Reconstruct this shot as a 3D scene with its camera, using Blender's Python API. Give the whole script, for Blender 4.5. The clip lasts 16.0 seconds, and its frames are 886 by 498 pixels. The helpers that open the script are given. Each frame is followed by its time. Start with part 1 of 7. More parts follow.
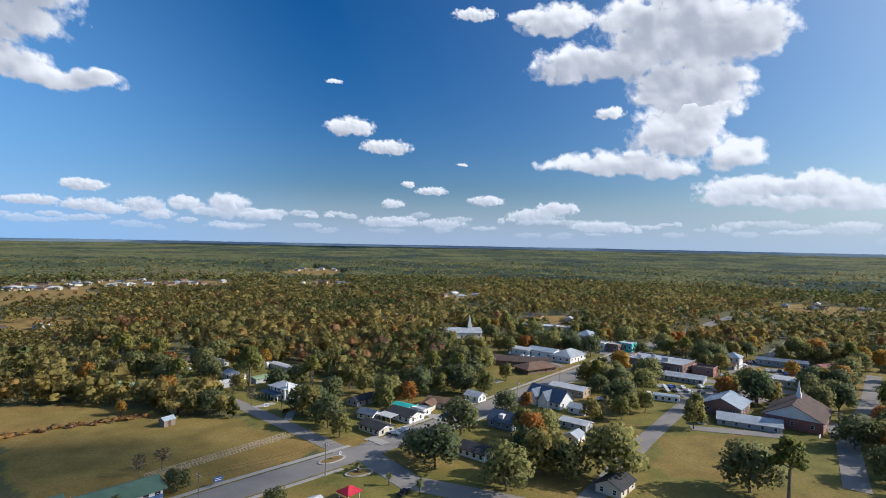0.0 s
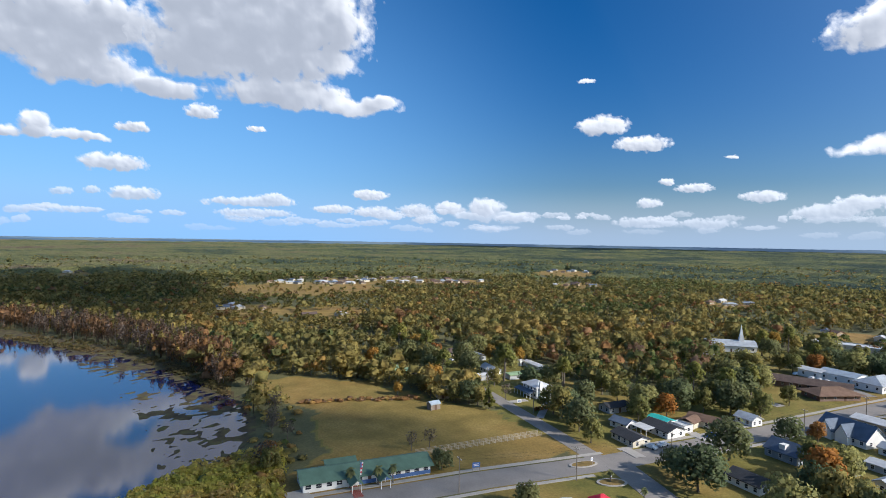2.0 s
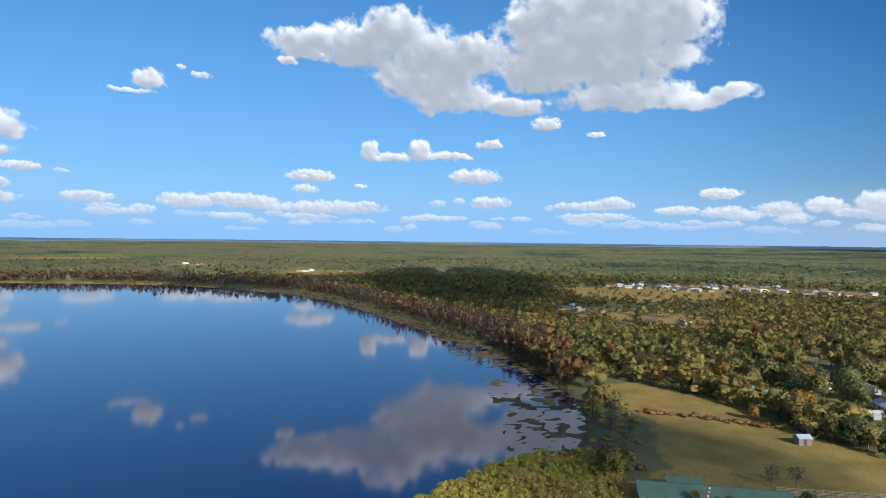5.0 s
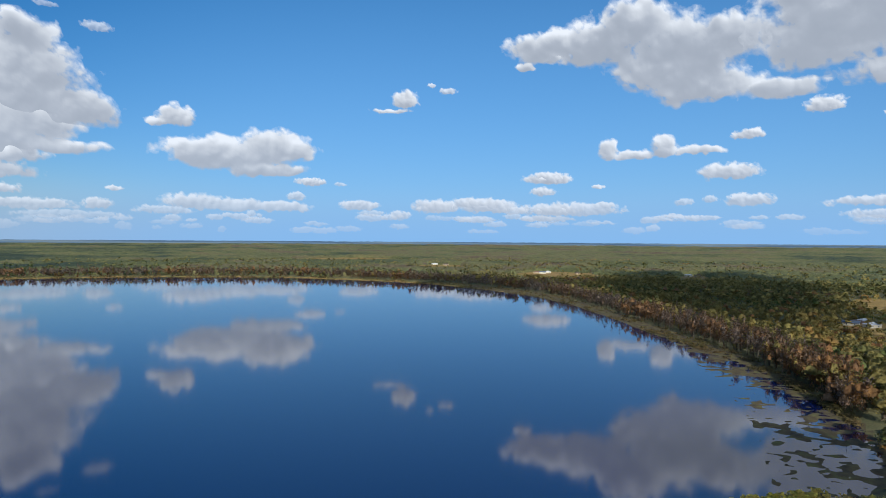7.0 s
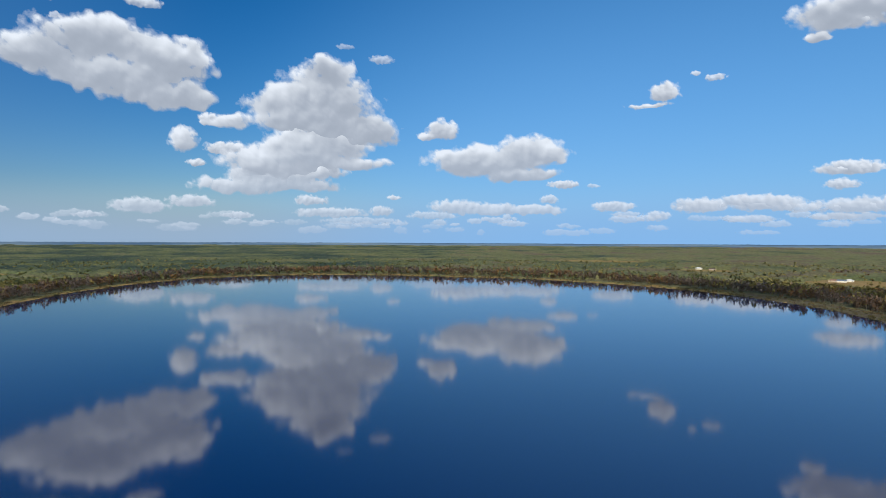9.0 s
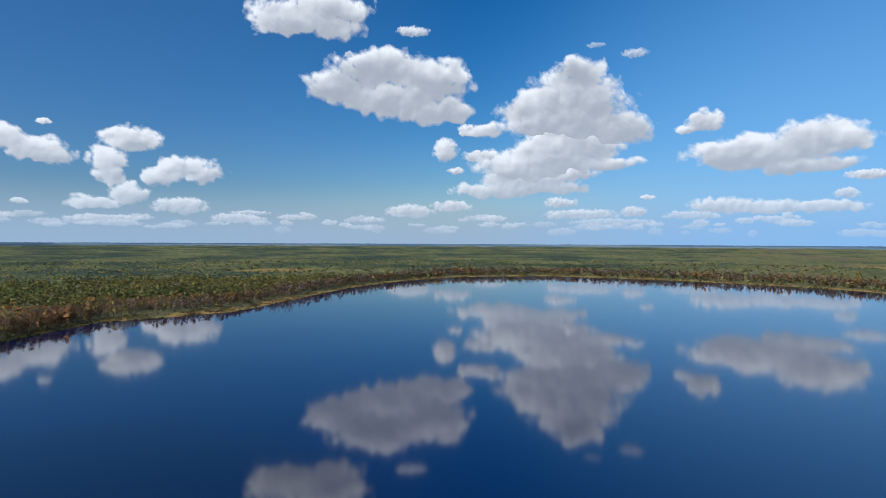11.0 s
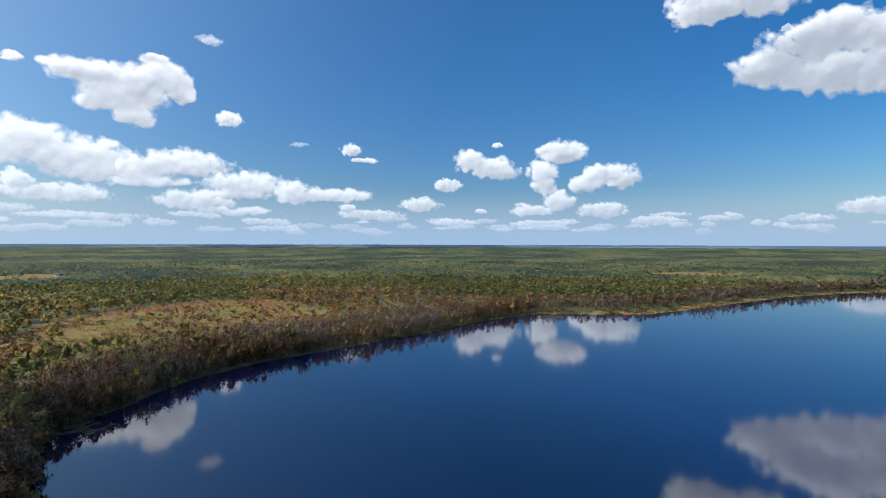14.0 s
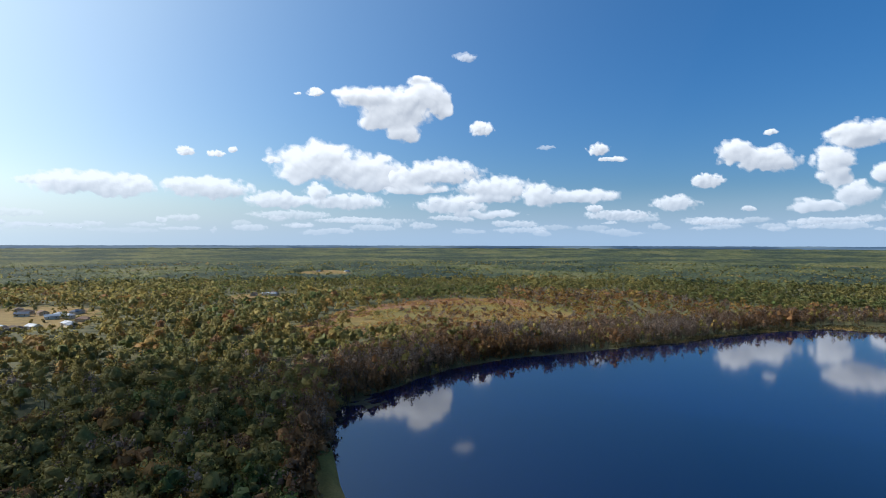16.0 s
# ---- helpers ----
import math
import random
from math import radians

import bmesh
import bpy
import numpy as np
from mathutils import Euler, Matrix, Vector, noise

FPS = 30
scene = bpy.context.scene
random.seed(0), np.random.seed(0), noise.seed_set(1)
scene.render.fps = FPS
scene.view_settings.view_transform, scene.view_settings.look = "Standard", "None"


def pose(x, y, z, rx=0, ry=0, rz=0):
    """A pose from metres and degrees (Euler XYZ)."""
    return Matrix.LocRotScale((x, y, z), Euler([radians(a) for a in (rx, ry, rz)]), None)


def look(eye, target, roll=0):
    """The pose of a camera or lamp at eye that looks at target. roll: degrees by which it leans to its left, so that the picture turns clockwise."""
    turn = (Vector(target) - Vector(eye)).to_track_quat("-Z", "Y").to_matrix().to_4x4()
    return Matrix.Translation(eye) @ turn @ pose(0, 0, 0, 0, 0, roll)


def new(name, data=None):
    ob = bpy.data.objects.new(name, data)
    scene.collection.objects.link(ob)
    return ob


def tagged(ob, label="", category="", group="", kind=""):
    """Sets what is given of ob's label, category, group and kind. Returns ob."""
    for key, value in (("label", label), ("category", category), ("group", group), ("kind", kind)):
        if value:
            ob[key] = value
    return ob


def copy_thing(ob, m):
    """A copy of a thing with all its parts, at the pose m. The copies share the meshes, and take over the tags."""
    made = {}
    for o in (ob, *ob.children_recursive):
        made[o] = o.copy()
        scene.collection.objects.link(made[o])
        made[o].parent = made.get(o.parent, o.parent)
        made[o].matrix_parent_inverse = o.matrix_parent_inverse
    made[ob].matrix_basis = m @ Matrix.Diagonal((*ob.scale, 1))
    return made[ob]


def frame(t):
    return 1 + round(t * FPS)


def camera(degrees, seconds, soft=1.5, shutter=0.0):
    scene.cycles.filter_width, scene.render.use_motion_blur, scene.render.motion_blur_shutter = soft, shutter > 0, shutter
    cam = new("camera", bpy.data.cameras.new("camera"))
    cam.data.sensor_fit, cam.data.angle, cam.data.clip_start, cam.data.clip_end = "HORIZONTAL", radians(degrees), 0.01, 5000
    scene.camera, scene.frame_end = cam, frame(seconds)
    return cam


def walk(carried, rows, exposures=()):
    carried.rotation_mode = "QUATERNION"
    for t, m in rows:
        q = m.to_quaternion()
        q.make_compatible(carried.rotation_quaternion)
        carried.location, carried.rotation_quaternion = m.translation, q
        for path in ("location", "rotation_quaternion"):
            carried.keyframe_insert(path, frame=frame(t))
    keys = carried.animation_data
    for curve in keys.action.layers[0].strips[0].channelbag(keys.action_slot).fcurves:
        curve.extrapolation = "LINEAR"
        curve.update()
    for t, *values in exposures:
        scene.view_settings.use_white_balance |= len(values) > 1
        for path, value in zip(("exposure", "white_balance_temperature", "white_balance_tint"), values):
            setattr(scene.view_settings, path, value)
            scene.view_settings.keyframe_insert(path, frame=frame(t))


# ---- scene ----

# ======================= camera and its turn =======================
EYE = 70.0
cam = camera(76.54, 16.0, soft=0.9)
ROWS = [
    (0.0, 0.0, -0.52, -1.11), (0.5, 6.25, -0.62, -1.02), (1.0, 12.68, -0.68, -0.97), (1.5, 19.11, -0.72, -0.96),
    (2.0, 25.27, -0.79, -0.96), (2.5, 31.12, -0.85, -0.91), (3.0, 36.2, -0.90, -0.80), (3.5, 42.0, -0.93, -0.72),
    (4.0, 47.6, -0.92, -0.70), (6.5, 76.56, -0.88, -0.47), (7.0, 82.69, -0.88, -0.38), (7.5, 89.08, -0.86, -0.32),
    (8.0, 95.2, -0.81, -0.28), (8.5, 101.5, -0.80, -0.27), (9.0, 108.02, -0.77, -0.25), (11.5, 139.9, -0.69, -0.27),
    (12.0, 147.25, -0.69, -0.23), (12.5, 154.45, -0.66, -0.17), (13.0, 161.1, -0.65, -0.16), (13.5, 167.53, -0.62, -0.17),
    (14.0, 173.92, -0.60, -0.15), (14.5, 179.92, -0.59, -0.12), (15.0, 186.15, -0.56, -0.14), (15.5, 192.5, -0.54, -0.15),
    (16.0, 198.63, -0.51, -0.12)]
walk(cam, [(t, pose(0, 0, EYE, 90 + p, r, a)) for t, a, p, r in ROWS], [(0.0, 0.08, 5750, 14), (1.0, 0.12, 5750, 14), (2.5, 0.28, 5750, 13), (4.0, 0.26, 5750, 12), (6.5, 0.02, 5750, 11), (9.0, -0.06, 5750, 11), (12.5, 0.10, 5750, 11), (14.5, 0.22, 5750, 11), (16.0, 0.20, 5750, 11)])


def way(az, el=0.0):
    """Unit vector for an azimuth (degrees, turning left from +y) and an elevation."""
    a, e = radians(az), radians(el)
    return Vector((-math.sin(a) * math.cos(e), math.cos(a) * math.cos(e), math.sin(e)))


def spot(az, r):
    return -r * math.sin(radians(az)), r * math.cos(radians(az))


# ======================= sky, sun =======================
SUN_AZ, SUN_EL = 271.0, 28.0
world = bpy.data.worlds.new("sky")
scene.world = world
world.use_nodes = True
wn, wl = world.node_tree.nodes, world.node_tree.links
sky = wn.new("ShaderNodeTexSky")
sky.sky_type = "NISHITA"
sky.sun_disc = False
sky.sun_elevation = radians(SUN_EL)
sky.sun_rotation = radians(360 - SUN_AZ)
sky.altitude = 60
sky.air_density, sky.dust_density, sky.ozone_density = 1.0, 1.3, 3.0
wn["Background"].inputs["Strength"].default_value = 0.092
vivid = wn.new("ShaderNodeHueSaturation")
vivid.inputs["Saturation"].default_value = 1.42
wl.new(sky.outputs["Color"], vivid.inputs["Color"])
# pale haze that thickens towards the horizon all round
coord = wn.new("ShaderNodeTexCoord")
parts_xyz = wn.new("ShaderNodeSeparateXYZ")
wl.new(coord.outputs["Generated"], parts_xyz.inputs["Vector"])
haze = wn.new("ShaderNodeValToRGB")
haze.color_ramp.interpolation = "EASE"
haze.color_ramp.elements[0].position, haze.color_ramp.elements[0].color = 0.0, (0.88, 0.88, 0.88, 1)
haze.color_ramp.elements[1].position, haze.color_ramp.elements[1].color = 0.105, (0, 0, 0, 1)
wl.new(parts_xyz.outputs["Z"], haze.inputs["Fac"])
blend = wn.new("ShaderNodeMix")
blend.data_type = "RGBA"
wl.new(haze.outputs["Color"], blend.inputs[0])
# deepest blue at right angles to the sun
square = wn.new("ShaderNodeMath")
square.operation = "POWER"
square.inputs[1].default_value = 2.0
deep = wn.new("ShaderNodeValToRGB")
deep.color_ramp.interpolation = "EASE"
deep.color_ramp.elements[0].position, deep.color_ramp.elements[0].color = 0.0, (0.75, 0.82, 0.91, 1)
deep.color_ramp.elements[1].position, deep.color_ramp.elements[1].color = 0.42, (1, 1, 1, 1)
wl.new(square.outputs[0], deep.inputs["Fac"])
deepen = wn.new("ShaderNodeMix")
deepen.data_type, deepen.blend_type = "RGBA", "MULTIPLY"
deepen.inputs[0].default_value = 1.0
wl.new(vivid.outputs["Color"], deepen.inputs[6])
wl.new(deep.outputs["Color"], deepen.inputs[7])
wl.new(deepen.outputs[2], blend.inputs[6])
blend.inputs[7].default_value = (4.1, 5.3, 6.5, 1)
# bright veil round the sun
towards = wn.new("ShaderNodeVectorMath")
towards.operation = "DOT_PRODUCT"
wl.new(coord.outputs["Generated"], towards.inputs[0])
towards.inputs[1].default_value = way(SUN_AZ, SUN_EL)
distance_from_sun = wn.new("ShaderNodeMath")
distance_from_sun.operation = "ABSOLUTE"
wl.new(towards.outputs["Value"], distance_from_sun.inputs[0])
wl.new(distance_from_sun.outputs[0], square.inputs[0])
veil = wn.new("ShaderNodeValToRGB")
veil.color_ramp.interpolation = "B_SPLINE"
for where, much in ((0.30, 0.03), (0.55, 0.11), (0.75, 0.27)):
    veil.color_ramp.elements.new(where).color = (much, much, much, 1)
veil.color_ramp.elements[0].position, veil.color_ramp.elements[0].color = 0.05, (0, 0, 0, 1)
veil.color_ramp.elements[-1].position, veil.color_ramp.elements[-1].color = 1.0, (0.9, 0.9, 0.9, 1)
wl.new(towards.outputs["Value"], veil.inputs["Fac"])
bright = wn.new("ShaderNodeMix")
bright.data_type = "RGBA"
wl.new(veil.outputs["Color"], bright.inputs[0])
# the sky is paler again opposite the sun
away = wn.new("ShaderNodeVectorMath")
away.operation = "DOT_PRODUCT"
wl.new(coord.outputs["Generated"], away.inputs[0])
away.inputs[1].default_value = way(72, 0)
pale = wn.new("ShaderNodeValToRGB")
pale.color_ramp.interpolation = "EASE"
pale.color_ramp.elements[0].position, pale.color_ramp.elements[0].color = 0.45, (0, 0, 0, 1)
pale.color_ramp.elements[1].position, pale.color_ramp.elements[1].color = 0.95, (0.74, 0.74, 0.74, 1)
wl.new(away.outputs["Value"], pale.inputs["Fac"])
lift = wn.new("ShaderNodeMix")
lift.data_type = "RGBA"
low_down = wn.new("ShaderNodeMath")
low_down.operation = "MULTIPLY_ADD"
low_down.inputs[1].default_value, low_down.inputs[2].default_value = -1.5, 1.0
low_down.use_clamp = True
wl.new(parts_xyz.outputs["Z"], low_down.inputs[0])
pale_low = wn.new("ShaderNodeMath")
pale_low.operation = "MULTIPLY"
wl.new(pale.outputs["Color"], pale_low.inputs[0])
wl.new(low_down.outputs[0], pale_low.inputs[1])
wl.new(pale_low.outputs[0], lift.inputs[0])
wl.new(blend.outputs[2], lift.inputs[6])
lift.inputs[7].default_value = (2.7, 5.5, 8.9, 1)
# and a little in the hazier west
west = wn.new("ShaderNodeVectorMath")
west.operation = "DOT_PRODUCT"
wl.new(coord.outputs["Generated"], west.inputs[0])
west.inputs[1].default_value = way(176, 16)
west_pale = wn.new("ShaderNodeValToRGB")
west_pale.color_ramp.interpolation = "EASE"
west_pale.color_ramp.elements[0].position, west_pale.color_ramp.elements[0].color = 0.62, (0, 0, 0, 1)
west_pale.color_ramp.elements[1].position, west_pale.color_ramp.elements[1].color = 1.0, (0.11, 0.11, 0.11, 1)
wl.new(west.outputs["Value"], west_pale.inputs["Fac"])
west_lift = wn.new("ShaderNodeMix")
west_lift.data_type = "RGBA"
wl.new(west_pale.outputs["Color"], west_lift.inputs[0])
wl.new(lift.outputs[2], west_lift.inputs[6])
west_lift.inputs[7].default_value = (3.0, 5.6, 8.6, 1)
wl.new(west_lift.outputs[2], bright.inputs[6])
bright.inputs[7].default_value = (9.4, 10.8, 10.4, 1)
wl.new(bright.outputs[2], wn["Background"].inputs["Color"])
sun = new("sun", bpy.data.lights.new("sun", "SUN"))
sun.data.energy, sun.data.angle, sun.data.color = 5.0, radians(0.53), (1.0, 0.90, 0.74)
sun.matrix_world = look(way(SUN_AZ, SUN_EL) * 300, (0, 0, 0))


# ======================= mesh and material helpers =======================
def mesh_np(name, verts, faces, mats=(), tone=None, smooth=False, mat_index=None):
    """A mesh from arrays; faces is (n, 3) or (n, 4). tone: a number for each vertex."""
    me = bpy.data.meshes.new(name)
    verts = np.asarray(verts, np.float32)
    faces = np.asarray(faces, np.int32)
    n, k = faces.shape
    me.vertices.add(len(verts))
    me.vertices.foreach_set("co", verts.ravel())
    me.loops.add(n * k)
    me.loops.foreach_set("vertex_index", faces.ravel())
    me.polygons.add(n)
    me.polygons.foreach_set("loop_start", np.arange(0, n * k, k, dtype=np.int32))
    me.polygons.foreach_set("loop_total", np.full(n, k, dtype=np.int32))
    for m in mats:
        me.materials.append(m)
    if mat_index is not None:
        me.polygons.foreach_set("material_index", np.asarray(mat_index, np.int32))
    me.update(calc_edges=True)
    if smooth:
        me.polygons.foreach_set("use_smooth", np.ones(n, dtype=bool))
    if tone is not None:
        at = me.attributes.new("tone", "FLOAT", "POINT")
        at.data.foreach_set("value", np.asarray(tone, np.float32))
    return me


class Mat:
    """A node material with short helpers."""

    def __init__(self, name, rough=0.8, metal=0.0):
        self.m = bpy.data.materials.new(name)
        self.m.use_nodes = True
        self.n, self.l = self.m.node_tree.nodes, self.m.node_tree.links
        self.b = self.n["Principled BSDF"]
        self.b.inputs["Roughness"].default_value = rough
        self.b.inputs["Metallic"].default_value = metal
        self.b.inputs["Specular IOR Level"].default_value = 0.3

    def node(self, kind, **values):
        nd = self.n.new(kind)
        for key, v in values.items():
            nd.inputs[key.replace("_", " ")].default_value = v
        return nd

    def pos(self):
        return self.n.new("ShaderNodeNewGeometry").outputs["Position"]

    def noise(self, scale, detail=4.0, rough=0.55, vector=None):
        nd = self.node("ShaderNodeTexNoise", Scale=scale, Detail=detail, Roughness=rough)
        self.l.new(vector or self.pos(), nd.inputs["Vector"])
        return nd.outputs["Fac"]

    def ramp(self, fac, stops):
        nd = self.n.new("ShaderNodeValToRGB")
        el = nd.color_ramp.elements
        while len(el) < len(stops):
            el.new(0.5)
        for e, (p, c) in zip(el, stops):
            e.position, e.color = p, (*c, 1) if len(c) == 3 else c
        self.l.new(fac, nd.inputs["Fac"])
        return nd.outputs["Color"]

    def mix(self, fac, a, b, blend="MIX"):
        nd = self.n.new("ShaderNodeMix")
        nd.data_type, nd.blend_type = "RGBA", blend
        for sock, v in ((nd.inputs[0], fac), (nd.inputs[6], a), (nd.inputs[7], b)):
            if isinstance(v, bpy.types.NodeSocket):
                self.l.new(v, sock)
            elif isinstance(v, (int, float)):
                sock.default_value = v
            else:
                sock.default_value = (*v, 1)
        return nd.outputs[2]

    def attr(self, name):
        nd = self.n.new("ShaderNodeAttribute")
        nd.attribute_name = name
        return nd.outputs["Fac"]

    def math(self, op, a, b):
        nd = self.n.new("ShaderNodeMath")
        nd.operation = op
        for sock, v in zip(nd.inputs, (a, b)):
            if isinstance(v, bpy.types.NodeSocket):
                self.l.new(v, sock)
            else:
                sock.default_value = v
        return nd.outputs[0]

    def color(self, c):
        if isinstance(c, bpy.types.NodeSocket):
            self.l.new(c, self.b.inputs["Base Color"])
        else:
            self.b.inputs["Base Color"].default_value = (*c, 1)

    def bump(self, fac, strength=0.3, distance=0.05):
        nd = self.node("ShaderNodeBump", Strength=strength, Distance=distance)
        self.l.new(fac, nd.inputs["Height"])
        self.l.new(nd.outputs["Normal"], self.b.inputs["Normal"])


def plain(name, c, rough=0.7, metal=0.0, wear=0.16, scale=1.3):
    """A painted or built surface: its colour, with dirt at two scales and a little grain."""
    k = Mat(name, rough, metal)
    dark = tuple(v * (1 - wear * 1.6) for v in c)
    lite = tuple(min(1.0, v * (1 + wear)) for v in c)
    big = k.ramp(k.noise(scale * 0.25, 3), [(0.3, dark), (0.7, lite)])
    fine = k.ramp(k.noise(scale * 4, 3), [(0.3, dark), (0.7, lite)])
    k.color(k.mix(0.4, big, fine))
    k.bump(k.noise(scale * 6, 2), 0.15, 0.02)
    return k.m


def foliage(name, stops, by_object=False, translucent=0.55, leaf_var=0.22):
    """Leaves: one hue for each tree, a spread from leaf to leaf, light let through."""
    k = Mat(name, 0.75)
    src = k.n.new("ShaderNodeObjectInfo").outputs["Random"] if by_object else k.attr("tone")
    base = k.ramp(src, stops)
    isl = k.n.new("ShaderNodeNewGeometry").outputs["Random Per Island"]
    var = k.ramp(isl, [(0.0, (1 - leaf_var,) * 3), (0.5, (1.0, 1.0, 1.0)), (1.0, (1 + leaf_var, 1 + leaf_var, 1 + leaf_var * 0.6))])
    col = k.mix(1.0, base, var, "MULTIPLY")
    fleck = k.noise(0.9, 3, 0.7)
    col = k.mix(1.0, col, k.ramp(fleck, [(0.30, (0.82, 0.83, 0.82)), (0.52, (1.0, 1.0, 1.0)), (0.72, (1.24, 1.22, 1.16))]), "MULTIPLY")
    k.color(col)
    k.bump(fleck, 0.45, 0.6)
    tr = k.n.new("ShaderNodeBsdfTranslucent")
    k.l.new(col, tr.inputs["Color"])
    mx = k.n.new("ShaderNodeMixShader")
    mx.inputs["Fac"].default_value = translucent
    k.l.new(k.b.outputs[0], mx.inputs[1])
    k.l.new(tr.outputs[0], mx.inputs[2])
    k.l.new(mx.outputs[0], k.n["Material Output"].inputs["Surface"])
    return k.m


# ======================= plan of the land =======================
# lake shore: azimuth, outer radius
SHORE_AZ = [38, 43, 45.5, 48.8, 52.9, 56.9, 60.2, 63.5, 67.2, 70.2, 73.5, 78, 82.1, 88, 99.6, 110, 122, 131.7, 136.8, 142.2,
            147.8, 153.5, 159.3, 164.9, 170, 175.6, 180.4, 185.8, 190, 196.5, 202.3, 206.9, 209.5, 212, 218]
SHORE_R = [90, 200, 258, 295, 346, 386, 429, 479, 561, 642, 715, 795, 865, 945, 1072, 1135, 1200, 1130, 1018, 868,
           698, 592, 568, 560, 500, 434, 399, 371, 355, 319, 280, 256, 235, 150, 60]
# the near shore, below the camera
NEAR_AZ = [38, 43, 46, 52, 56, 60, 75, 100, 150, 190, 205, 208.8, 210, 214, 220]
NEAR_R = [300, 232, 190, 176, 164, 151, 112, 85, 85, 105, 135, 160, 200, 300, 340]


def fbm(x, y, scale, octaves=3, seed=0.0):
    """Cheap smooth noise on arrays, about -1 to 1."""
    out, amp, tot = np.zeros_like(x), 1.0, 0.0
    for o in range(octaves):
        f = 2 ** o / scale
        p = seed * 7.3 + o * 2.1
        v = (np.sin(x * f * 1.7 + 1.3 * np.sin(y * f * 1.1 + p) + p) * np.cos(y * f * 1.9 + 1.7 * np.sin(x * f * 0.8 - p) + 2 * p)
             + 0.6 * np.sin((x * 0.7 - y * 0.72) * f * 2.3 + 2.0 * np.sin((x + y) * f * 0.61 + p)))
        out += amp * v
        tot += amp * 1.2
        amp *= 0.5
    return out / tot


def polar(x, y):
    r = np.hypot(x, y)
    az = np.degrees(np.arctan2(-x, y))
    return np.where(az < -60, az + 360, az), r


def lake(x, y):
    """Metres inside the lake (positive) or outside it (negative), roughly."""
    az, r = polar(x, y)
    s = np.minimum(r - np.interp(az, NEAR_AZ, NEAR_R), np.interp(az, SHORE_AZ, SHORE_R) - r)
    s = np.where((az < 38) | (az > 220), -200.0, s)
    return s + 5.0 * fbm(x, y, 40.0, 3, 1.0)


def setback(az):
    """How far the trees stand back from the water, behind reeds and mud."""
    return np.interp(az, [44, 52, 57, 60, 66, 71, 75, 85, 110, 130, 137, 142, 150, 155, 165, 175, 182, 215], [8, 22, 34, 36, 48, 60, 52, 42, 40, 36, 36, 42, 46, 38, 20, 12, 4, 3])


def marsh(x, y):
    """1 in the reedy corner of the lake, 0 elsewhere."""
    az, r = polar(x, y)
    a = np.clip((66 - az) / 8, 0, 1) * np.clip((az - 40) / 3, 0, 1) * np.clip((480 - r) / 60, 0, 1) * np.clip((r - 140) / 20, 0, 1)
    edge = np.clip((np.interp(az, [44, 50, 55, 60, 66], [260, 200, 120, 45, 10]) - np.interp(az, SHORE_AZ, SHORE_R) + r) / 25, 0, 1)
    m = a * edge
    pads = np.clip((az - 202) / 2, 0, 1) * np.clip((209.5 - az) / 1.5, 0, 1) * np.clip((r - 185) / 15, 0, 1) * np.clip((268 - r) / 15, 0, 1)
    return np.maximum(m, pads * 0.8)


def land(x, y):
    """Height of the ground."""
    x, y = np.asarray(x, float), np.asarray(y, float)
    az, r = polar(x, y)
    s = lake(x, y)
    z = np.clip(-s * 0.045, -2.5, 1.5)
    m = marsh(x, y)
    u, v = x + 7 * fbm(x, y, 13.0, 2, 4.0) + 3 * fbm(y, x, 5.3, 1, 2.0), y + 7 * fbm(y, x, 15.0, 2, 8.0) + 3 * fbm(x, y, 6.1, 1, 5.0)
    mats = 0.70 * fbm(u, v, 3.6, 3, 3.0) + 0.40 * fbm(v, u, 11.0, 2, 9.0) + 0.30 * fbm(x, y, 26.0, 2, 6.0) + 0.02
    z = np.where(s > -6, z * (1 - m) + m * np.clip(mats - np.clip(s, 0, 60) * 0.004, -1, 0.25), z)
    z = np.where(s < -40, z + 0.25 * fbm(x, y, 60.0, 2, 5.0) * np.clip((-s - 40) / 60, 0, 1) * np.clip((r - 420) / 200, 0, 1), z)
    t = np.clip((r - 1300) / 3600, 0, 1)
    return z + 35.0 * t * t * (3 - 2 * t)


def pasture(x, y):
    """True on the open rough ground beyond the west shore."""
    az, r = polar(x, y)
    far = np.interp(az, [183, 187, 192, 199, 206, 211, 215.5], [520, 600, 720, 715, 640, 520, 430])
    return (az > 183) & (az < 215.5) & (r < far + 22 * fbm(x, y, 40.0, 2, 5.0)) & (r > np.interp(az, [183, 190, 201, 208, 212, 215.5], [480, 470, 432, 405, 400, 430]))


def snags(x, y):
    """True in the thin belt of dead and russet trees between the pasture and the pines."""
    az, r = polar(x, y)
    return (az > 161) & (az < 193) & (-lake(x, y) > 40) & (r < np.interp(az, [161, 170, 180, 193], [610, 700, 800, 860]))


def inside(px, py, poly):
    """Which points lie in a polygon."""
    px, py = np.asarray(px, float), np.asarray(py, float)
    res = np.zeros(px.shape, bool)
    j = len(poly) - 1
    for i in range(len(poly)):
        (xi, yi), (xj, yj) = poly[i], poly[j]
        cross = ((yi > py) != (yj > py)) & (px < (xj - xi) * (py - yi) / ((yj - yi) or 1e-9) + xi)
        res ^= cross
        j = i
    return res


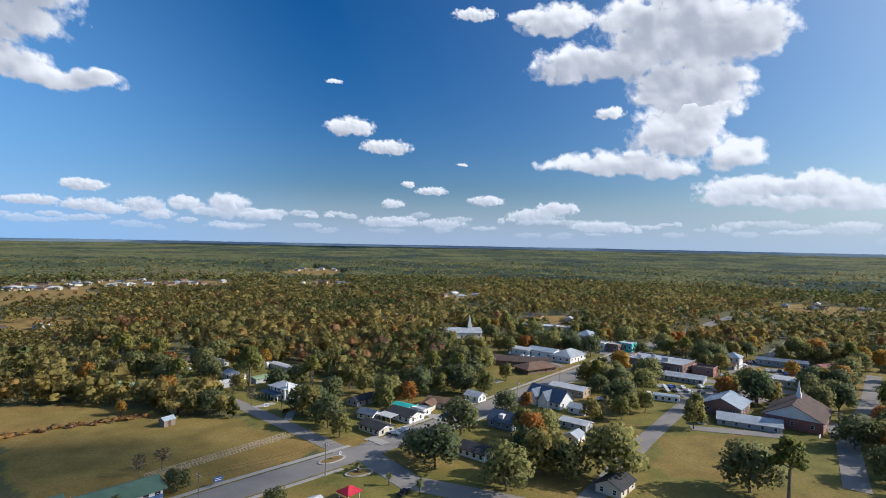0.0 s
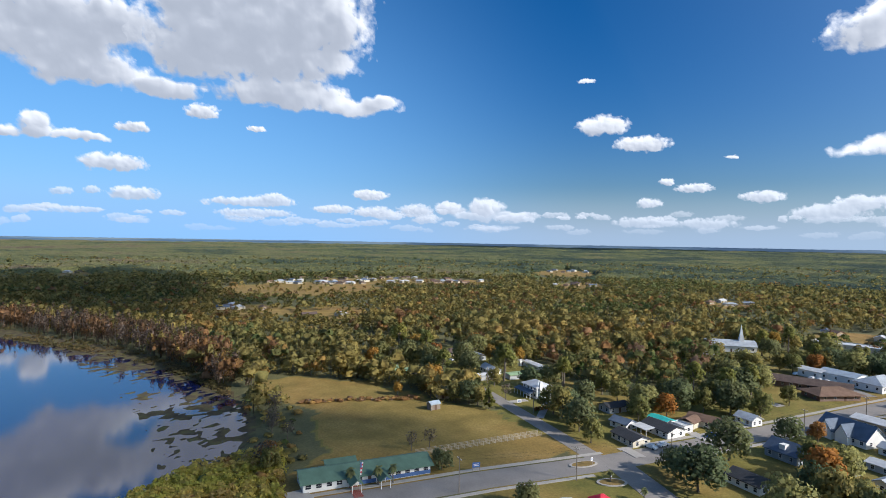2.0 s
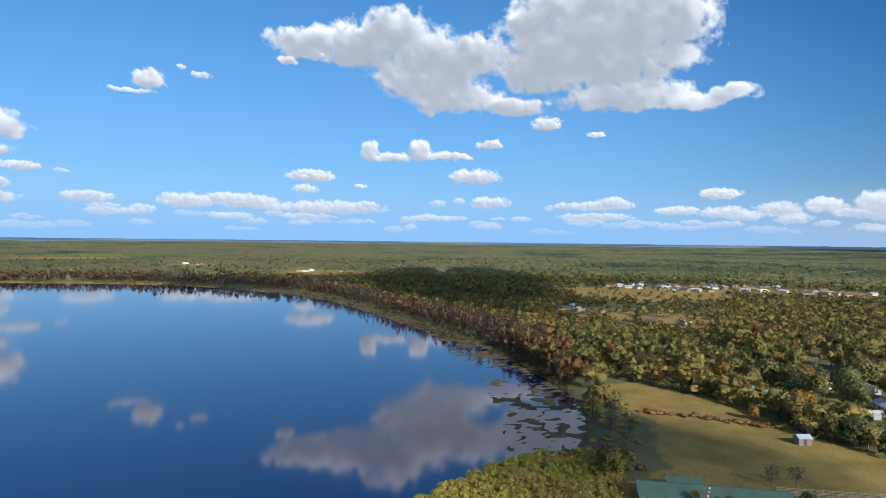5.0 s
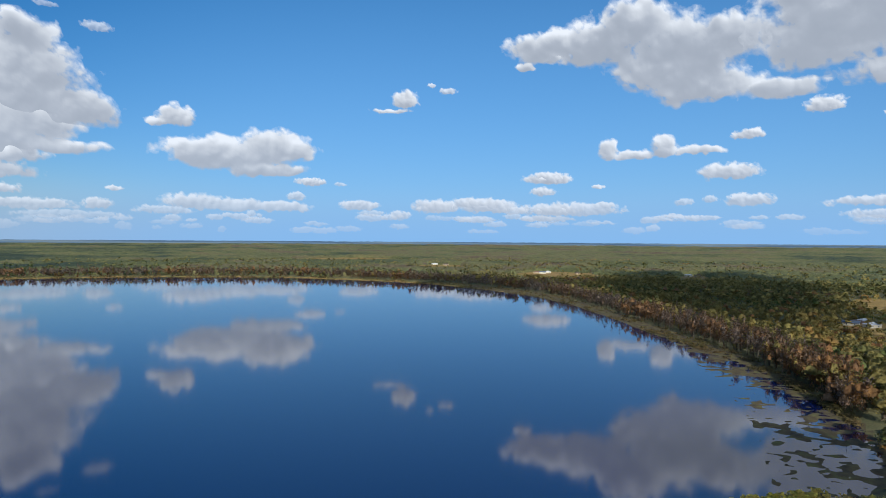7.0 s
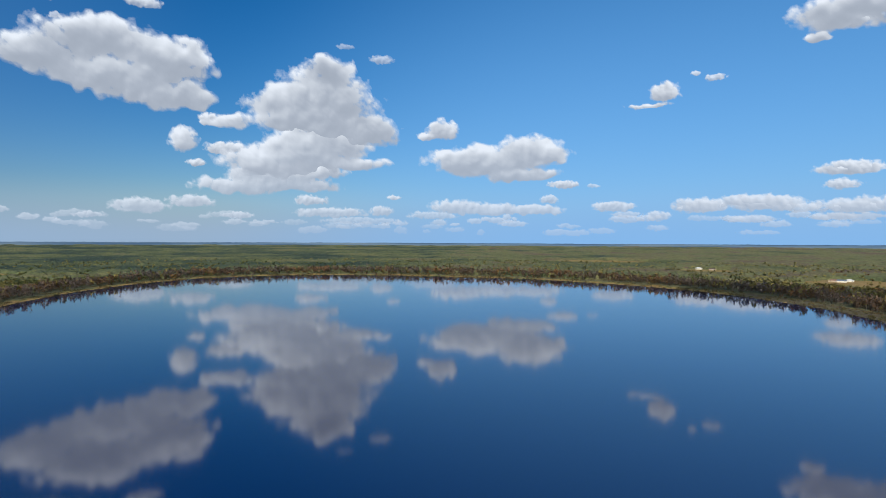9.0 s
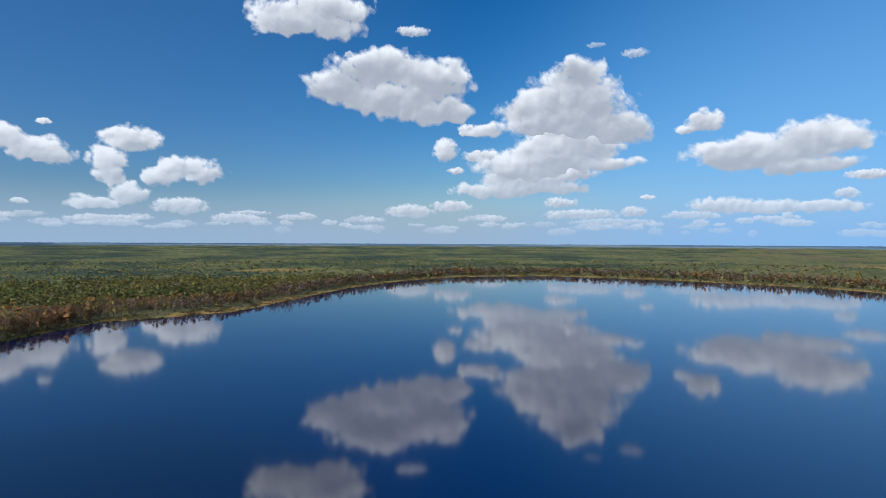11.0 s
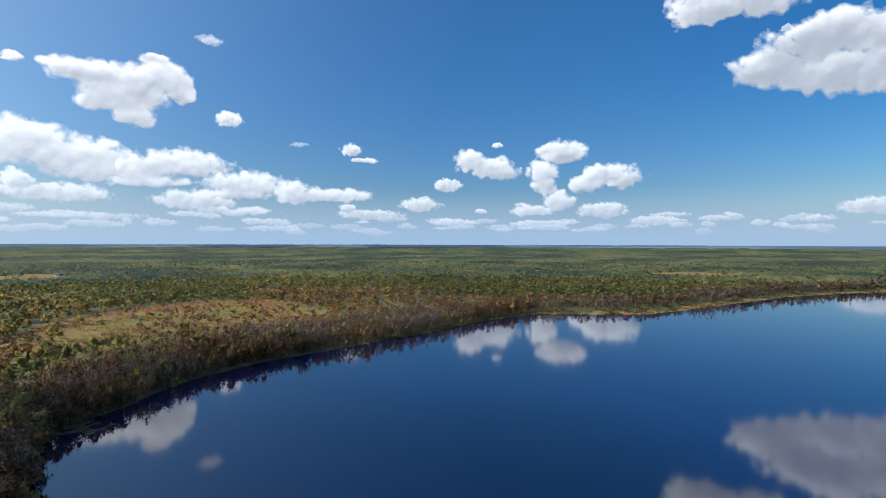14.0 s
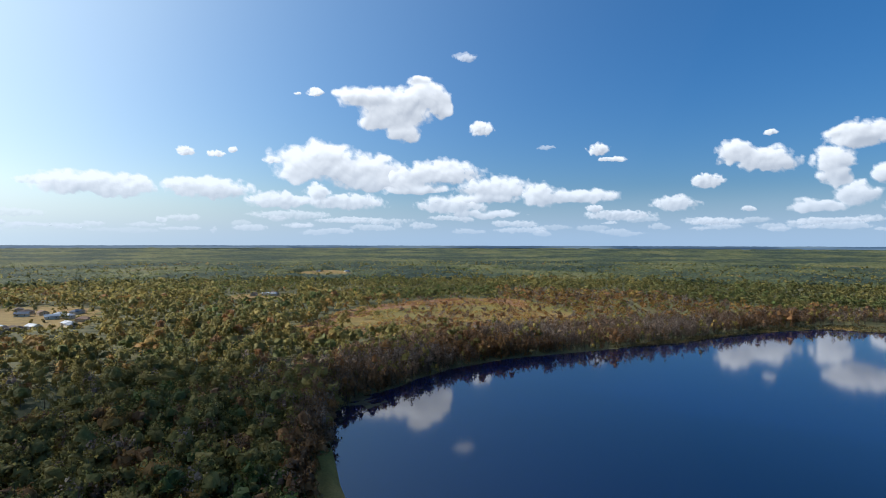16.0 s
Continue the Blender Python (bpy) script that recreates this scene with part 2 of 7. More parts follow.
def off_line(px, py, line):
    """Distance from points to a polyline."""
    px, py = np.asarray(px, float), np.asarray(py, float)
    best = np.full(px.shape, 1e9)
    for (ax, ay), (bx, by) in zip(line[:-1], line[1:]):
        dx, dy = bx - ax, by - ay
        t = np.clip(((px - ax) * dx + (py - ay) * dy) / (dx * dx + dy * dy), 0, 1)
        best = np.minimum(best, np.hypot(px - ax - t * dx, py - ay - t * dy))
    return best


FIELD = [(-198, 203), (-180, 222), (-142, 229), (-105, 216), (-78, 216), (-54, 196), (-38, 184), (-60, 156), (-92, 116), (-106, 118), (-110, 145), (-126, 163), (-138, 180), (-172, 186)]
LAWN_C = [(66, 172), (82, 210), (118, 208), (100, 180), (84, 166)]
MAIN_ROAD = [(-106, 97), (-98, 105), (-57, 151), (-25, 183), (19, 235), (65, 293), (132, 375), (210, 470), (330, 610)]
SIDE_ROAD = [(-29, 181), (-58, 209), (-77, 227), (-97, 246), (-120, 262)]
LOWER_ROAD = [(-24, 181), (-8, 160), (12, 152), (40, 140)]
BACK_ROAD = [(40, 150), (73, 199), (112, 252), (147, 285), (174, 320), (210, 360), (270, 430)]
EAST_ROAD = [(120, 160), (144, 197), (194, 253), (240, 310)]
CROSS_ROAD = [(92, 328), (147, 285), (194, 253)]
ROADS = [(MAIN_ROAD, 11.0), (SIDE_ROAD, 6.5), (LOWER_ROAD, 9.0), (BACK_ROAD, 6.5), (EAST_ROAD, 7.0), (CROSS_ROAD, 9.0)]


# ======================= ground and water =======================
def ground_material():
    k = Mat("ground", 0.95)
    cover = k.attr("tone")   # 0 forest floor .. 0.5 pasture .. 1 lawn
    p = k.pos()
    big, mid, fine = k.noise(0.012, 4, 0.6, p), k.noise(0.09, 4, 0.6, p), k.noise(1.2, 4, 0.6, p)
    floor = k.ramp(mid, [(0.3, (0.084, 0.086, 0.036)), (0.7, (0.145, 0.132, 0.054))])
    dry = k.ramp(mid, [(0.25, (0.215, 0.120, 0.034)), (0.5, (0.300, 0.178, 0.050)), (0.75, (0.365, 0.232, 0.080))])
    green = k.ramp(mid, [(0.3, (0.125, 0.120, 0.024)), (0.7, (0.225, 0.188, 0.042))])
    grass = k.mix(k.ramp(big, [(0.30, (0, 0, 0)), (0.52, (1, 1, 1))]), dry, green)
    c = k.mix(k.ramp(cover, [(0.2, (0, 0, 0)), (0.5, (1, 1, 1))]), floor, grass)
    c = k.mix(k.ramp(cover, [(0.65, (0, 0, 0)), (0.95, (1, 1, 1))]), c, dry)
    earth = k.ramp(mid, [(0.3, (0.215, 0.100, 0.042)), (0.6, (0.285, 0.145, 0.065))])
    c = k.mix(k.math("MINIMUM", k.math("MAXIMUM", k.math("SUBTRACT", cover, 1.0), 0.0), 1.0), c, earth)
    c = k.mix(0.5, c, k.mix(1.0, c, k.ramp(fine, [(0.3, (0.55, 0.55, 0.55)), (0.7, (1.35, 1.35, 1.35))]), "MULTIPLY"))
    k.color(c)
    k.bump(fine, 0.5, 0.25)
    return k.m


def wet_material():
    k = Mat("reeds", 0.9)
    c = k.ramp(k.noise(0.25, 4), [(0.3, (0.045, 0.036, 0.022)), (0.5, (0.090, 0.068, 0.032)), (0.68, (0.120, 0.118, 0.038))])
    k.color(c)
    k.bump(k.noise(2.5, 3), 0.6, 0.2)
    return k.m


M_GROUND, M_REED = ground_material(), wet_material()


def cover_at(x, y):
    """What grows on the ground: 0 woods, 0.5 grass, 1 dry field."""
    az, r = polar(x, y)
    c = np.full(x.shape, 0.12)
    x, y = x + 5 * fbm(x, y, 14.0, 3, 2.0), y + 5 * fbm(y, x, 14.0, 3, 7.0)
    c[inside(x, y, FIELD)] = 0.78
    town = inside(x, y, TOWN) | inside(x, y, HOMES)
    c[town] = 0.5
    c[inside(x, y, LAWN_C)] = 0.8
    c[(az > 204) & (az < 214) & (r < 195)] = 0.5
    rough = pasture(x, y)
    c[snags(x, y)] = 0.30
    c[rough] = 0.72
    edge = np.interp(az, [183, 187, 192, 199, 206, 211, 215.5], [520, 600, 720, 715, 640, 520, 430])
    c[rough & (r + 30 * fbm(x, y, 35.0, 2, 8.0) > edge - 75) & (az > 190)] = 2.0
    for a, rr, w, d in CLEARINGS:
        cx, cy = spot(a, rr)
        u, v = way(a).x, way(a).y
        du, dv = (x - cx) * u + (y - cy) * v, (x - cx) * -v + (y - cy) * u
        c[(du / d) ** 2 + (dv / w) ** 2 < 1 + 0.25 * fbm(x, y, 30.0, 2, 4.0)] = 0.85
    s = lake(x, y)
    c[(s > -setback(az) * (0.5 + 0.35 * fbm(x, y, 22.0, 2, 3.0))) & (az > 66) & (az < 178)] = 0.88
    return c


TOWN = [(-60, 200), (-100, 240), (-95, 300), (-40, 262), (-5, 275), (20, 330), (0, 395), (10, 430), (60, 440), (110, 432), (150, 400), (215, 372), (285, 335), (200, 190), (110, 130), (-10, 120), (-62, 150), (-30, 180)]
HOMES = [(-58, 205), (-100, 242), (-128, 238), (-165, 245), (-178, 300), (-160, 335), (-85, 315), (-45, 262)]
# far open ground: azimuth, radius, half width, half depth
CLEARINGS = [(71, 1190, 95, 95), (58.5, 1200, 30, 70), (39, 800, 110, 115), (30, 940, 150, 75), (23.5, 950, 55, 60), (43.5, 560, 42, 48), (36, 530, 32, 60), (11.5, 930, 45, 70), (13, 1330, 70, 150),
             (216.5, 765, 48, 45), (210.5, 1390, 75, 90), (149.5, 1410, 110, 70), (235, 640, 58, 110), (-34, 790, 60, 70), (-1.8, 730, 26, 60), (-10.7, 520, 26, 40), (83, 1520, 70, 70), (92, 2000, 200, 60)]


def ground():
    na = 720
    rings = np.concatenate([[0.01], np.linspace(30, 120, 10), np.linspace(126, 420, 140), np.geomspace(424, 1500, 72), np.geomspace(1540, 4960, 30)])
    a = np.radians(np.arange(na) * 360 / na)
    x, y = -np.outer(rings, np.sin(a)), np.outer(rings, np.cos(a))
    z = land(x, y)
    v = np.stack([x, y, z], -1).reshape(-1, 3)
    i, j = np.meshgrid(np.arange(len(rings) - 1), np.arange(na), indexing="ij")
    jn = (j + 1) % na
    f = np.stack([i * na + j, i * na + jn, (i + 1) * na + jn, (i + 1) * na + j], -1).reshape(-1, 4)
    f = f[:, ::-1]
    mid = v[f].mean(1)
    faz, fs = polar(mid[:, 0], mid[:, 1])[0], lake(mid[:, 0], mid[:, 1])
    reed = ((marsh(mid[:, 0], mid[:, 1]) > 0.3) & (fs > -12)) | ((fs > -0.92 * setback(faz)) & (faz > 46) & (faz < 78 + 10 * fbm(mid[:, 0], mid[:, 1], 50.0, 2, 3.0)))
    me = mesh_np("ground", v, f, (M_GROUND, M_REED), cover_at(x.ravel(), y.ravel()), True, reed.astype(int))
    ob = new("ground", me)
    return tagged(ob, "grass fields, forest floor and muddy marsh edge", "ground", kind="structure")


ground()


def water():
    k = Mat("lake_water", 0.05)
    k.b.inputs["IOR"].default_value = 1.58
    k.b.inputs["Specular IOR Level"].default_value = 1.0
    k.color(k.ramp(k.noise(0.006, 3), [(0.3, (0.0015, 0.007, 0.046)), (0.7, (0.002, 0.008, 0.053))]))
    k.bump(k.noise(0.9, 3), 0.05, 0.06)
    na, rings = 240, np.array([20, 60, 200, 500, 900, 1330.0])
    a = np.radians(np.arange(na) * 360 / na)
    x, y = -np.outer(rings, np.sin(a)), np.outer(rings, np.cos(a))
    v = np.stack([x, y, np.zeros_like(x)], -1).reshape(-1, 3)
    i, j = np.meshgrid(np.arange(len(rings) - 1), np.arange(na), indexing="ij")
    jn = (j + 1) % na
    f = np.stack([i * na + j, (i + 1) * na + j, (i + 1) * na + jn, i * na + jn], -1).reshape(-1, 4)
    az = np.degrees(a)[j.ravel()]
    f = f[(az > 36) & (az < 222)]
    ob = new("water", mesh_np("water", v, f, (k.m,)))
    return tagged(ob, "calm dark blue lake mirroring sky and clouds", "lake", kind="structure")


water()

# ======================= woods =======================
RNG = np.random.default_rng(5)
GREENS = [(0, (0.149, 0.200, 0.058)), (0.12, (0.204, 0.214, 0.072)), (0.22, (0.305, 0.267, 0.086)), (0.42, (0.421, 0.336, 0.104)), (0.55, (0.461, 0.349, 0.102)),
          (0.68, (0.430, 0.262, 0.080)), (0.78, (0.390, 0.205, 0.080)), (0.86, (0.320, 0.198, 0.112)), (0.93, (0.325, 0.240, 0.182)), (1, (0.385, 0.310, 0.256))]
M_WOODS = foliage("woods_leaves", GREENS, leaf_var=0.10)
M_BARK = plain("bark", (0.17, 0.14, 0.11), 0.95, wear=0.3, scale=3)


def soft_normals(me, verts, centres, lift):
    """Normals that point out of each crown, so that it catches light as one rounded mass."""
    d = verts - centres
    d /= np.linalg.norm(d, axis=1, keepdims=True) + 1e-6
    d[:, 2] += lift
    d += 0.28 * RNG.normal(size=d.shape)
    d /= np.linalg.norm(d, axis=1, keepdims=True)
    me.polygons.foreach_set("use_smooth", np.ones(len(me.polygons), dtype=bool))
    me.normals_split_custom_set_from_vertices(d.astype(np.float32))


def leaf_cards(cen, nrm, s):
    """Four-cornered, bent leaf clumps at points."""
    u = np.cross(nrm, RNG.normal(size=nrm.shape))
    u /= np.linalg.norm(u, axis=1, keepdims=True) + 1e-9
    v = np.cross(nrm, u)
    s = s[:, None]
    bend = nrm * s * 0.25
    return np.stack([cen - u * s * 0.5 - v * s * 0.3 - bend, cen + u * s * 0.42 - v * s * 0.5, cen + u * s * 0.5 + v * s * 0.36 - bend, cen - u * s * 0.34 + v * s * 0.5], 1).reshape(-1, 3)


def dome(low):
    """A unit crown lobe: top, rings, no underside. Vertices and triangles."""
    tilts = (38, 78, 122) if low else (45, 92)
    v, f, n = [(0, 0, 1)], [], 6
    for k, t in enumerate(tilts):
        for i in range(n):
            a = 2 * math.pi * (i + 0.5 * k) / n
            v.append((math.sin(radians(t)) * math.cos(a), math.sin(radians(t)) * math.sin(a), math.cos(radians(t))))
    for i in range(n):
        f.append((0, 1 + i, 1 + (i + 1) % n))
    for k in range(len(tilts) - 1):
        p, q = 1 + k * n, 1 + (k + 1) * n
        for i in range(n):
            j = (i + 1) % n
            f += [(p + i, q + i, p + j), (p + j, q + i, q + j)]
    return np.array(v, float), np.array(f)


def woods(name, label, x, y, height, spread, tone, lobes, cards=0, size=1.0, crown_from=0.15, trunks=False, low=False, leaves=None, core=1.0, tufts=0, shrink=None, lift=0.7):
    """Many trees as one mesh: crowns of several uneven lobes with leaf clumps sticking out, and thin trunks where they show."""
    n = len(x)
    z = land(x, y)
    big = RNG.uniform(0.0, 1.0, n) ** 1.3
    h = height * (0.60 + 0.62 * big)
    w = spread * (0.46 + 0.86 * big) * RNG.uniform(0.8, 1.2, n)
    bare = tone > 0.84
    w = np.where(bare, w * 0.7, w)
    if shrink is not None:
        h, w = h * shrink, w * (0.45 + 0.55 * shrink)
    V, F = dome(low)
    if core < 0.75 and lobes < 2:
        V, F = V[:7], F[:6]
    nv, nf = len(V), len(F)
    mid, half = h * (crown_from + (1 - crown_from) * 0.45), h * (1 - crown_from) * 0.55
    ang = RNG.uniform(0, 6.28, (n, 1)) + np.arange(lobes) * 2.4 + RNG.uniform(-0.5, 0.5, (n, lobes))
    out = RNG.uniform(0.25, 0.75, (n, lobes)) if lobes > 1 else np.zeros((n, 1))
    up = RNG.uniform(-0.62, 0.42, (n, lobes)) if lobes > 1 else np.zeros((n, 1))
    out[:, 0], up[:, 0] = out[:, 0] * 0.35, np.abs(up[:, 0])
    lr = (RNG.uniform(0.32, 0.66, (n, lobes)) if lobes > 1 else np.ones((n, 1)))
    cx = x[:, None] + np.cos(ang) * out * w[:, None] / 2
    cy = y[:, None] + np.sin(ang) * out * w[:, None] / 2
    cz = (z + mid)[:, None] + up * half[:, None]
    rx = lr * w[:, None] / 2 * (0.92 if cards > 20 else 1.0)
    rz = lr * half[:, None] * RNG.uniform(0.8, 1.2, (n, lobes))
    thin = core * np.where(bare, 0.55, 1.0)[:, None]
    turn = RNG.uniform(0, 6.28, (n, lobes, 1))
    vx = V[:, 0] * np.cos(turn) - V[:, 1] * np.sin(turn)
    vy = V[:, 0] * np.sin(turn) + V[:, 1] * np.cos(turn)
    jig = (1 + RNG.uniform(-0.32, 0.32, (n, lobes, nv))) * thin[:, :, None]
    pts = np.stack([cx[:, :, None] + vx * rx[:, :, None] * jig, cy[:, :, None] + vy * rx[:, :, None] * jig, cz[:, :, None] + V[:, 2] * rz[:, :, None] * jig], -1)
    verts = pts.reshape(-1, 3)
    faces = (F[None] + (np.arange(n * lobes) * nv)[:, None, None]).reshape(-1, 3)
    tones = np.repeat(np.repeat(tone, lobes) + RNG.normal(0, 0.03, n * lobes), nv)
    mi = np.zeros(len(faces), int)
    extra_v, extra_f, extra_t, extra_m, base_i = [], [], [], [], len(verts)

    def quads_in(q, t, m):
        nonlocal base_i
        k = np.arange(len(q)).reshape(-1, 4) + base_i
        extra_v.append(q)
        extra_f.append(np.concatenate([k[:, [0, 1, 2]], k[:, [0, 2, 3]]]))
        extra_t.append(t)
        extra_m.append(np.full(2 * len(k), m))
        base_i += len(q)

    if cards:
        d = RNG.normal(size=(n, cards, 3))
        d /= np.linalg.norm(d, axis=2, keepdims=True)
        d[:, :, 2] = np.abs(d[:, :, 2]) * 1.2 - 0.35
        pick = RNG.integers(0, lobes, (n, cards))
        g = lambda arr: np.take_along_axis(arr, pick, 1)
        far_out = RNG.uniform(0.95, 1.22, (n, cards))
        cen = np.stack([g(cx) + d[:, :, 0] * g(rx) * far_out, g(cy) + d[:, :, 1] * g(rx) * far_out, g(cz) + d[:, :, 2] * g(rz) * far_out], -1).reshape(-1, 3)
        nr = (d + 0.6 * RNG.normal(size=d.shape)).reshape(-1, 3)
        nr /= np.linalg.norm(nr, axis=1, keepdims=True)
        quads_in(leaf_cards(cen, nr, size * RNG.uniform(0.6, 1.4, len(cen))), np.repeat(np.repeat(tone, cards), 4), 0)
    if tufts:
        d = RNG.normal(size=(n, tufts, 3))
        d /= np.linalg.norm(d, axis=2, keepdims=True)
        d[:, :, 2] = np.abs(d[:, :, 2]) * 1.5 - 0.62
        pick = RNG.integers(0, lobes, (n, tufts))
        g = lambda arr: np.take_along_axis(arr, pick, 1)
        reach = RNG.uniform(0.74, 1.16, (n, tufts))
        cen = np.stack([g(cx) + d[:, :, 0] * g(rx) * reach, g(cy) + d[:, :, 1] * g(rx) * reach, g(cz) + d[:, :, 2] * g(rz) * reach], -1).reshape(-1, 3)
        u = RNG.normal(size=cen.shape)
        u /= np.linalg.norm(u, axis=1, keepdims=True)
        v = np.cross(u, d.reshape(-1, 3) + 0.7 * RNG.normal(size=cen.shape))
        v /= np.linalg.norm(v, axis=1, keepdims=True) + 1e-9
        sz = (size * RNG.uniform(0.55, 1.35, len(cen)) * np.repeat(0.7 + 0.3 * w / spread, tufts))[:, None]
        q = np.stack([cen - u * sz * 0.55 - v * sz * 0.3, cen + u * sz * 0.55 - v * sz * 0.25, cen + v * sz * 0.6 + u * sz * 0.1], 1).reshape(-1, 3)
        extra_v.append(q)
        extra_f.append(np.arange(len(q)).reshape(-1, 3) + base_i)
        extra_t.append(np.repeat(np.repeat(tone, tufts) + RNG.normal(0, 0.02, n * tufts), 3))
        extra_m.append(np.zeros(len(q) // 3, int))
        base_i += len(q)
    if trunks:
        tw = 0.07 + h * 0.006
        base = np.stack([x, y, z - 0.3], -1)
        top = base + np.stack([RNG.normal(0, 0.4, n), RNG.normal(0, 0.4, n), h * 0.85], -1)
        for k in range(2):
            a = RNG.uniform(0, 3.14, n) if k == 0 else a + 1.57
            off = np.stack([np.cos(a) * tw, np.sin(a) * tw, np.zeros(n)], -1)
            quads_in(np.stack([base - off, base + off, top + off * 0.3, top - off * 0.3], 1).reshape(-1, 3), np.full(4 * n, 0.9), 1)
    if extra_v:
        verts, faces = np.concatenate([verts] + extra_v), np.concatenate([faces] + extra_f)
        tones, mi = np.concatenate([tones] + extra_t), np.concatenate([mi] + extra_m)
    me = mesh_np(name, verts, faces, (leaves or M_WOODS, M_BARK), np.clip(tones, 0, 1), True, mi)
    if lift is None:
        return tagged(new(name, me), label, "woods", kind="stuff")
    # normals that point out of each crown, so that it catches light as one rounded mass
    own = np.concatenate([np.repeat(np.arange(n), lobes * nv), np.repeat(np.arange(n), cards * 4), np.repeat(np.arange(n), tufts * 3)] + ([np.repeat(np.arange(n), 4)] * 2 if trunks else []))
    heart = np.stack([x, y, z + mid - 0.35 * half], -1)[own]
    d = (verts - heart) / np.stack([w / 2, w / 2, half], -1)[own]
    d /= np.linalg.norm(d, axis=1, keepdims=True) + 1e-6
    d += 0.85 * RNG.normal(size=d.shape)
    d[:, 2] += lift
    d /= np.linalg.norm(d, axis=1, keepdims=True) + 1e-6
    free_normals = me.attributes.new("custom_normal", "FLOAT_VECTOR", "POINT")
    free_normals.data.foreach_set("vector", d.astype(np.float32).ravel())
    return tagged(new(name, me), label, "woods", kind="stuff")


def scatter(n, r0, r1, az0=-46, az1=246):
    """Random spots between two radii, thinning outwards."""
    u = RNG.uniform(0, 1, n)
    r = (r0 ** 1.4 + u * (r1 ** 1.4 - r0 ** 1.4)) ** (1 / 1.4)
    a = np.radians(RNG.uniform(az0, az1, n))
    return -r * np.sin(a), r * np.cos(a)


def free(x, y, gap=3.0):
    """True where a tree may stand."""
    ok = (lake(x, y) < -6) & ~inside(x, y, FIELD) & ~inside(x, y, LAWN_C)
    for line, wide in ROADS:
        ok &= off_line(x, y, line) > wide / 2 + gap
    for a, rr, w, d in CLEARINGS:
        cx, cy = spot(a, rr)
        u, v = way(a).x, way(a).y
        du, dv = (x - cx) * u + (y - cy) * v, (x - cx) * -v + (y - cy) * u
        ok &= ((du / d) ** 2 + (dv / w) ** 2 > 1) | (RNG.uniform(0, 1, x.shape) < (0.30 if rr < 620 else 0.14))
    return ok


def wood_tone(x, y):
    """Hue of a tree by where it grows: pine green, oak, autumn rust, bare grey."""
    az, r = polar(x, y)
    n = len(x)
    patch = fbm(x, y, 90.0, 3, 2.0)
    t = 0.30 + 0.24 * patch + RNG.normal(0, 0.09, n)
    t = np.where(RNG.uniform(0, 1, n) < 0.09 + 0.09 * fbm(x, y, 38.0, 2, 7.0), RNG.uniform(0.62, 0.86, n), t)
    s = -lake(x, y)
    shore = (az > 44) & (az < 212) & (s < np.where((az > 150) & (az < 200), 120, 55 + setback(az)))
    t = np.where(shore & (RNG.uniform(0, 1, n) < 0.8), RNG.uniform(0.70, 0.98, n), t)
    rust = snags(x, y)
    t = np.where(rust & (RNG.uniform(0, 1, n) < 0.85), RNG.uniform(0.60, 1.0, n), t)
    pine = (az > 112) & (az < 209) & (r > 560) & ~shore & ~rust
    t = np.where(pine, 0.15 + RNG.normal(0, 0.06, n) + 0.08 * patch, t)
    west = (az > 199) & (r < 340)
    t = np.where(west & (RNG.uniform(0, 1, n) < np.clip(0.45 - (az - 205) * 0.02, 0.10, 0.5)), RNG.uniform(0.82, 1.0, n), t)
    oaks = (az > 203) & (r > 330) & (r < 900) & ~rust
    t = np.where(oaks, np.where(RNG.uniform(0, 1, n) < 0.09, RNG.uniform(0.6, 0.8, n), 0.26 + 0.16 * patch + RNG.normal(0, 0.09, n)), t)
    t = np.where(pasture(x, y) & (az < 203), RNG.uniform(0.74, 1.0, n), t)
    wide = fbm(x, y, 260.0, 3, 12.0)
    far = np.clip(0.20 + 0.18 * wide + RNG.normal(0, 0.05, n), 0.0, 0.6)
    far = np.where((wide > 0.55) & (RNG.uniform(0, 1, n) < 0.6), RNG.uniform(0.6, 0.9, n), far)
    far = np.clip(far + 0.10 * np.exp(-((az - 74) / 34) ** 2), 0, 0.9)
    t = np.where((r > 820) & ~shore & ~rust & (RNG.uniform(0, 1, n) < 0.9), far, t)
    return np.clip(t, 0, 1)


def density(x, y):
    """Share of spots that carry a tree."""
    az, r = polar(x, y)
    d = np.ones(x.shape)
    d[inside(x, y, TOWN) | inside(x, y, HOMES)] = 0.0
    d[(az > 38) & (az < 53) & (r < 268)] = 0.03
    d[(az > 204) & (az < 213.5) & (r < 190)] = 0.0
    s = -lake(x, y)
    d[(az > 50) & (az < 208) & (s < setback(az) + 30)] = 0.0
    d[snags(x, y)] = 0.85
    open_land = pasture(x, y)
    d[open_land] = 0.05
    d[open_land & (az < 203)] = 0.34
    d[(az > 203) & (r > 340) & (r < 900) & ~open_land] = 0.80
    d[open_land & (r > np.interp(az, [183, 187, 192, 199, 206, 211, 215.5], [520, 600, 720, 715, 640, 520, 430]) - 85)] = 0.16
    return d


def stature(x, y):
    """How tall trees grow there, against the rest."""
    az, r = polar(x, y)
    k = np.ones(x.shape)
    k[snags(x, y)] = 0.6
    k[pasture(x, y)] = 0.55
    k[(az > 203) & (r > 330) & (r < 900)] = 1.12
    # young pines beyond the west shore
    k[(az > 150) & (az < 212) & (r > 700) & (r < 1060)] = 0.82
    for a, rr, w, d in CLEARINGS:
        du = (r - rr) / d
        near = (du < 0) & (r > rr - d - 0.16 * rr) & (np.abs(az - a) < np.degrees(w / rr))
        k[near] = np.minimum(k[near], 0.55)
    return k


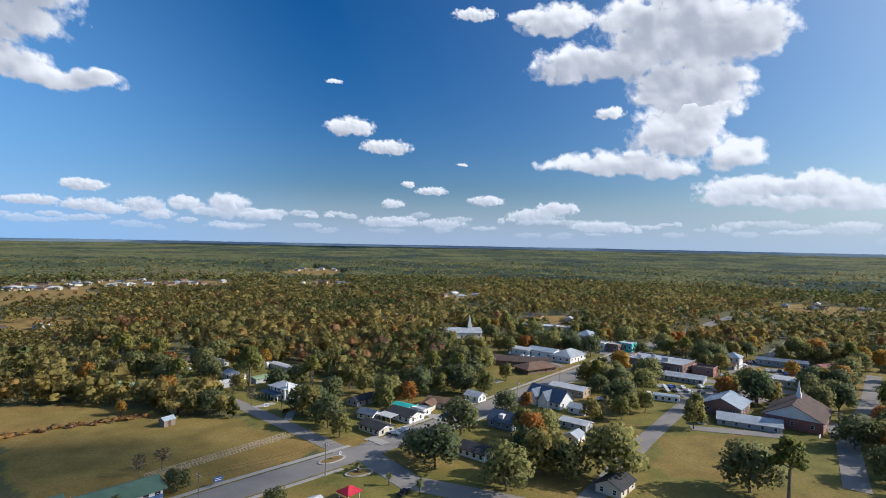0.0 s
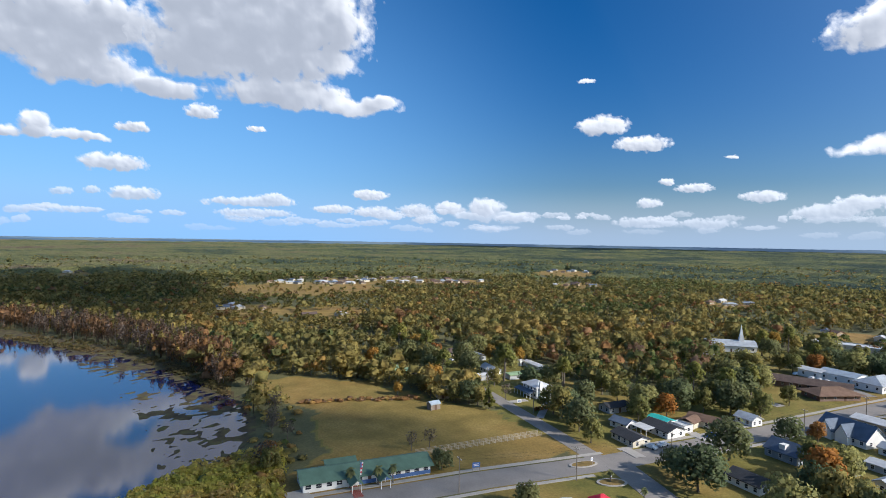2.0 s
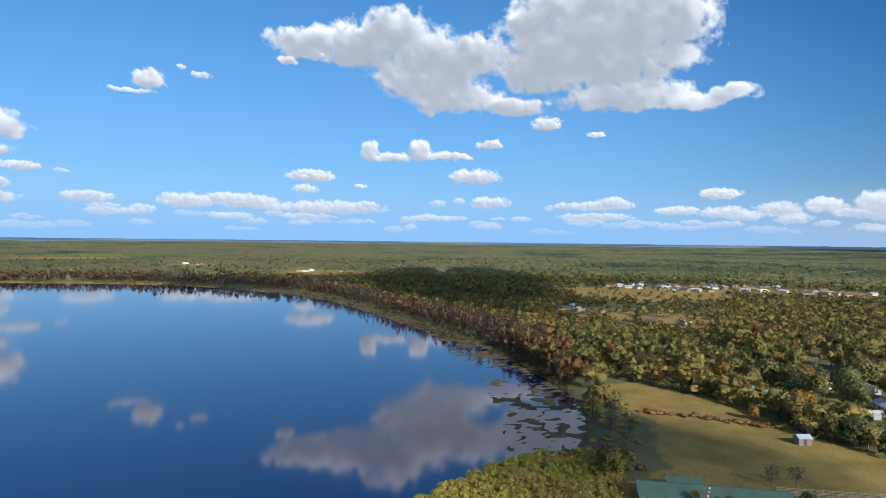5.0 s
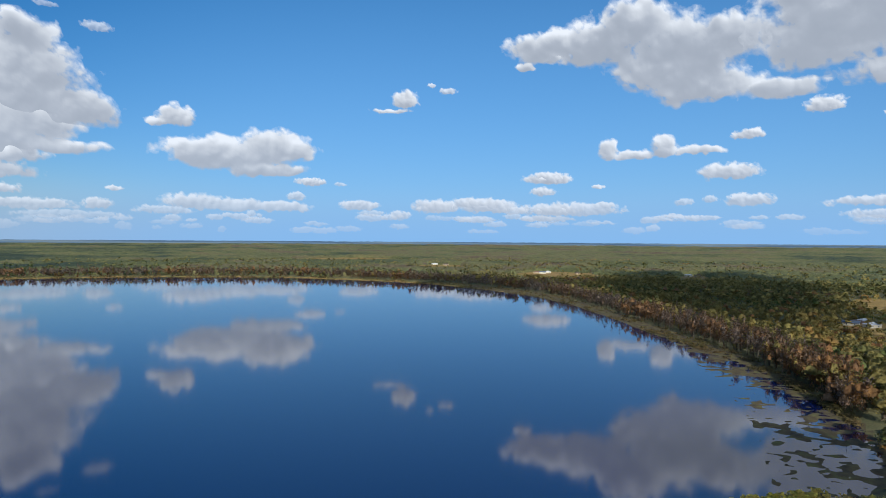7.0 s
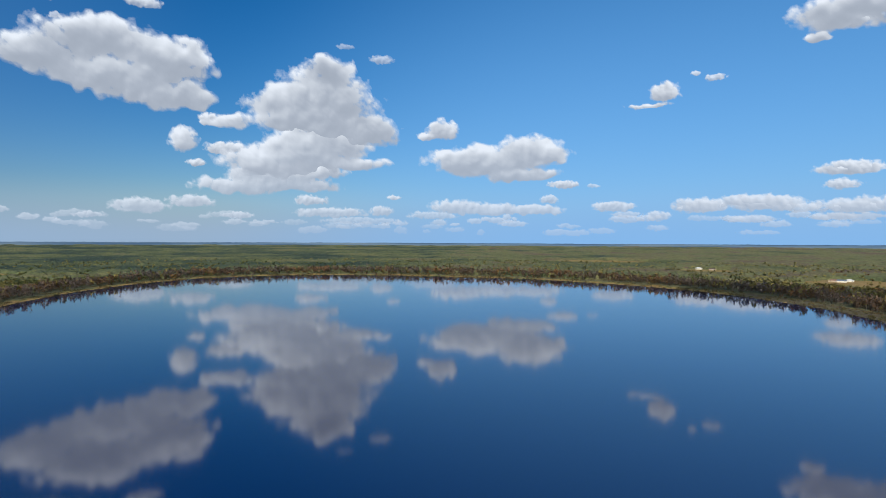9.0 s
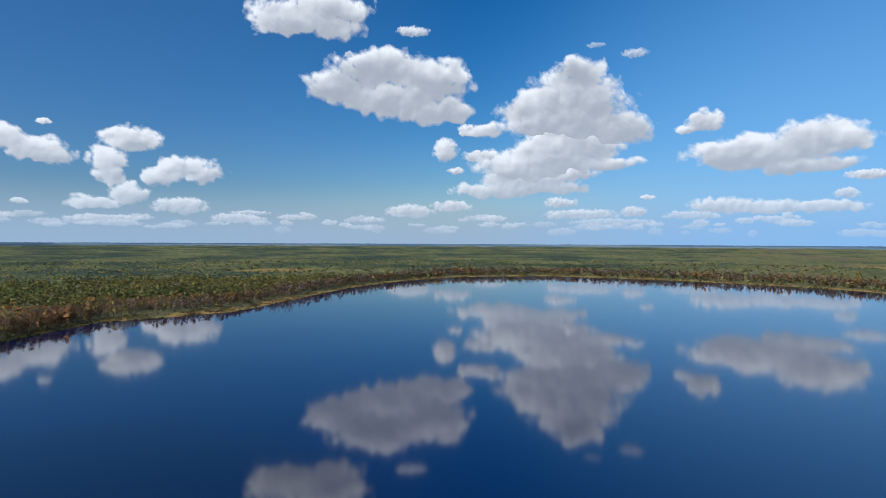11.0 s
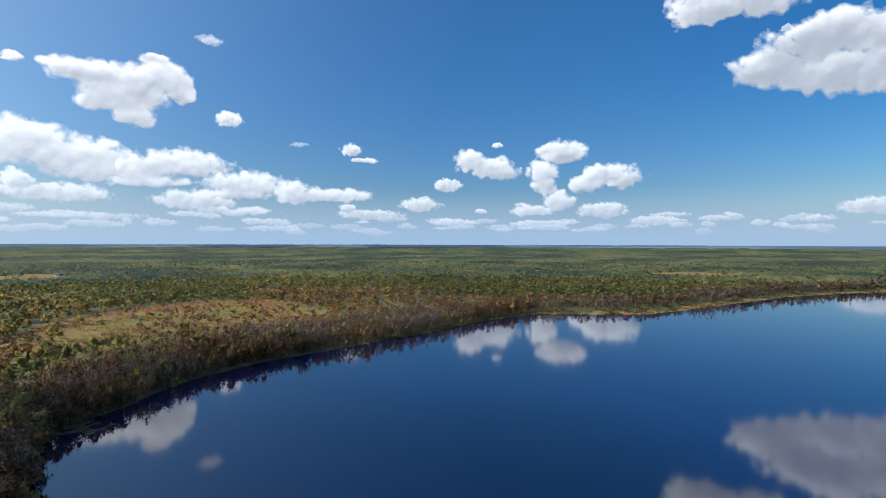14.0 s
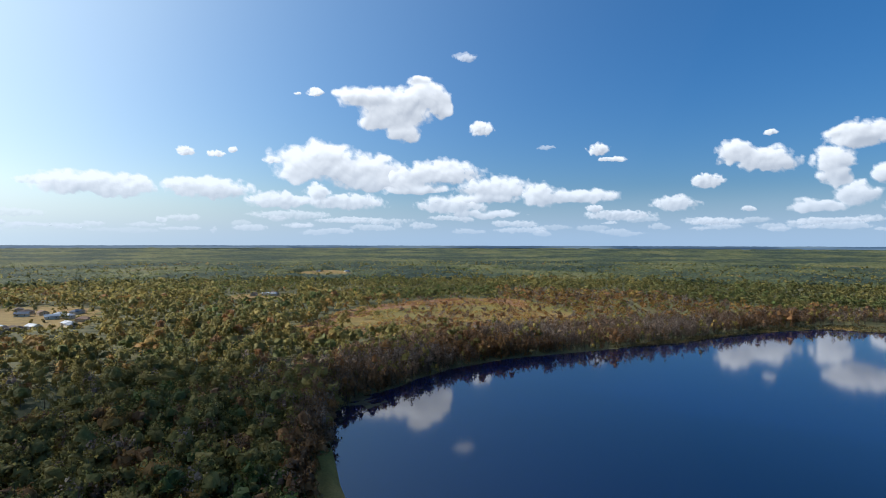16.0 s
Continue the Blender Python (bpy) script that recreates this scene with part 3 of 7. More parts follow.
def grow():
    x, y = scatter(8200, 215, 480)
    x2, y2 = scatter(1100, 120, 240, 204, 246)
    x, y = np.concatenate([x, x2]), np.concatenate([y, y2])
    k = free(x, y) & (RNG.uniform(0, 1, x.shape) < density(x, y))
    x, y = x[k], y[k]
    near = polar(x, y)[0] > 199
    k = ~near
    woods("woods", "mixed autumn woods of oak, pine and cypress round the lake", x[k], y[k], 12.5, 11.4, wood_tone(x[k], y[k]), 4, 12, 0.80, 0.02, True, False, tufts=140, shrink=stature(x[k], y[k]), core=0.64)
    k = near
    woods("shore_woods", "dense olive and rust woods at the lake's west corner", x[k], y[k], 12.0, 11.0, wood_tone(x[k], y[k]), 4, 12, 0.72, 0.02, True, False, tufts=170, shrink=stature(x[k], y[k]), core=0.62)
    x, y = scatter(25000, 465, 780)
    x2, y2 = scatter(21000, 760, 1080)
    x, y = np.concatenate([x[:15500], x2[:15500]]), np.concatenate([y[:15500], y2[:15500]])
    k = free(x, y) & (RNG.uniform(0, 1, x.shape) < density(x, y))
    x, y = x[k], y[k]
    r = polar(x, y)[1]
    k = r < 690
    woods("woods_beyond", "green pine and rust-brown cypress woods beyond the shore", x[k], y[k], 11.5, 11.2, wood_tone(x[k], y[k]), 2, 0, 1.35, 0.05, tufts=40, core=0.66, shrink=stature(x[k], y[k]))
    k = ~k
    woods("pine_woods", "distant green pine woods with rust-brown patches", x[k], y[k], 10.5, 9.8, wood_tone(x[k], y[k]), 1, 0, 2.5, 0.0, tufts=14, core=0.74, shrink=stature(x[k], y[k]))
    # the belt of cypress along the water: narrow, rust and grey, pale trunks
    a = np.concatenate([RNG.uniform(46, 72, 1700), RNG.uniform(72, 165, 3600), RNG.uniform(165, 214, 5200)])
    x, y = -np.interp(a, SHORE_AZ, SHORE_R) * np.sin(np.radians(a)), np.interp(a, SHORE_AZ, SHORE_R) * np.cos(np.radians(a))
    out = RNG.uniform(-3, np.where(a > 172, 84, 62)) + setback(a) * RNG.uniform(0.85, 1.1, len(a))
    x, y = x - np.sin(np.radians(a)) * out, y + np.cos(np.radians(a)) * out
    k = (lake(x, y) < 1.5) & ~inside(x, y, FIELD) & (RNG.uniform(0, 1, len(a)) < np.clip(np.interp(a, SHORE_AZ, SHORE_R) / 900, 0.62, 1))
    x, y = x[k], y[k]
    tone = np.clip(0.90 + 0.10 * fbm(x, y, 60.0, 2, 6.0) + RNG.normal(0, 0.03, len(x)), 0.74, 1.0)
    tone = np.where(RNG.uniform(0, 1, len(x)) < 0.06, RNG.uniform(0.2, 0.55, len(x)), tone)
    az = polar(x, y)[0]
    high = np.where(az < 150, 15.5, 12.0)
    k = (az < 74) | (az > 158)
    woods("cypress_belt", "rust and grey bare cypress along the shore", x[k], y[k], high[k], 7.6, tone[k], 2, 0, 0.80, 0.0, True, tufts=62, core=0.58)
    k = ~k
    woods("far_cypress_belt", "thin belt of rust and grey cypress on the far shore", x[k], y[k], high[k], 7.6, tone[k], 2, 0, 2.0, 0.0, False, tufts=16, core=0.72)
    x, y = scatter(11000, 1060, 1900)
    k = free(x, y)
    x, y = x[k], y[k]
    woods("distant_woods", "distant green and rust-brown woodland", x, y, 10.0, 10.0, wood_tone(x, y), 1, 0, 3.6, 0.0, tufts=6, core=0.74, shrink=stature(x, y))


grow()


def stand_at(x, y):
    """Age of the planted pines: high where young and yellow-green."""
    az, r = polar(x, y)
    return np.clip(1.15 * np.exp(-((az - 74) / 38) ** 2) + 0.35 * fbm(x, y, 420.0, 2, 6.0), -0.6, 1.2)


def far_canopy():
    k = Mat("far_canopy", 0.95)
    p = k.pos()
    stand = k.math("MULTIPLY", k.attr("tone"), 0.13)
    # lower stops bluer and darker: painted haze and shade over the far woods
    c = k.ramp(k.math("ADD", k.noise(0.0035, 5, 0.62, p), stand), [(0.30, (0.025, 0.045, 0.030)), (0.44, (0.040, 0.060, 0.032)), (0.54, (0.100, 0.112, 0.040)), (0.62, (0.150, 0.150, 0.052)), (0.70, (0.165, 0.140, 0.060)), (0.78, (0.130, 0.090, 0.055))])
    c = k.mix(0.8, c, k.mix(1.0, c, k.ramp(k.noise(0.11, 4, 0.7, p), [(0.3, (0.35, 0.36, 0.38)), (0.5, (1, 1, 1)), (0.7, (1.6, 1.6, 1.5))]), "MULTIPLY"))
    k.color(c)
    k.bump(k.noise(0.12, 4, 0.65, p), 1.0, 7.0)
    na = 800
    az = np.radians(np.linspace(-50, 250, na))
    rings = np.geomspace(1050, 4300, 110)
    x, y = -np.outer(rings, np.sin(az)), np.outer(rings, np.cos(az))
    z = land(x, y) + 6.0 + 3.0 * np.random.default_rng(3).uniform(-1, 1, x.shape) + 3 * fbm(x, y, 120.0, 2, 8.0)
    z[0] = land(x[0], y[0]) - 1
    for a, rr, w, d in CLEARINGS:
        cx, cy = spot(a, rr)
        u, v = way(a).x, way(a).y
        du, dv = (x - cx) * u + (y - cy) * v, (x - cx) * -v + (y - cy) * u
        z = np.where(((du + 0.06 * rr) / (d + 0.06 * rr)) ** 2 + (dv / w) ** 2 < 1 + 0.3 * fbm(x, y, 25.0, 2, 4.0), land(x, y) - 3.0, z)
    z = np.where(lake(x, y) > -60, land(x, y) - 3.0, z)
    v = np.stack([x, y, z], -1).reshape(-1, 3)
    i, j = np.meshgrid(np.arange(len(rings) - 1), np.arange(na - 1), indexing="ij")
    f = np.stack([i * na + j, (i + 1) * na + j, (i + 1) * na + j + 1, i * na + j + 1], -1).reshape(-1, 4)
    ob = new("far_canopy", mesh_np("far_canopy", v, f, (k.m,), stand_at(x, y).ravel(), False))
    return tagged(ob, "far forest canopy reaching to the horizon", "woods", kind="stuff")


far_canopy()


def far_rim():
    """Plain backdrop of the farthest forest below the horizon; blue haze painted in, faintly glowing."""
    k = Mat("far_rim", 1.0)
    st = k.n.new("ShaderNodeMapping")
    st.inputs["Scale"].default_value = (0.0012, 0.0012, 0.10)
    k.l.new(k.pos(), st.inputs["Vector"])
    # dark streaks painted for cloud shadows on the far land
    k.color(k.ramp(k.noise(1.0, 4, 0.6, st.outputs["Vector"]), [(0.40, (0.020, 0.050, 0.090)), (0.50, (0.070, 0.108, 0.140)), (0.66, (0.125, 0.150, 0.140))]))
    # glow put in for the haze of the air
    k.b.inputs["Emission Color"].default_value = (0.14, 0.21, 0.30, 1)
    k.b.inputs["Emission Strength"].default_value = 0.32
    na = 1400
    az = np.radians(np.linspace(-60, 260, na))
    top = 56.0 + np.random.default_rng(9).uniform(-1.2, 1.2, na) + 1.5 * fbm(np.degrees(az) * 3, az * 0, 6.0, 3, 1.0)
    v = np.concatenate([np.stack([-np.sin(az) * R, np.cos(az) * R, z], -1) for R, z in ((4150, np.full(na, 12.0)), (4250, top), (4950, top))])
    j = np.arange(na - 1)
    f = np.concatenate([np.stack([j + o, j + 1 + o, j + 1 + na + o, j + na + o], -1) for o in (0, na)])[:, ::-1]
    tagged(new("backdrop", mesh_np("backdrop", v, f, (k.m,))), "far horizon forest with painted blue haze and faint glow", "backdrop", kind="structure")


far_rim()

# ======================= building materials =======================
def brickwork(name, c1, c2, mortar):
    k = Mat(name, 0.9)
    bt = k.n.new("ShaderNodeTexBrick")
    k.l.new(k.n.new("ShaderNodeTexCoord").outputs["Object"], bt.inputs["Vector"])
    bt.inputs["Color1"].default_value, bt.inputs["Color2"].default_value, bt.inputs["Mortar"].default_value = (*c1, 1), (*c2, 1), (*mortar, 1)
    bt.inputs["Scale"].default_value = 4.0
    k.color(k.mix(0.35, bt.outputs["Color"], k.ramp(k.noise(0.5, 3), [(0.3, c1), (0.7, c2)])))
    k.bump(bt.outputs["Fac"], 0.2, 0.01)
    return k.m


def sheet_roof(name, c, rough=0.45, metal=0.0, ribs=2.2):
    """Ribbed or coursed roofing: fine lines along the slope, weather stains."""
    k = Mat(name, rough, metal)
    tc = k.n.new("ShaderNodeTexCoord").outputs["Object"]
    wv = k.node("ShaderNodeTexWave", Scale=ribs, Distortion=0.3)
    k.l.new(tc, wv.inputs["Vector"])
    stain = k.ramp(k.noise(0.35, 4), [(0.3, tuple(v * 0.68 for v in c)), (0.7, tuple(min(1, v * 1.1) for v in c))])
    k.color(k.mix(0.75, c, stain))
    k.bump(wv.outputs["Fac"], 0.35, 0.04)
    return k.m


M_WHITE = plain("white_siding", (0.78, 0.77, 0.74), 0.6, wear=0.08)
M_CREAM = plain("cream_siding", (0.62, 0.56, 0.44), 0.7, wear=0.1)
M_GREYW = plain("grey_siding", (0.42, 0.43, 0.44), 0.7)
M_BLUEW = plain("blue_siding", (0.08, 0.15, 0.34), 0.6)
M_SLATEW = plain("slate_blue_siding", (0.27, 0.31, 0.36), 0.7)
M_TURQ = plain("turquoise_paint", (0.10, 0.52, 0.50), 0.6)
M_TAN = plain("tan_siding", (0.42, 0.33, 0.22), 0.8)
M_CONC = plain("concrete", (0.42, 0.40, 0.37), 0.9, wear=0.15)
M_BRICK = brickwork("red_brick", (0.36, 0.085, 0.060), (0.27, 0.060, 0.045), (0.3, 0.25, 0.22))
M_BROWNBRICK = brickwork("brown_brick", (0.23, 0.092, 0.060), (0.16, 0.064, 0.045), (0.24, 0.20, 0.17))
M_RWHITE = sheet_roof("white_metal_roof", (0.62, 0.62, 0.61), 0.5)
M_RGREY = sheet_roof("grey_metal_roof", (0.42, 0.45, 0.48), 0.45)
M_RLIGHT = sheet_roof("pale_blue_metal_roof", (0.36, 0.42, 0.48), 0.5)
M_RDARK = sheet_roof("dark_shingle_roof", (0.055, 0.056, 0.060), 0.9, ribs=6)
M_RBROWN = sheet_roof("brown_shingle_roof", (0.20, 0.125, 0.085), 0.9, ribs=6)
M_RUMBER = sheet_roof("dark_brown_shingle_roof", (0.12, 0.085, 0.070), 0.9, ribs=6)
M_RSLATE = sheet_roof("slate_blue_roof", (0.13, 0.165, 0.22), 0.7, ribs=5)
M_RGREEN = sheet_roof("green_metal_roof", (0.115, 0.19, 0.135), 0.65)
M_RPALEGREEN = sheet_roof("pale_green_roof", (0.30, 0.42, 0.24), 0.6)
M_RTURQ = sheet_roof("turquoise_metal_roof", (0.06, 0.50, 0.47), 0.45)
M_RRED = sheet_roof("red_metal_roof", (0.55, 0.035, 0.06), 0.5)
M_RPINK = sheet_roof("faded_red_roof", (0.34, 0.14, 0.12), 0.7)
M_GLASS = plain("window_glass", (0.03, 0.035, 0.045), 0.08, wear=0.1)
M_TRIM = plain("white_trim", (0.80, 0.79, 0.77), 0.5, wear=0.05)
M_DOOR = plain("dark_door", (0.12, 0.07, 0.05), 0.5)
M_ASPHALT = plain("asphalt", (0.270, 0.245, 0.220), 0.9, wear=0.14, scale=0.5)
M_WALK = plain("pavement_concrete", (0.40, 0.37, 0.33), 0.9, wear=0.12)
M_WOOD = plain("weathered_wood", (0.24, 0.20, 0.16), 0.9, wear=0.25)
M_METAL = plain("galvanised_steel", (0.45, 0.46, 0.47), 0.4, 0.8)
M_POOL = plain("pool_water", (0.05, 0.42, 0.46), 0.05, wear=0.05)


def box(bm, x0, x1, y0, y1, z0, z1):
    """Adds a box to a bmesh."""
    v = [bm.verts.new(p) for p in ((x0, y0, z0), (x1, y0, z0), (x1, y1, z0), (x0, y1, z0), (x0, y0, z1), (x1, y0, z1), (x1, y1, z1), (x0, y1, z1))]
    for q in ((3, 2, 1, 0), (4, 5, 6, 7), (0, 1, 5, 4), (1, 2, 6, 5), (2, 3, 7, 6), (3, 0, 4, 7)):
        bm.faces.new([v[i] for i in q])


def poly(bm, *pts):
    return bm.faces.new([bm.verts.new(p) for p in pts])


def part(name, bm, material, parent, label="", at=None):
    """Links a bmesh as one mesh under a thing or a part."""
    me = bpy.data.meshes.new(name)
    bm.normal_update()
    bm.to_mesh(me)
    bm.free()
    me.materials.append(material)
    ob = new(name, me)
    ob.parent = parent
    if at is not None:
        ob.matrix_basis = at
    return tagged(ob, label) if label else ob


def root(name, label, category, x, y, turn=0.0, group="", z=None):
    ob = new(name)
    ob.empty_display_size = 0.5
    ob.matrix_basis = pose(x, y, float(land(x, y)) if z is None else z, 0, 0, turn)
    return tagged(ob, label, category, group)


BUILT = []   # footprints: x, y, radius


def roof_mesh(bm, kind, L, W, H, rise, over, thick=0.22):
    """A roof over a block L by W whose eaves are at H; the ridge runs along L."""
    l, w = L / 2 + over, W / 2 + over
    drop = rise * over / (W / 2) if kind != "flat" else 0
    z0 = H - drop
    if kind == "gable":
        for s_ in (-1, 1):
            a, b = (-l, s_ * w, z0), (l, s_ * w, z0)
            c, d = (l, 0, H + rise), (-l, 0, H + rise)
            up = [Vector(p) + Vector((0, 0, thick)) for p in (a, b, c, d)]
            dn = [Vector(p) for p in (a, b, c, d)]
            vs = [bm.verts.new(p) for p in dn + up]
            for q in ((0, 1, 2, 3), (7, 6, 5, 4), (0, 4, 5, 1), (1, 5, 6, 2), (3, 7, 4, 0)):
                bm.faces.new([vs[i] for i in (q if s_ > 0 else q[::-1])])
    elif kind == "hip":
        k = max(l - w, 0.3)
        lo = [Vector(p) for p in ((-l, -w, z0), (l, -w, z0), (l, w, z0), (-l, w, z0))]
        r0, r1 = Vector((-k, 0, H + rise + thick)), Vector((k, 0, H + rise + thick))
        v0 = [bm.verts.new(p) for p in lo]
        v1 = [bm.verts.new(p + Vector((0, 0, thick))) for p in lo]
        ra, rb = bm.verts.new(r0), bm.verts.new(r1)
        bm.faces.new((v0[3], v0[2], v0[1], v0[0]))
        for i in range(4):
            j = (i + 1) % 4
            bm.faces.new((v0[i], v0[j], v1[j], v1[i]))
        bm.faces.new((v1[0], v1[1], rb, ra))
        bm.faces.new((v1[2], v1[3], ra, rb))
        bm.faces.new((v1[1], v1[2], rb))
        bm.faces.new((v1[3], v1[0], ra))
    else:
        box(bm, -L / 2 + 0.25, L / 2 - 0.25, -W / 2 + 0.25, W / 2 - 0.25, H - 0.45, H - 0.15)


def window_at(parent, x, y, z, w, h, turn):
    """A framed window set on a wall that faces the turn's -y."""
    bm = bmesh.new()
    t = 0.09
    box(bm, -w / 2 - t, w / 2 + t, -0.06, 0.02, -h / 2 - t, -h / 2)
    box(bm, -w / 2 - t, w / 2 + t, -0.06, 0.02, h / 2, h / 2 + t)
    box(bm, -w / 2 - t, -w / 2, -0.06, 0.02, -h / 2, h / 2)
    box(bm, w / 2, w / 2 + t, -0.06, 0.02, -h / 2, h / 2)
    box(bm, -w / 2, w / 2, -0.05, 0.0, -0.03, 0.03)
    fr = part("window", bm, M_TRIM, parent, "", pose(x, y, z, 0, 0, turn))
    bm = bmesh.new()
    box(bm, -w / 2, w / 2, -0.03, 0.0, -h / 2, h / 2)
    part("pane", bm, M_GLASS, fr, "dark window glass")
    return fr


def building(name, label, x, y, L, W, H, turn, roof="gable", rise=1.8, wall=None, top=None, nl=3, ns=2, storeys=1, over=0.5, gable=None, win=(1.0, 1.2), door=True, chimney=False, category="house", low=None):
    """A house or hall: walls, roof, windows, a door; the ridge runs along L, turned by so many degrees."""
    wall, top = wall or M_WHITE, top or M_RGREY
    if category == "house" and storeys == 1:
        L, W, H, rise = L * 0.82, W * 0.82, H * 0.86, rise * 0.78
    ob = root(name, label, category, x, y, turn)
    BUILT.append((x, y, 0.5 * math.hypot(L, W)))
    bm = bmesh.new()
    l, w, t = L / 2, W / 2, 0.2
    up = H if roof != "flat" else H + 0.25
    box(bm, -l, l, -w, -w + t, -0.4, up)
    box(bm, -l, l, w - t, w, -0.4, up)
    box(bm, -l, -l + t, -w + t, w - t, -0.4, up)
    box(bm, l - t, l, -w + t, w - t, -0.4, up)
    part("wall", bm, wall, ob)
    if roof == "gable":
        for s_ in (-1, 1):
            bm = bmesh.new()
            a = [bm.verts.new((s_ * (l - q), p, z)) for q in (0, t) for p, z in ((-w, H), (w, H), (0, H + rise))]
            bm.faces.new((a[0], a[1], a[2]) if s_ > 0 else (a[2], a[1], a[0]))
            bm.faces.new((a[5], a[4], a[3]) if s_ > 0 else (a[3], a[4], a[5]))
            for i in range(3):
                j = (i + 1) % 3
                bm.faces.new((a[i], a[i + 3], a[j + 3], a[j]) if s_ > 0 else (a[j], a[j + 3], a[i + 3], a[i]))
            part("gable", bm, gable or wall, ob)
    bm = bmesh.new()
    roof_mesh(bm, roof, L, W, H, rise, over)
    part("roof", bm, top, ob)
    if roof == "flat":
        bm = bmesh.new()
        box(bm, -l - 0.05, l + 0.05, -w - 0.05, -w + t, up, up + 0.12)
        box(bm, -l - 0.05, l + 0.05, w - t, w + 0.05, up, up + 0.12)
        box(bm, -l - 0.05, -l + t, -w + t, w - t, up, up + 0.12)
        box(bm, l - t, l + 0.05, -w + t, w - t, up, up + 0.12)
        part("coping", bm, M_CONC, ob)
    st = H / storeys
    for f in range(storeys):
        z = f * st + st * 0.55
        for i in range(nl):
            px = -l + L * (i + 0.5) / nl
            for s_ in (-1, 1):
                if f == 0 and door and i == nl // 2 and s_ == -1:
                    continue
                window_at(ob, px, s_ * w, z, win[0], win[1], 0 if s_ < 0 else 180)
        for i in range(ns):
            py = -w + W * (i + 0.5) / ns
            for s_ in (-1, 1):
                window_at(ob, s_ * l, py, z, win[0], win[1], 90 * s_)
    if door:
        bm = bmesh.new()
        px = -l + L * (nl // 2 + 0.5) / max(nl, 1)
        box(bm, px - 0.5, px + 0.5, -w - 0.06, -w + 0.02, 0.05, 2.1)
        part("door", bm, M_DOOR, ob)
    if chimney:
        bm = bmesh.new()
        box(bm, l - 0.02, l + 0.7, -0.6, 0.6, 0, H + rise + 0.6)
        box(bm, l - 0.10, l + 0.78, -0.68, 0.68, H + rise + 0.6, H + rise + 0.75)
        part("chimney", bm, M_WHITE, ob)
    return ob


def lean_to(ob, x0, x1, y0, y1, z_out, z_in, material, name="porch_roof", posts=0):
    """A lean-to roof on the -y side, lower at y0, with posts below its outer edge."""
    bm = bmesh.new()
    v = [bm.verts.new(p) for p in ((x0, y0, z_out), (x1, y0, z_out), (x1, y1, z_in), (x0, y1, z_in), (x0, y0, z_out + 0.15), (x1, y0, z_out + 0.15), (x1, y1, z_in + 0.15), (x0, y1, z_in + 0.15))]
    for q in ((3, 2, 1, 0), (4, 5, 6, 7), (0, 1, 5, 4), (1, 2, 6, 5), (2, 3, 7, 6), (3, 0, 4, 7)):
        bm.faces.new([v[i] for i in q])
    part(name, bm, material, ob)
    for i in range(posts):
        px = x0 + 0.2 + (x1 - x0 - 0.4) * i / max(posts - 1, 1)
        bm = bmesh.new()
        box(bm, px - 0.09, px + 0.09, y0 + 0.15, y0 + 0.33, -0.3, z_out)
        part("post", bm, M_TRIM, ob)


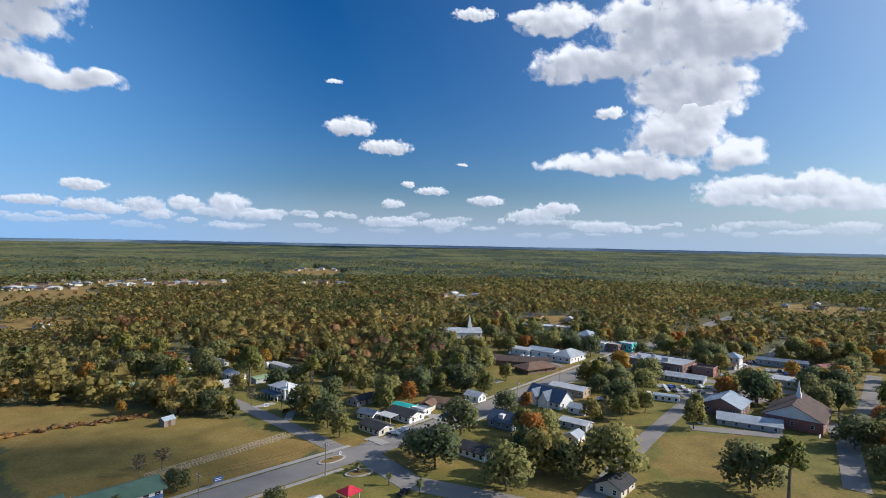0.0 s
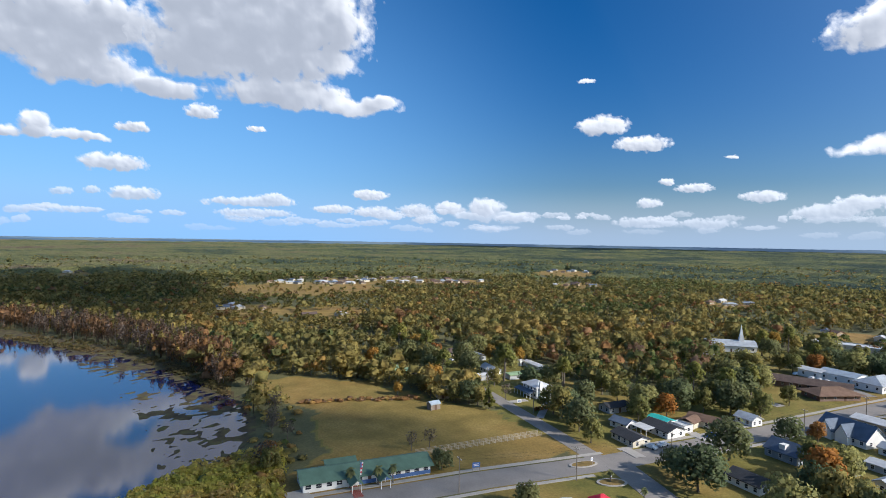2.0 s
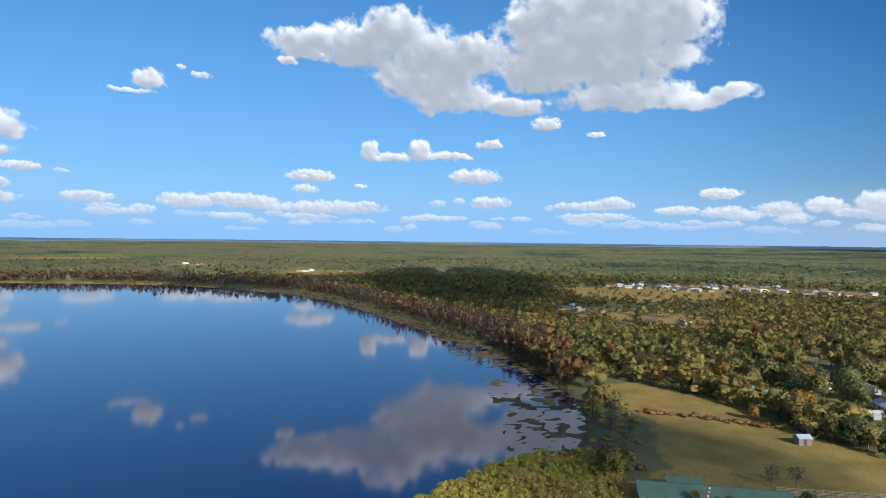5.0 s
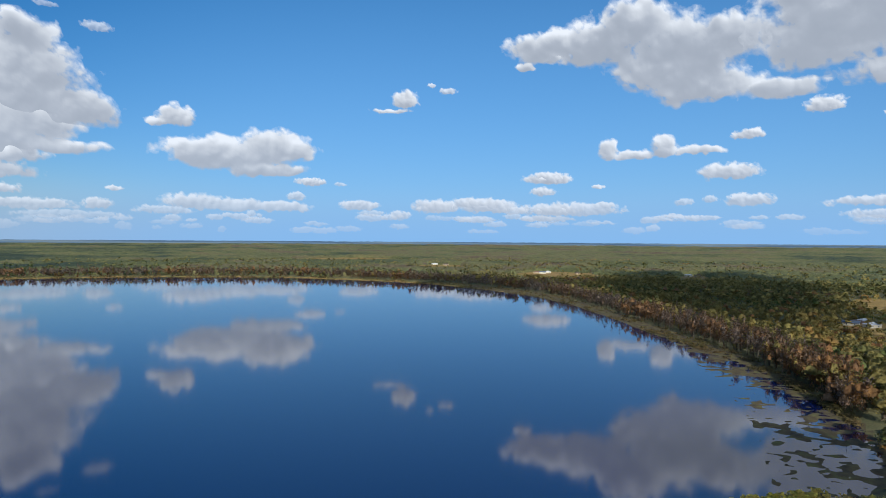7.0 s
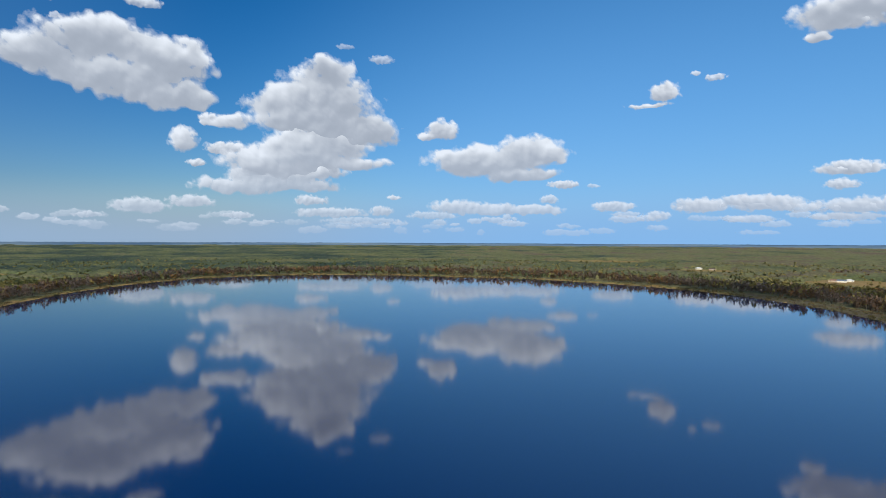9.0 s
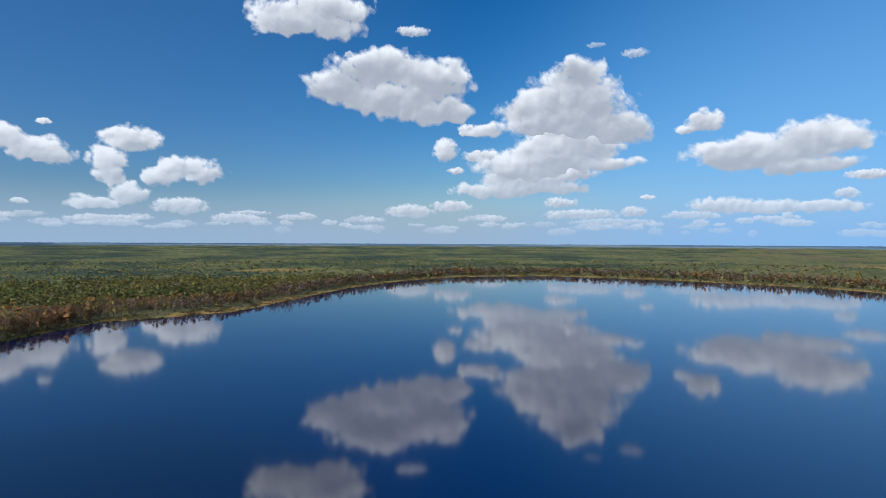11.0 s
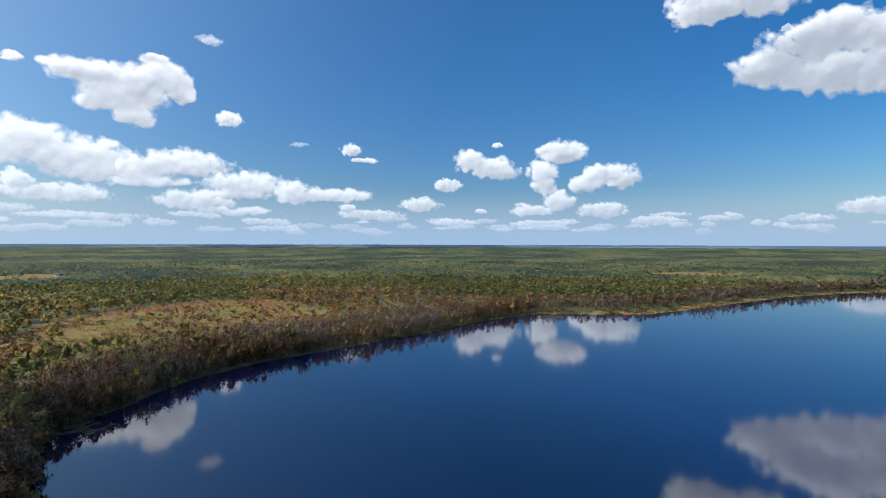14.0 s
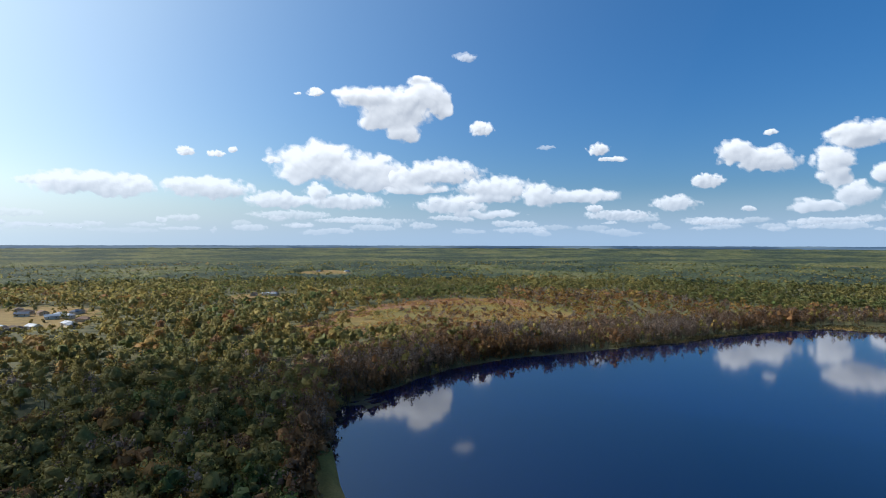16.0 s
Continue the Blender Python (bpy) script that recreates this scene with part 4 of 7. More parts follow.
# ======================= the town =======================
def town():
    h = building("white_house", "two-storey white house with pale hip roof and blue-roofed porch", -68.1, 245.8, 10.6, 7.8, 5.2, 141, "hip", 1.7, M_WHITE, M_RWHITE, 4, 3, 2, 0.8, win=(0.9, 1.3))
    lean_to(h, -4.6, 8.2, 3.9 + 3.2, 3.9, 2.3, 3.1, M_RSLATE, posts=0)
    for i in range(6):
        px = -4.4 + 2.48 * i
        bm = bmesh.new()
        box(bm, px - 0.1, px + 0.1, 6.7, 6.9, -0.3, 2.3)
        part("porch_post", bm, M_TRIM, h)
    bm = bmesh.new()
    box(bm, -6.1, -5.28, 1.6, 2.7, 0, 7.5)
    part("chimney", bm, M_WHITE, h)
    bm = bmesh.new()
    box(bm, -7.0, -5.35, -2.4, -0.4, 2.6, 2.75)
    part("entry_canopy", bm, M_RSLATE, h)

    h = building("community_hall", "long low hall with green metal roof and white and blue walls", -88.4, 137.0, 37, 9.4, 2.8, 49, "gable", 1.7, M_WHITE, M_RGREEN, 13, 2, over=0.9, win=(1.5, 1.1), category="hall")
    bm = bmesh.new()
    box(bm, -3.0, 18.56, -4.78, -4.7, 0.15, 1.2)
    part("blue_board", bm, M_BLUEW, h, "blue boarded lower wall")
    bm = bmesh.new()
    roof_mesh(bm, "gable", 9, 5, 3.0, 1.0, 0.3)
    part("rear_roof", bm, M_RGREEN, h, "", pose(-6, 6.2, 0.0))
    for px in (-5.0, 3.2):
        bm = bmesh.new()
        roof_mesh(bm, "gable", 5.5, 3.0, 2.5, 1.1, 0.35)
        part("entry_roof", bm, M_RGREEN, h, "", pose(px, -7.3, 0, 0, 0, 90))
        for ex, ey in ((-1.3, -9.8), (1.3, -9.8), (-1.3, -5.3), (1.3, -5.3)):
            bm = bmesh.new()
            box(bm, px + ex - 0.08, px + ex + 0.08, ey - 0.08, ey + 0.08, -0.2, 2.6)
            part("entry_post", bm, M_TRIM, h)
    bm = bmesh.new()
    box(bm, -6.3, -3.7, -12.2, -5.1, -0.2, 0.12)
    part("ramp", bm, M_BRICK, h, "red brick entry ramp")

    building("corner_house", "single-storey corner house with dark shingle roof and white gable", -23, 204, 13.4, 9, 2.6, 138, "gable", 1.6, M_CREAM, M_RDARK, 4, 2, gable=M_WHITE)
    h = building("roadside_house", "low house with black roof and white carport", -13.6, 219.4, 15, 10.7, 2.8, 142, "gable", 1.9, M_WHITE, M_RDARK, 4, 2, gable=M_WHITE)
    lean_to(h, -0.8, 6.6, 4.6 + 4.6, 4.5, 2.2, 2.45, M_RWHITE, "carport_roof", 0)
    for px in (-0.6, 1.8, 4.0, 6.4):
        bm = bmesh.new()
        box(bm, px - 0.08, px + 0.08, 8.8, 8.96, -0.3, 2.2)
        part("carport_post", bm, M_TRIM, h)
    building("turquoise_roofed_shop", "small building with bright turquoise metal roof", -14.8, 228.5, 10, 7, 2.8, 142, "gable", 0.9, M_WHITE, M_RTURQ, 2, 2)
    building("flat_roofed_annex", "small annex with flat white roof", -7.6, 225.5, 8, 5.5, 2.8, 142, "flat", 0, M_WHITE, M_RWHITE, 2, 1)
    building("cottage", "small white cottage with grey roof", -27.5, 219, 9, 7, 2.6, 150, "gable", 1.7, M_WHITE, M_RSLATE, 2, 2)
    building("cottage", "low dark-roofed house under trees", -33.5, 239, 13, 8, 2.8, 50, "gable", 1.6, M_GREYW, M_RDARK, 3, 2)
    h = building("brown_house", "cream house with faded brown shingle roof", 0.8, 236.5, 15, 9, 2.7, 158, "gable", 1.9, M_CREAM, M_RBROWN, 4, 2)
    bm = bmesh.new()
    roof_mesh(bm, "gable", 7.5, 6, 2.4, 1.2, 0.4)
    part("wing_roof", bm, M_RBROWN, h, "", pose(3.6, 6, 0, 0, 0, 90))
    bm = bmesh.new()
    box(bm, 0.8, 6.4, 3.8, 9.5, -0.3, 2.4)
    part("wing_wall", bm, M_CREAM, h)
    building("cottage", "white cottage with bright metal roof beside the main road", 15.5, 246.5, 9, 7, 2.9, 140, "gable", 2.0, M_WHITE, M_RWHITE, 2, 2)
    building("grey_house", "white house with dark grey shingle roof on a lawn", 12.5, 182, 13, 9, 2.8, 140, "gable", 1.8, M_WHITE, M_RDARK, 4, 2, chimney=False)
    h = building("blue_house", "blue-grey house with slate roof and dormer", 25, 212, 13, 10, 3.2, 140, "gable", 3.6, M_SLATEW, M_RSLATE, 3, 2)
    bm = bmesh.new()
    box(bm, -1.0, 1.0, 1.0, 3.4, 3.3, 5.0)
    part("dormer", bm, M_WHITE, h)
    h = building("gabled_chapel", "blue-roofed chapel with steep white gables", 47.5, 243.5, 18, 9.6, 3.0, 132, "gable", 4.2, M_WHITE, M_RSLATE, 6, 2, category="church")
    for px in (4.0, -2.0):
        bm = bmesh.new()
        roof_mesh(bm, "gable", 6, 4.6, 3.2, 3.4, 0.25)
        part("cross_roof", bm, M_RSLATE, h, "", pose(px, 4.2, 0, 0, 0, 90))
        bm = bmesh.new()
        a = [bm.verts.new(p) for p in ((px - 2.3, 7.15, 3.2), (px + 2.3, 7.15, 3.2), (px, 7.15, 6.6), (px - 2.3, 6.9, 3.2), (px + 2.3, 6.9, 3.2), (px, 6.9, 6.6))]
        bm.faces.new((a[2], a[1], a[0]))
        bm.faces.new((a[3], a[4], a[5]))
        for i, j in ((0, 1), (1, 2), (2, 0)):
            bm.faces.new((a[i], a[j], a[j + 3], a[i + 3]))
        part("white_gable", bm, M_WHITE, h)
        bm = bmesh.new()
        box(bm, px - 2.3, px + 2.3, 4.85, 7.12, -0.3, 3.2)
        part("bay", bm, M_WHITE, h)
    building("chapel_hall", "long low hall with white roof behind the chapel", 60.5, 261, 17, 8, 3.2, 140, "gable", 1.0, M_TAN, M_RWHITE, 5, 2, category="hall")
    building("cottage", "small white house with grey roof among trees", 57.5, 231, 9, 7, 2.8, 140, "gable", 1.6, M_WHITE, M_RGREY, 2, 2)
    building("metal_roofed_shed", "low shed with white metal roof under oaks", 51.8, 212.5, 13, 7, 2.6, 140, "gable", 1.0, M_GREYW, M_RWHITE, 3, 1)
    building("cottage", "small pale blue cottage", 47.5, 197, 7.5, 6, 2.8, 50, "gable", 1.5, M_WHITE, M_RGREY, 1, 1)
    building("school_wing", "long brown-roofed brick school wing beside a lawn", 44.5, 323, 36, 11, 3.0, 166, "gable", 1.8, M_BROWNBRICK, M_RUMBER, 10, 2, category="school", over=1.2)
    building("school_wing", "short brick school wing with brown hip roof", 52, 307, 20, 11, 3.0, 32, "hip", 2.0, M_BROWNBRICK, M_RBROWN, 4, 2, category="school", over=1.5)
    building("white_hall", "white hall with broad grey hip roof", 77, 338.5, 20, 13, 3.6, 50, "hip", 3.0, M_WHITE, M_RGREY, 5, 3, category="hall")
    building("metal_workshop", "white metal workshop with pale blue roof", 64, 347, 18, 12, 4.2, 140, "gable", 1.4, M_WHITE, M_RLIGHT, 3, 2, category="workshop")
    building("metal_workshop", "white metal shed beside parked vehicles", 52, 352, 12, 8, 3.8, 140, "gable", 1.0, M_WHITE, M_RWHITE, 2, 1, category="workshop")
    building("long_warehouse", "long beige warehouse with flat white roof", 86, 449, 42, 14, 5.0, 158, "flat", 0, M_CREAM, M_RWHITE, 6, 2, win=(1.4, 0.8), category="warehouse")
    building("hip_roofed_store", "pale store with light metal hip roof", 107, 412, 15, 13, 4.2, 50, "hip", 3.0, M_CREAM, M_RLIGHT, 4, 3, category="store")
    building("white_store", "white flat-roofed corner store", 105, 376, 13, 10, 5.0, 140, "flat", 0, M_WHITE, M_RWHITE, 4, 2, 1, win=(1.4, 1.6), category="store")
    building("brick_store", "dark brick flat-roofed store", 115, 370, 8, 10, 5.0, 140, "flat", 0, M_BROWNBRICK, M_CONC, 2, 2, 1, win=(1.4, 1.6), category="store")
    building("turquoise_store", "turquoise-painted store with a flat roof", 124, 372, 9, 10, 5.4, 140, "flat", 0, M_TURQ, M_RWHITE, 3, 2, 1, win=(1.3, 1.6), category="store")
    h = building("brick_hall", "large red-brown brick hall with grey flat roof", 125, 319, 32, 22, 5.6, 138, "flat", 0, M_BROWNBRICK, M_RGREY, 7, 4, 1, win=(1.4, 1.8), category="hall")
    lean_to(h, -10, 6, 11 + 2.6, 11, 3.0, 3.5, M_RUMBER, "awning")
    bm = bmesh.new()
    box(bm, -6, -2.5, 2, 5, 5.9, 7.4)
    box(bm, 4, 6, -4, -2, 5.9, 7.0)
    box(bm, 9, 11.5, 3, 5, 5.9, 7.0)
    part("roof_units", bm, M_METAL, h)
    building("brick_annex", "red brick flat-roofed annex with blank walls", 144.5, 306.5, 11, 9, 4.4, 140, "flat", 0, M_BRICK, M_RUMBER, 2, 1, win=(1.0, 1.2), category="store")
    building("low_shop_row", "long grey-roofed shop row with white end wall", 127, 291, 19, 10, 2.4, 145, "gable", 1.3, M_GREYW, M_RGREY, 7, 1, category="shop")
    building("site_trailer", "long white site trailer with metal roof", 102, 252.5, 11, 4.6, 2.3, 155, "gable", 0.5, M_WHITE, M_RLIGHT, 4, 1, over=0.15, category="trailer")
    h = building("corner_tower_house", "two-storey white building with pale blue hip roof", 171, 328, 8.5, 8.5, 6.0, 50, "hip", 2.4, M_WHITE, M_RLIGHT, 3, 3, 2)
    building("tavern", "low building with brown roof and yellow front", 165.5, 322, 9, 7, 3.0, 140, "gable", 1.6, M_CREAM, M_RBROWN, 3, 2)
    building("car_dealer", "long blue-grey metal building behind parked cars", 202, 332, 26, 10, 3.4, 150, "gable", 0.9, M_SLATEW, M_RSLATE, 6, 2, category="garage")
    building("metal_warehouse", "long pale metal warehouse", 173.5, 286.5, 19, 10, 3.4, 140, "gable", 1.2, M_CREAM, M_RWHITE, 2, 1, category="warehouse")
    building("red_roofed_shed", "long low building with faded red roof", 224, 322, 26, 10, 3.4, 20, "gable", 1.4, M_TAN, M_RPINK, 6, 2)
    building("brick_store", "low red brick store at the edge of town", 268, 322, 22, 12, 4.0, 40, "flat", 0, M_BRICK, M_RUMBER, 5, 2, category="store")
    # red church with its white gable and spire
    h = building("red_church", "red brick church with white gable and brown roof", 143, 224, 25, 20, 4.3, 50, "gable", 5.0, M_BRICK, M_RUMBER, 5, 3, gable=M_WHITE, over=0.6, category="church")
    bm = bmesh.new()
    box(bm, 1.8, 3.6, -0.9, 0.9, 8.4, 11.2)
    part("steeple_base", bm, M_WHITE, h)
    bm = bmesh.new()
    v = [bm.verts.new(p) for p in ((2.0, -0.7, 11.2), (3.4, -0.7, 11.2), (3.4, 0.7, 11.2), (2.0, 0.7, 11.2))]
    tip = bm.verts.new((2.7, 0, 16.5))
    for i in range(4):
        bm.faces.new((v[i], v[(i + 1) % 4], tip))
    part("spire", bm, M_WHITE, h)
    building("church_annex", "low annex with weathered metal roof beside the church", 121, 219, 22, 11, 2.1, 152, "gable", 1.6, M_GREYW, M_RGREY, 5, 2, category="hall")
    building("parish_hall", "dark brick hall with blue-grey metal roof", 121, 237, 17, 15, 4.0, 50, "gable", 3.2, M_BROWNBRICK, M_RLIGHT, 4, 3, category="hall")
    building("garden_shed", "small white garden shed", 103, 220, 3.2, 2.6, 2.3, 60, "gable", 0.7, M_WHITE, M_RWHITE, 0, 1, door=True, over=0.15, category="shed")
    building("dark_roofed_house", "house with dark gable roof among trees", 50, 158, 12, 9, 2.8, 50, "gable", 2.4, M_CREAM, M_RDARK, 3, 2)
    # white church with tall steeple at the wood's edge
    h = building("white_church", "long white church with grey roof and tall white steeple", 14, 414, 30, 12, 4.0, 10, "gable", 3.0, M_WHITE, M_RGREY, 7, 2, category="church")
    bm = bmesh.new()
    box(bm, 5.5, 8.5, -1.5, 1.5, 5.0, 8.6)
    box(bm, 5.9, 8.1, -1.1, 1.1, 8.6, 10.2)
    part("steeple_base", bm, M_WHITE, h)
    bm = bmesh.new()
    v = [bm.verts.new(p) for p in ((6.0, -1.0, 10.2), (8.0, -1.0, 10.2), (8.0, 1.0, 10.2), (6.0, 1.0, 10.2))]
    tip = bm.verts.new((7.0, 0, 17.5))
    for i in range(4):
        bm.faces.new((v[i], v[(i + 1) % 4], tip))
    part("spire", bm, M_WHITE, h)
    # houses by the field and along the side road
    building("green_roofed_house", "cream house with pale green roof beside the field", -139, 254, 13, 9, 2.8, 20, "gable", 2.0, M_TAN, M_RPALEGREEN, 3, 2)
    building("field_shed", "small grey shed with pale metal roof in the field", -100, 205.5, 4.5, 3.2, 2.3, 60, "gable", 0.9, M_WOOD, M_RLIGHT, 0, 0, door=True, over=0.25, category="shed")
    building("red_shed", "small shed with rusty red roof under trees", -104, 222, 5, 4, 2.4, 40, "gable", 0.9, M_TAN, M_RPINK, 1, 1, over=0.25, category="shed")
    building("ranch_house", "low tan ranch house with grey-brown roof", -138, 312, 17, 9, 2.8, 60, "hip", 1.8, M_TAN, M_RUMBER, 4, 2)
    building("ranch_house", "low house with weathered grey roof", -122, 306, 14, 9, 2.8, 140, "gable", 1.7, M_GREYW, M_RGREY, 3, 2)
    building("ranch_house", "pale house with white gable end", -102, 277, 14, 8, 2.8, 138, "gable", 2.0, M_WHITE, M_RGREY, 3, 2)
    building("metal_carport", "open carport roof of pale metal", -101, 261, 14, 5, 2.4, 50, "gable", 0.6, M_GREYW, M_RWHITE, 0, 0, door=False, category="carport")
    building("garden_shed", "small white box shed on the grass", -93, 302, 3.5, 3, 2.6, 50, "flat", 0, M_WHITE, M_RWHITE, 1, 0, category="shed")
    building("long_carport", "long narrow white metal roof", -82, 296, 22, 4, 2.6, 138, "gable", 0.5, M_WHITE, M_RWHITE, 0, 0, door=False, category="carport")
    building("metal_carport", "low pale green carport roof", -87, 272, 9, 6, 2.3, 50, "gable", 0.5, M_GREYW, M_RPALEGREEN, 0, 0, door=False, category="carport")


town()


def canopy():
    """The red picnic canopy at the junction."""
    ob = root("red_canopy", "small open canopy with bright red hip roof", "canopy", -23.6, 148.8, 50)
    bm = bmesh.new()
    roof_mesh(bm, "hip", 4.6, 4.2, 2.4, 1.2, 0.3)
    part("roof", bm, M_RRED, ob)
    for ex in (-2, 2):
        for ey in (-1.8, 1.8):
            bm = bmesh.new()
            box(bm, ex - 0.08, ex + 0.08, ey - 0.08, ey + 0.08, -0.3, 2.4)
            part("post", bm, M_TRIM, ob)
    tent = root("white_canopy", "pale grey canopy roof on posts", "canopy", -33, 139, 50)
    bm = bmesh.new()
    roof_mesh(bm, "gable", 9, 6, 2.6, 1.2, 0.3)
    part("roof", bm, M_RWHITE, tent)
    for ex in (-4, 4):
        for ey in (-2.6, 2.6):
            bm = bmesh.new()
            box(bm, ex - 0.08, ex + 0.08, ey - 0.08, ey + 0.08, -0.3, 2.6)
            part("post", bm, M_TRIM, tent)


canopy()


# ======================= roads =======================
def strip(name, label, line, off, wide, z, thick, material, category, step=4.0):
    """A ribbon of road or pavement along a line, shifted sideways by off."""
    pts = []
    for (ax, ay), (bx, by) in zip(line[:-1], line[1:]):
        n = max(1, int(math.hypot(bx - ax, by - ay) / step))
        pts += [(ax + (bx - ax) * i / n, ay + (by - ay) * i / n) for i in range(n)]
    pts.append(line[-1])
    bm = bmesh.new()
    rows = []
    for i, (px, py) in enumerate(pts):
        a, b = pts[max(0, i - 2)], pts[min(len(pts) - 1, i + 2)]
        d = Vector((b[0] - a[0], b[1] - a[1])).normalized()
        nx, ny = -d.y, d.x
        r = []
        for k, zz in ((off - wide / 2, -thick), (off - wide / 2, 0), (off + wide / 2, 0), (off + wide / 2, -thick)):
            qx, qy = px + nx * k, py + ny * k
            r.append(bm.verts.new((qx, qy, max(float(land(qx, qy)), 0.6) + z + zz)))
        rows.append(r)
    for r, q in zip(rows[:-1], rows[1:]):
        for k in range(3):
            bm.faces.new((r[k], q[k], q[k + 1], r[k + 1])[::-1])
    me = bpy.data.meshes.new(name)
    bmesh.ops.recalc_face_normals(bm, faces=bm.faces)
    bm.to_mesh(me)
    bm.free()
    me.materials.append(material)
    return tagged(new(name, me), label, category, kind="structure")


def roads():
    for i, (line, wide) in enumerate(ROADS):
        strip("road", "worn grey asphalt road", line, 0, wide, 0.06 + 0.012 * i, 0.5, M_ASPHALT, "road")
    strip("pavement", "pale concrete pavement along the main road", MAIN_ROAD[:4], 7.2, 1.6, 0.16, 0.6, M_WALK, "pavement")
    strip("pavement", "pale concrete pavement beside the houses", MAIN_ROAD[4:7], 7.6, 1.6, 0.16, 0.6, M_WALK, "pavement")
    strip("pavement", "concrete pavement between junction and houses", [(-20, 189), (19, 235)], 7.4, 1.6, 0.17, 0.6, M_WALK, "pavement")
    strip("pavement", "pale concrete pavement on the lawn side", [(-12, 198), (19, 235), (65, 293)], -7.2, 1.6, 0.16, 0.6, M_WALK, "pavement")
    strip("pavement", "concrete pavement beside the petrol corner", [(-98, 105), (-57, 151), (-34, 174)], -7.2, 1.4, 0.16, 0.6, M_WALK, "pavement")
    # car parks and drives
    for line, wide in (([(112, 262), (150, 262)], 22), ([(112, 300), (140, 292)], 12), ([(186, 316), (214, 312)], 16), ([(158, 300), (176, 316)], 18), ([(-20, 395), (6, 400)], 18), ([(96, 214), (128, 206)], 6), ([(150, 205), (160, 222)], 12), ([(60, 328), (66, 316)], 14), ([(88, 380), (110, 360)], 14)):
        strip("car_park", "grey asphalt car park", line, 0, wide, 0.15, 0.5, M_ASPHALT, "car park")
    for line, wide in (([(-70, 236), (-76, 229)], 3), ([(-4, 224), (2, 217)], 4), ([(-24, 196), (-18, 190)], 4), ([(30, 279), (24, 285)], 5), ([(-62, 244), (-58, 214)], 3), ([(-100, 120), (-86, 112)], 6)):
        strip("drive", "pale concrete drive", line, 0, wide, 0.19, 0.5, M_WALK, "drive")


roads()


# ======================= vehicles, poles, fence, signs =======================
def car_maker(paint, name, label, long=4.6, high=1.5, van=False):
    ob = new(name)
    tagged(ob, label, "car", "parked cars")
    ob.matrix_basis = pose(0, 0, -60)
    bm = bmesh.new()
    l, w = long / 2, 0.9
    prof = [(-l, 0.35), (-l, 0.85), (-l * 0.82, 0.95), (-l * 0.55, high if van else 1.0), (-l * 0.5, high), (l * 0.25 if not van else l * 0.55, high), (l * 0.52 if not van else l * 0.75, 0.98), (l * 0.95, 0.85), (l, 0.6), (l, 0.35)]
    a = [bm.verts.new((px, -w * (0.85 if pz > 1.05 else 1), pz)) for px, pz in prof]
    b = [bm.verts.new((px, w * (0.85 if pz > 1.05 else 1), pz)) for px, pz in prof]
    bm.faces.new(a)
    bm.faces.new(b[::-1])
    for i in range(len(prof)):
        j = (i + 1) % len(prof)
        bm.faces.new((a[j], a[i], b[i], b[j]))
    bmesh.ops.recalc_face_normals(bm, faces=bm.faces)
    part("body", bm, paint, ob)
    bm = bmesh.new()
    box(bm, -l * 0.48, l * 0.3, -w * 0.9, w * 0.9, 1.03, high - 0.12)
    part("windows", bm, M_GLASS, ob, "dark car windows")
    for sx in (-0.62, 0.62):
        for sy in (-1, 1):
            bm = bmesh.new()
            bmesh.ops.create_cone(bm, cap_ends=True, segments=12, radius1=0.33, radius2=0.33, depth=0.22, matrix=Matrix.Rotation(radians(90), 4, "X"))
            part("wheel", bm, M_TYRE, ob, "", pose(sx * l, sy * (w - 0.08), 0.33))
    return ob


M_TYRE = plain("tyre", (0.02, 0.02, 0.02), 0.8)


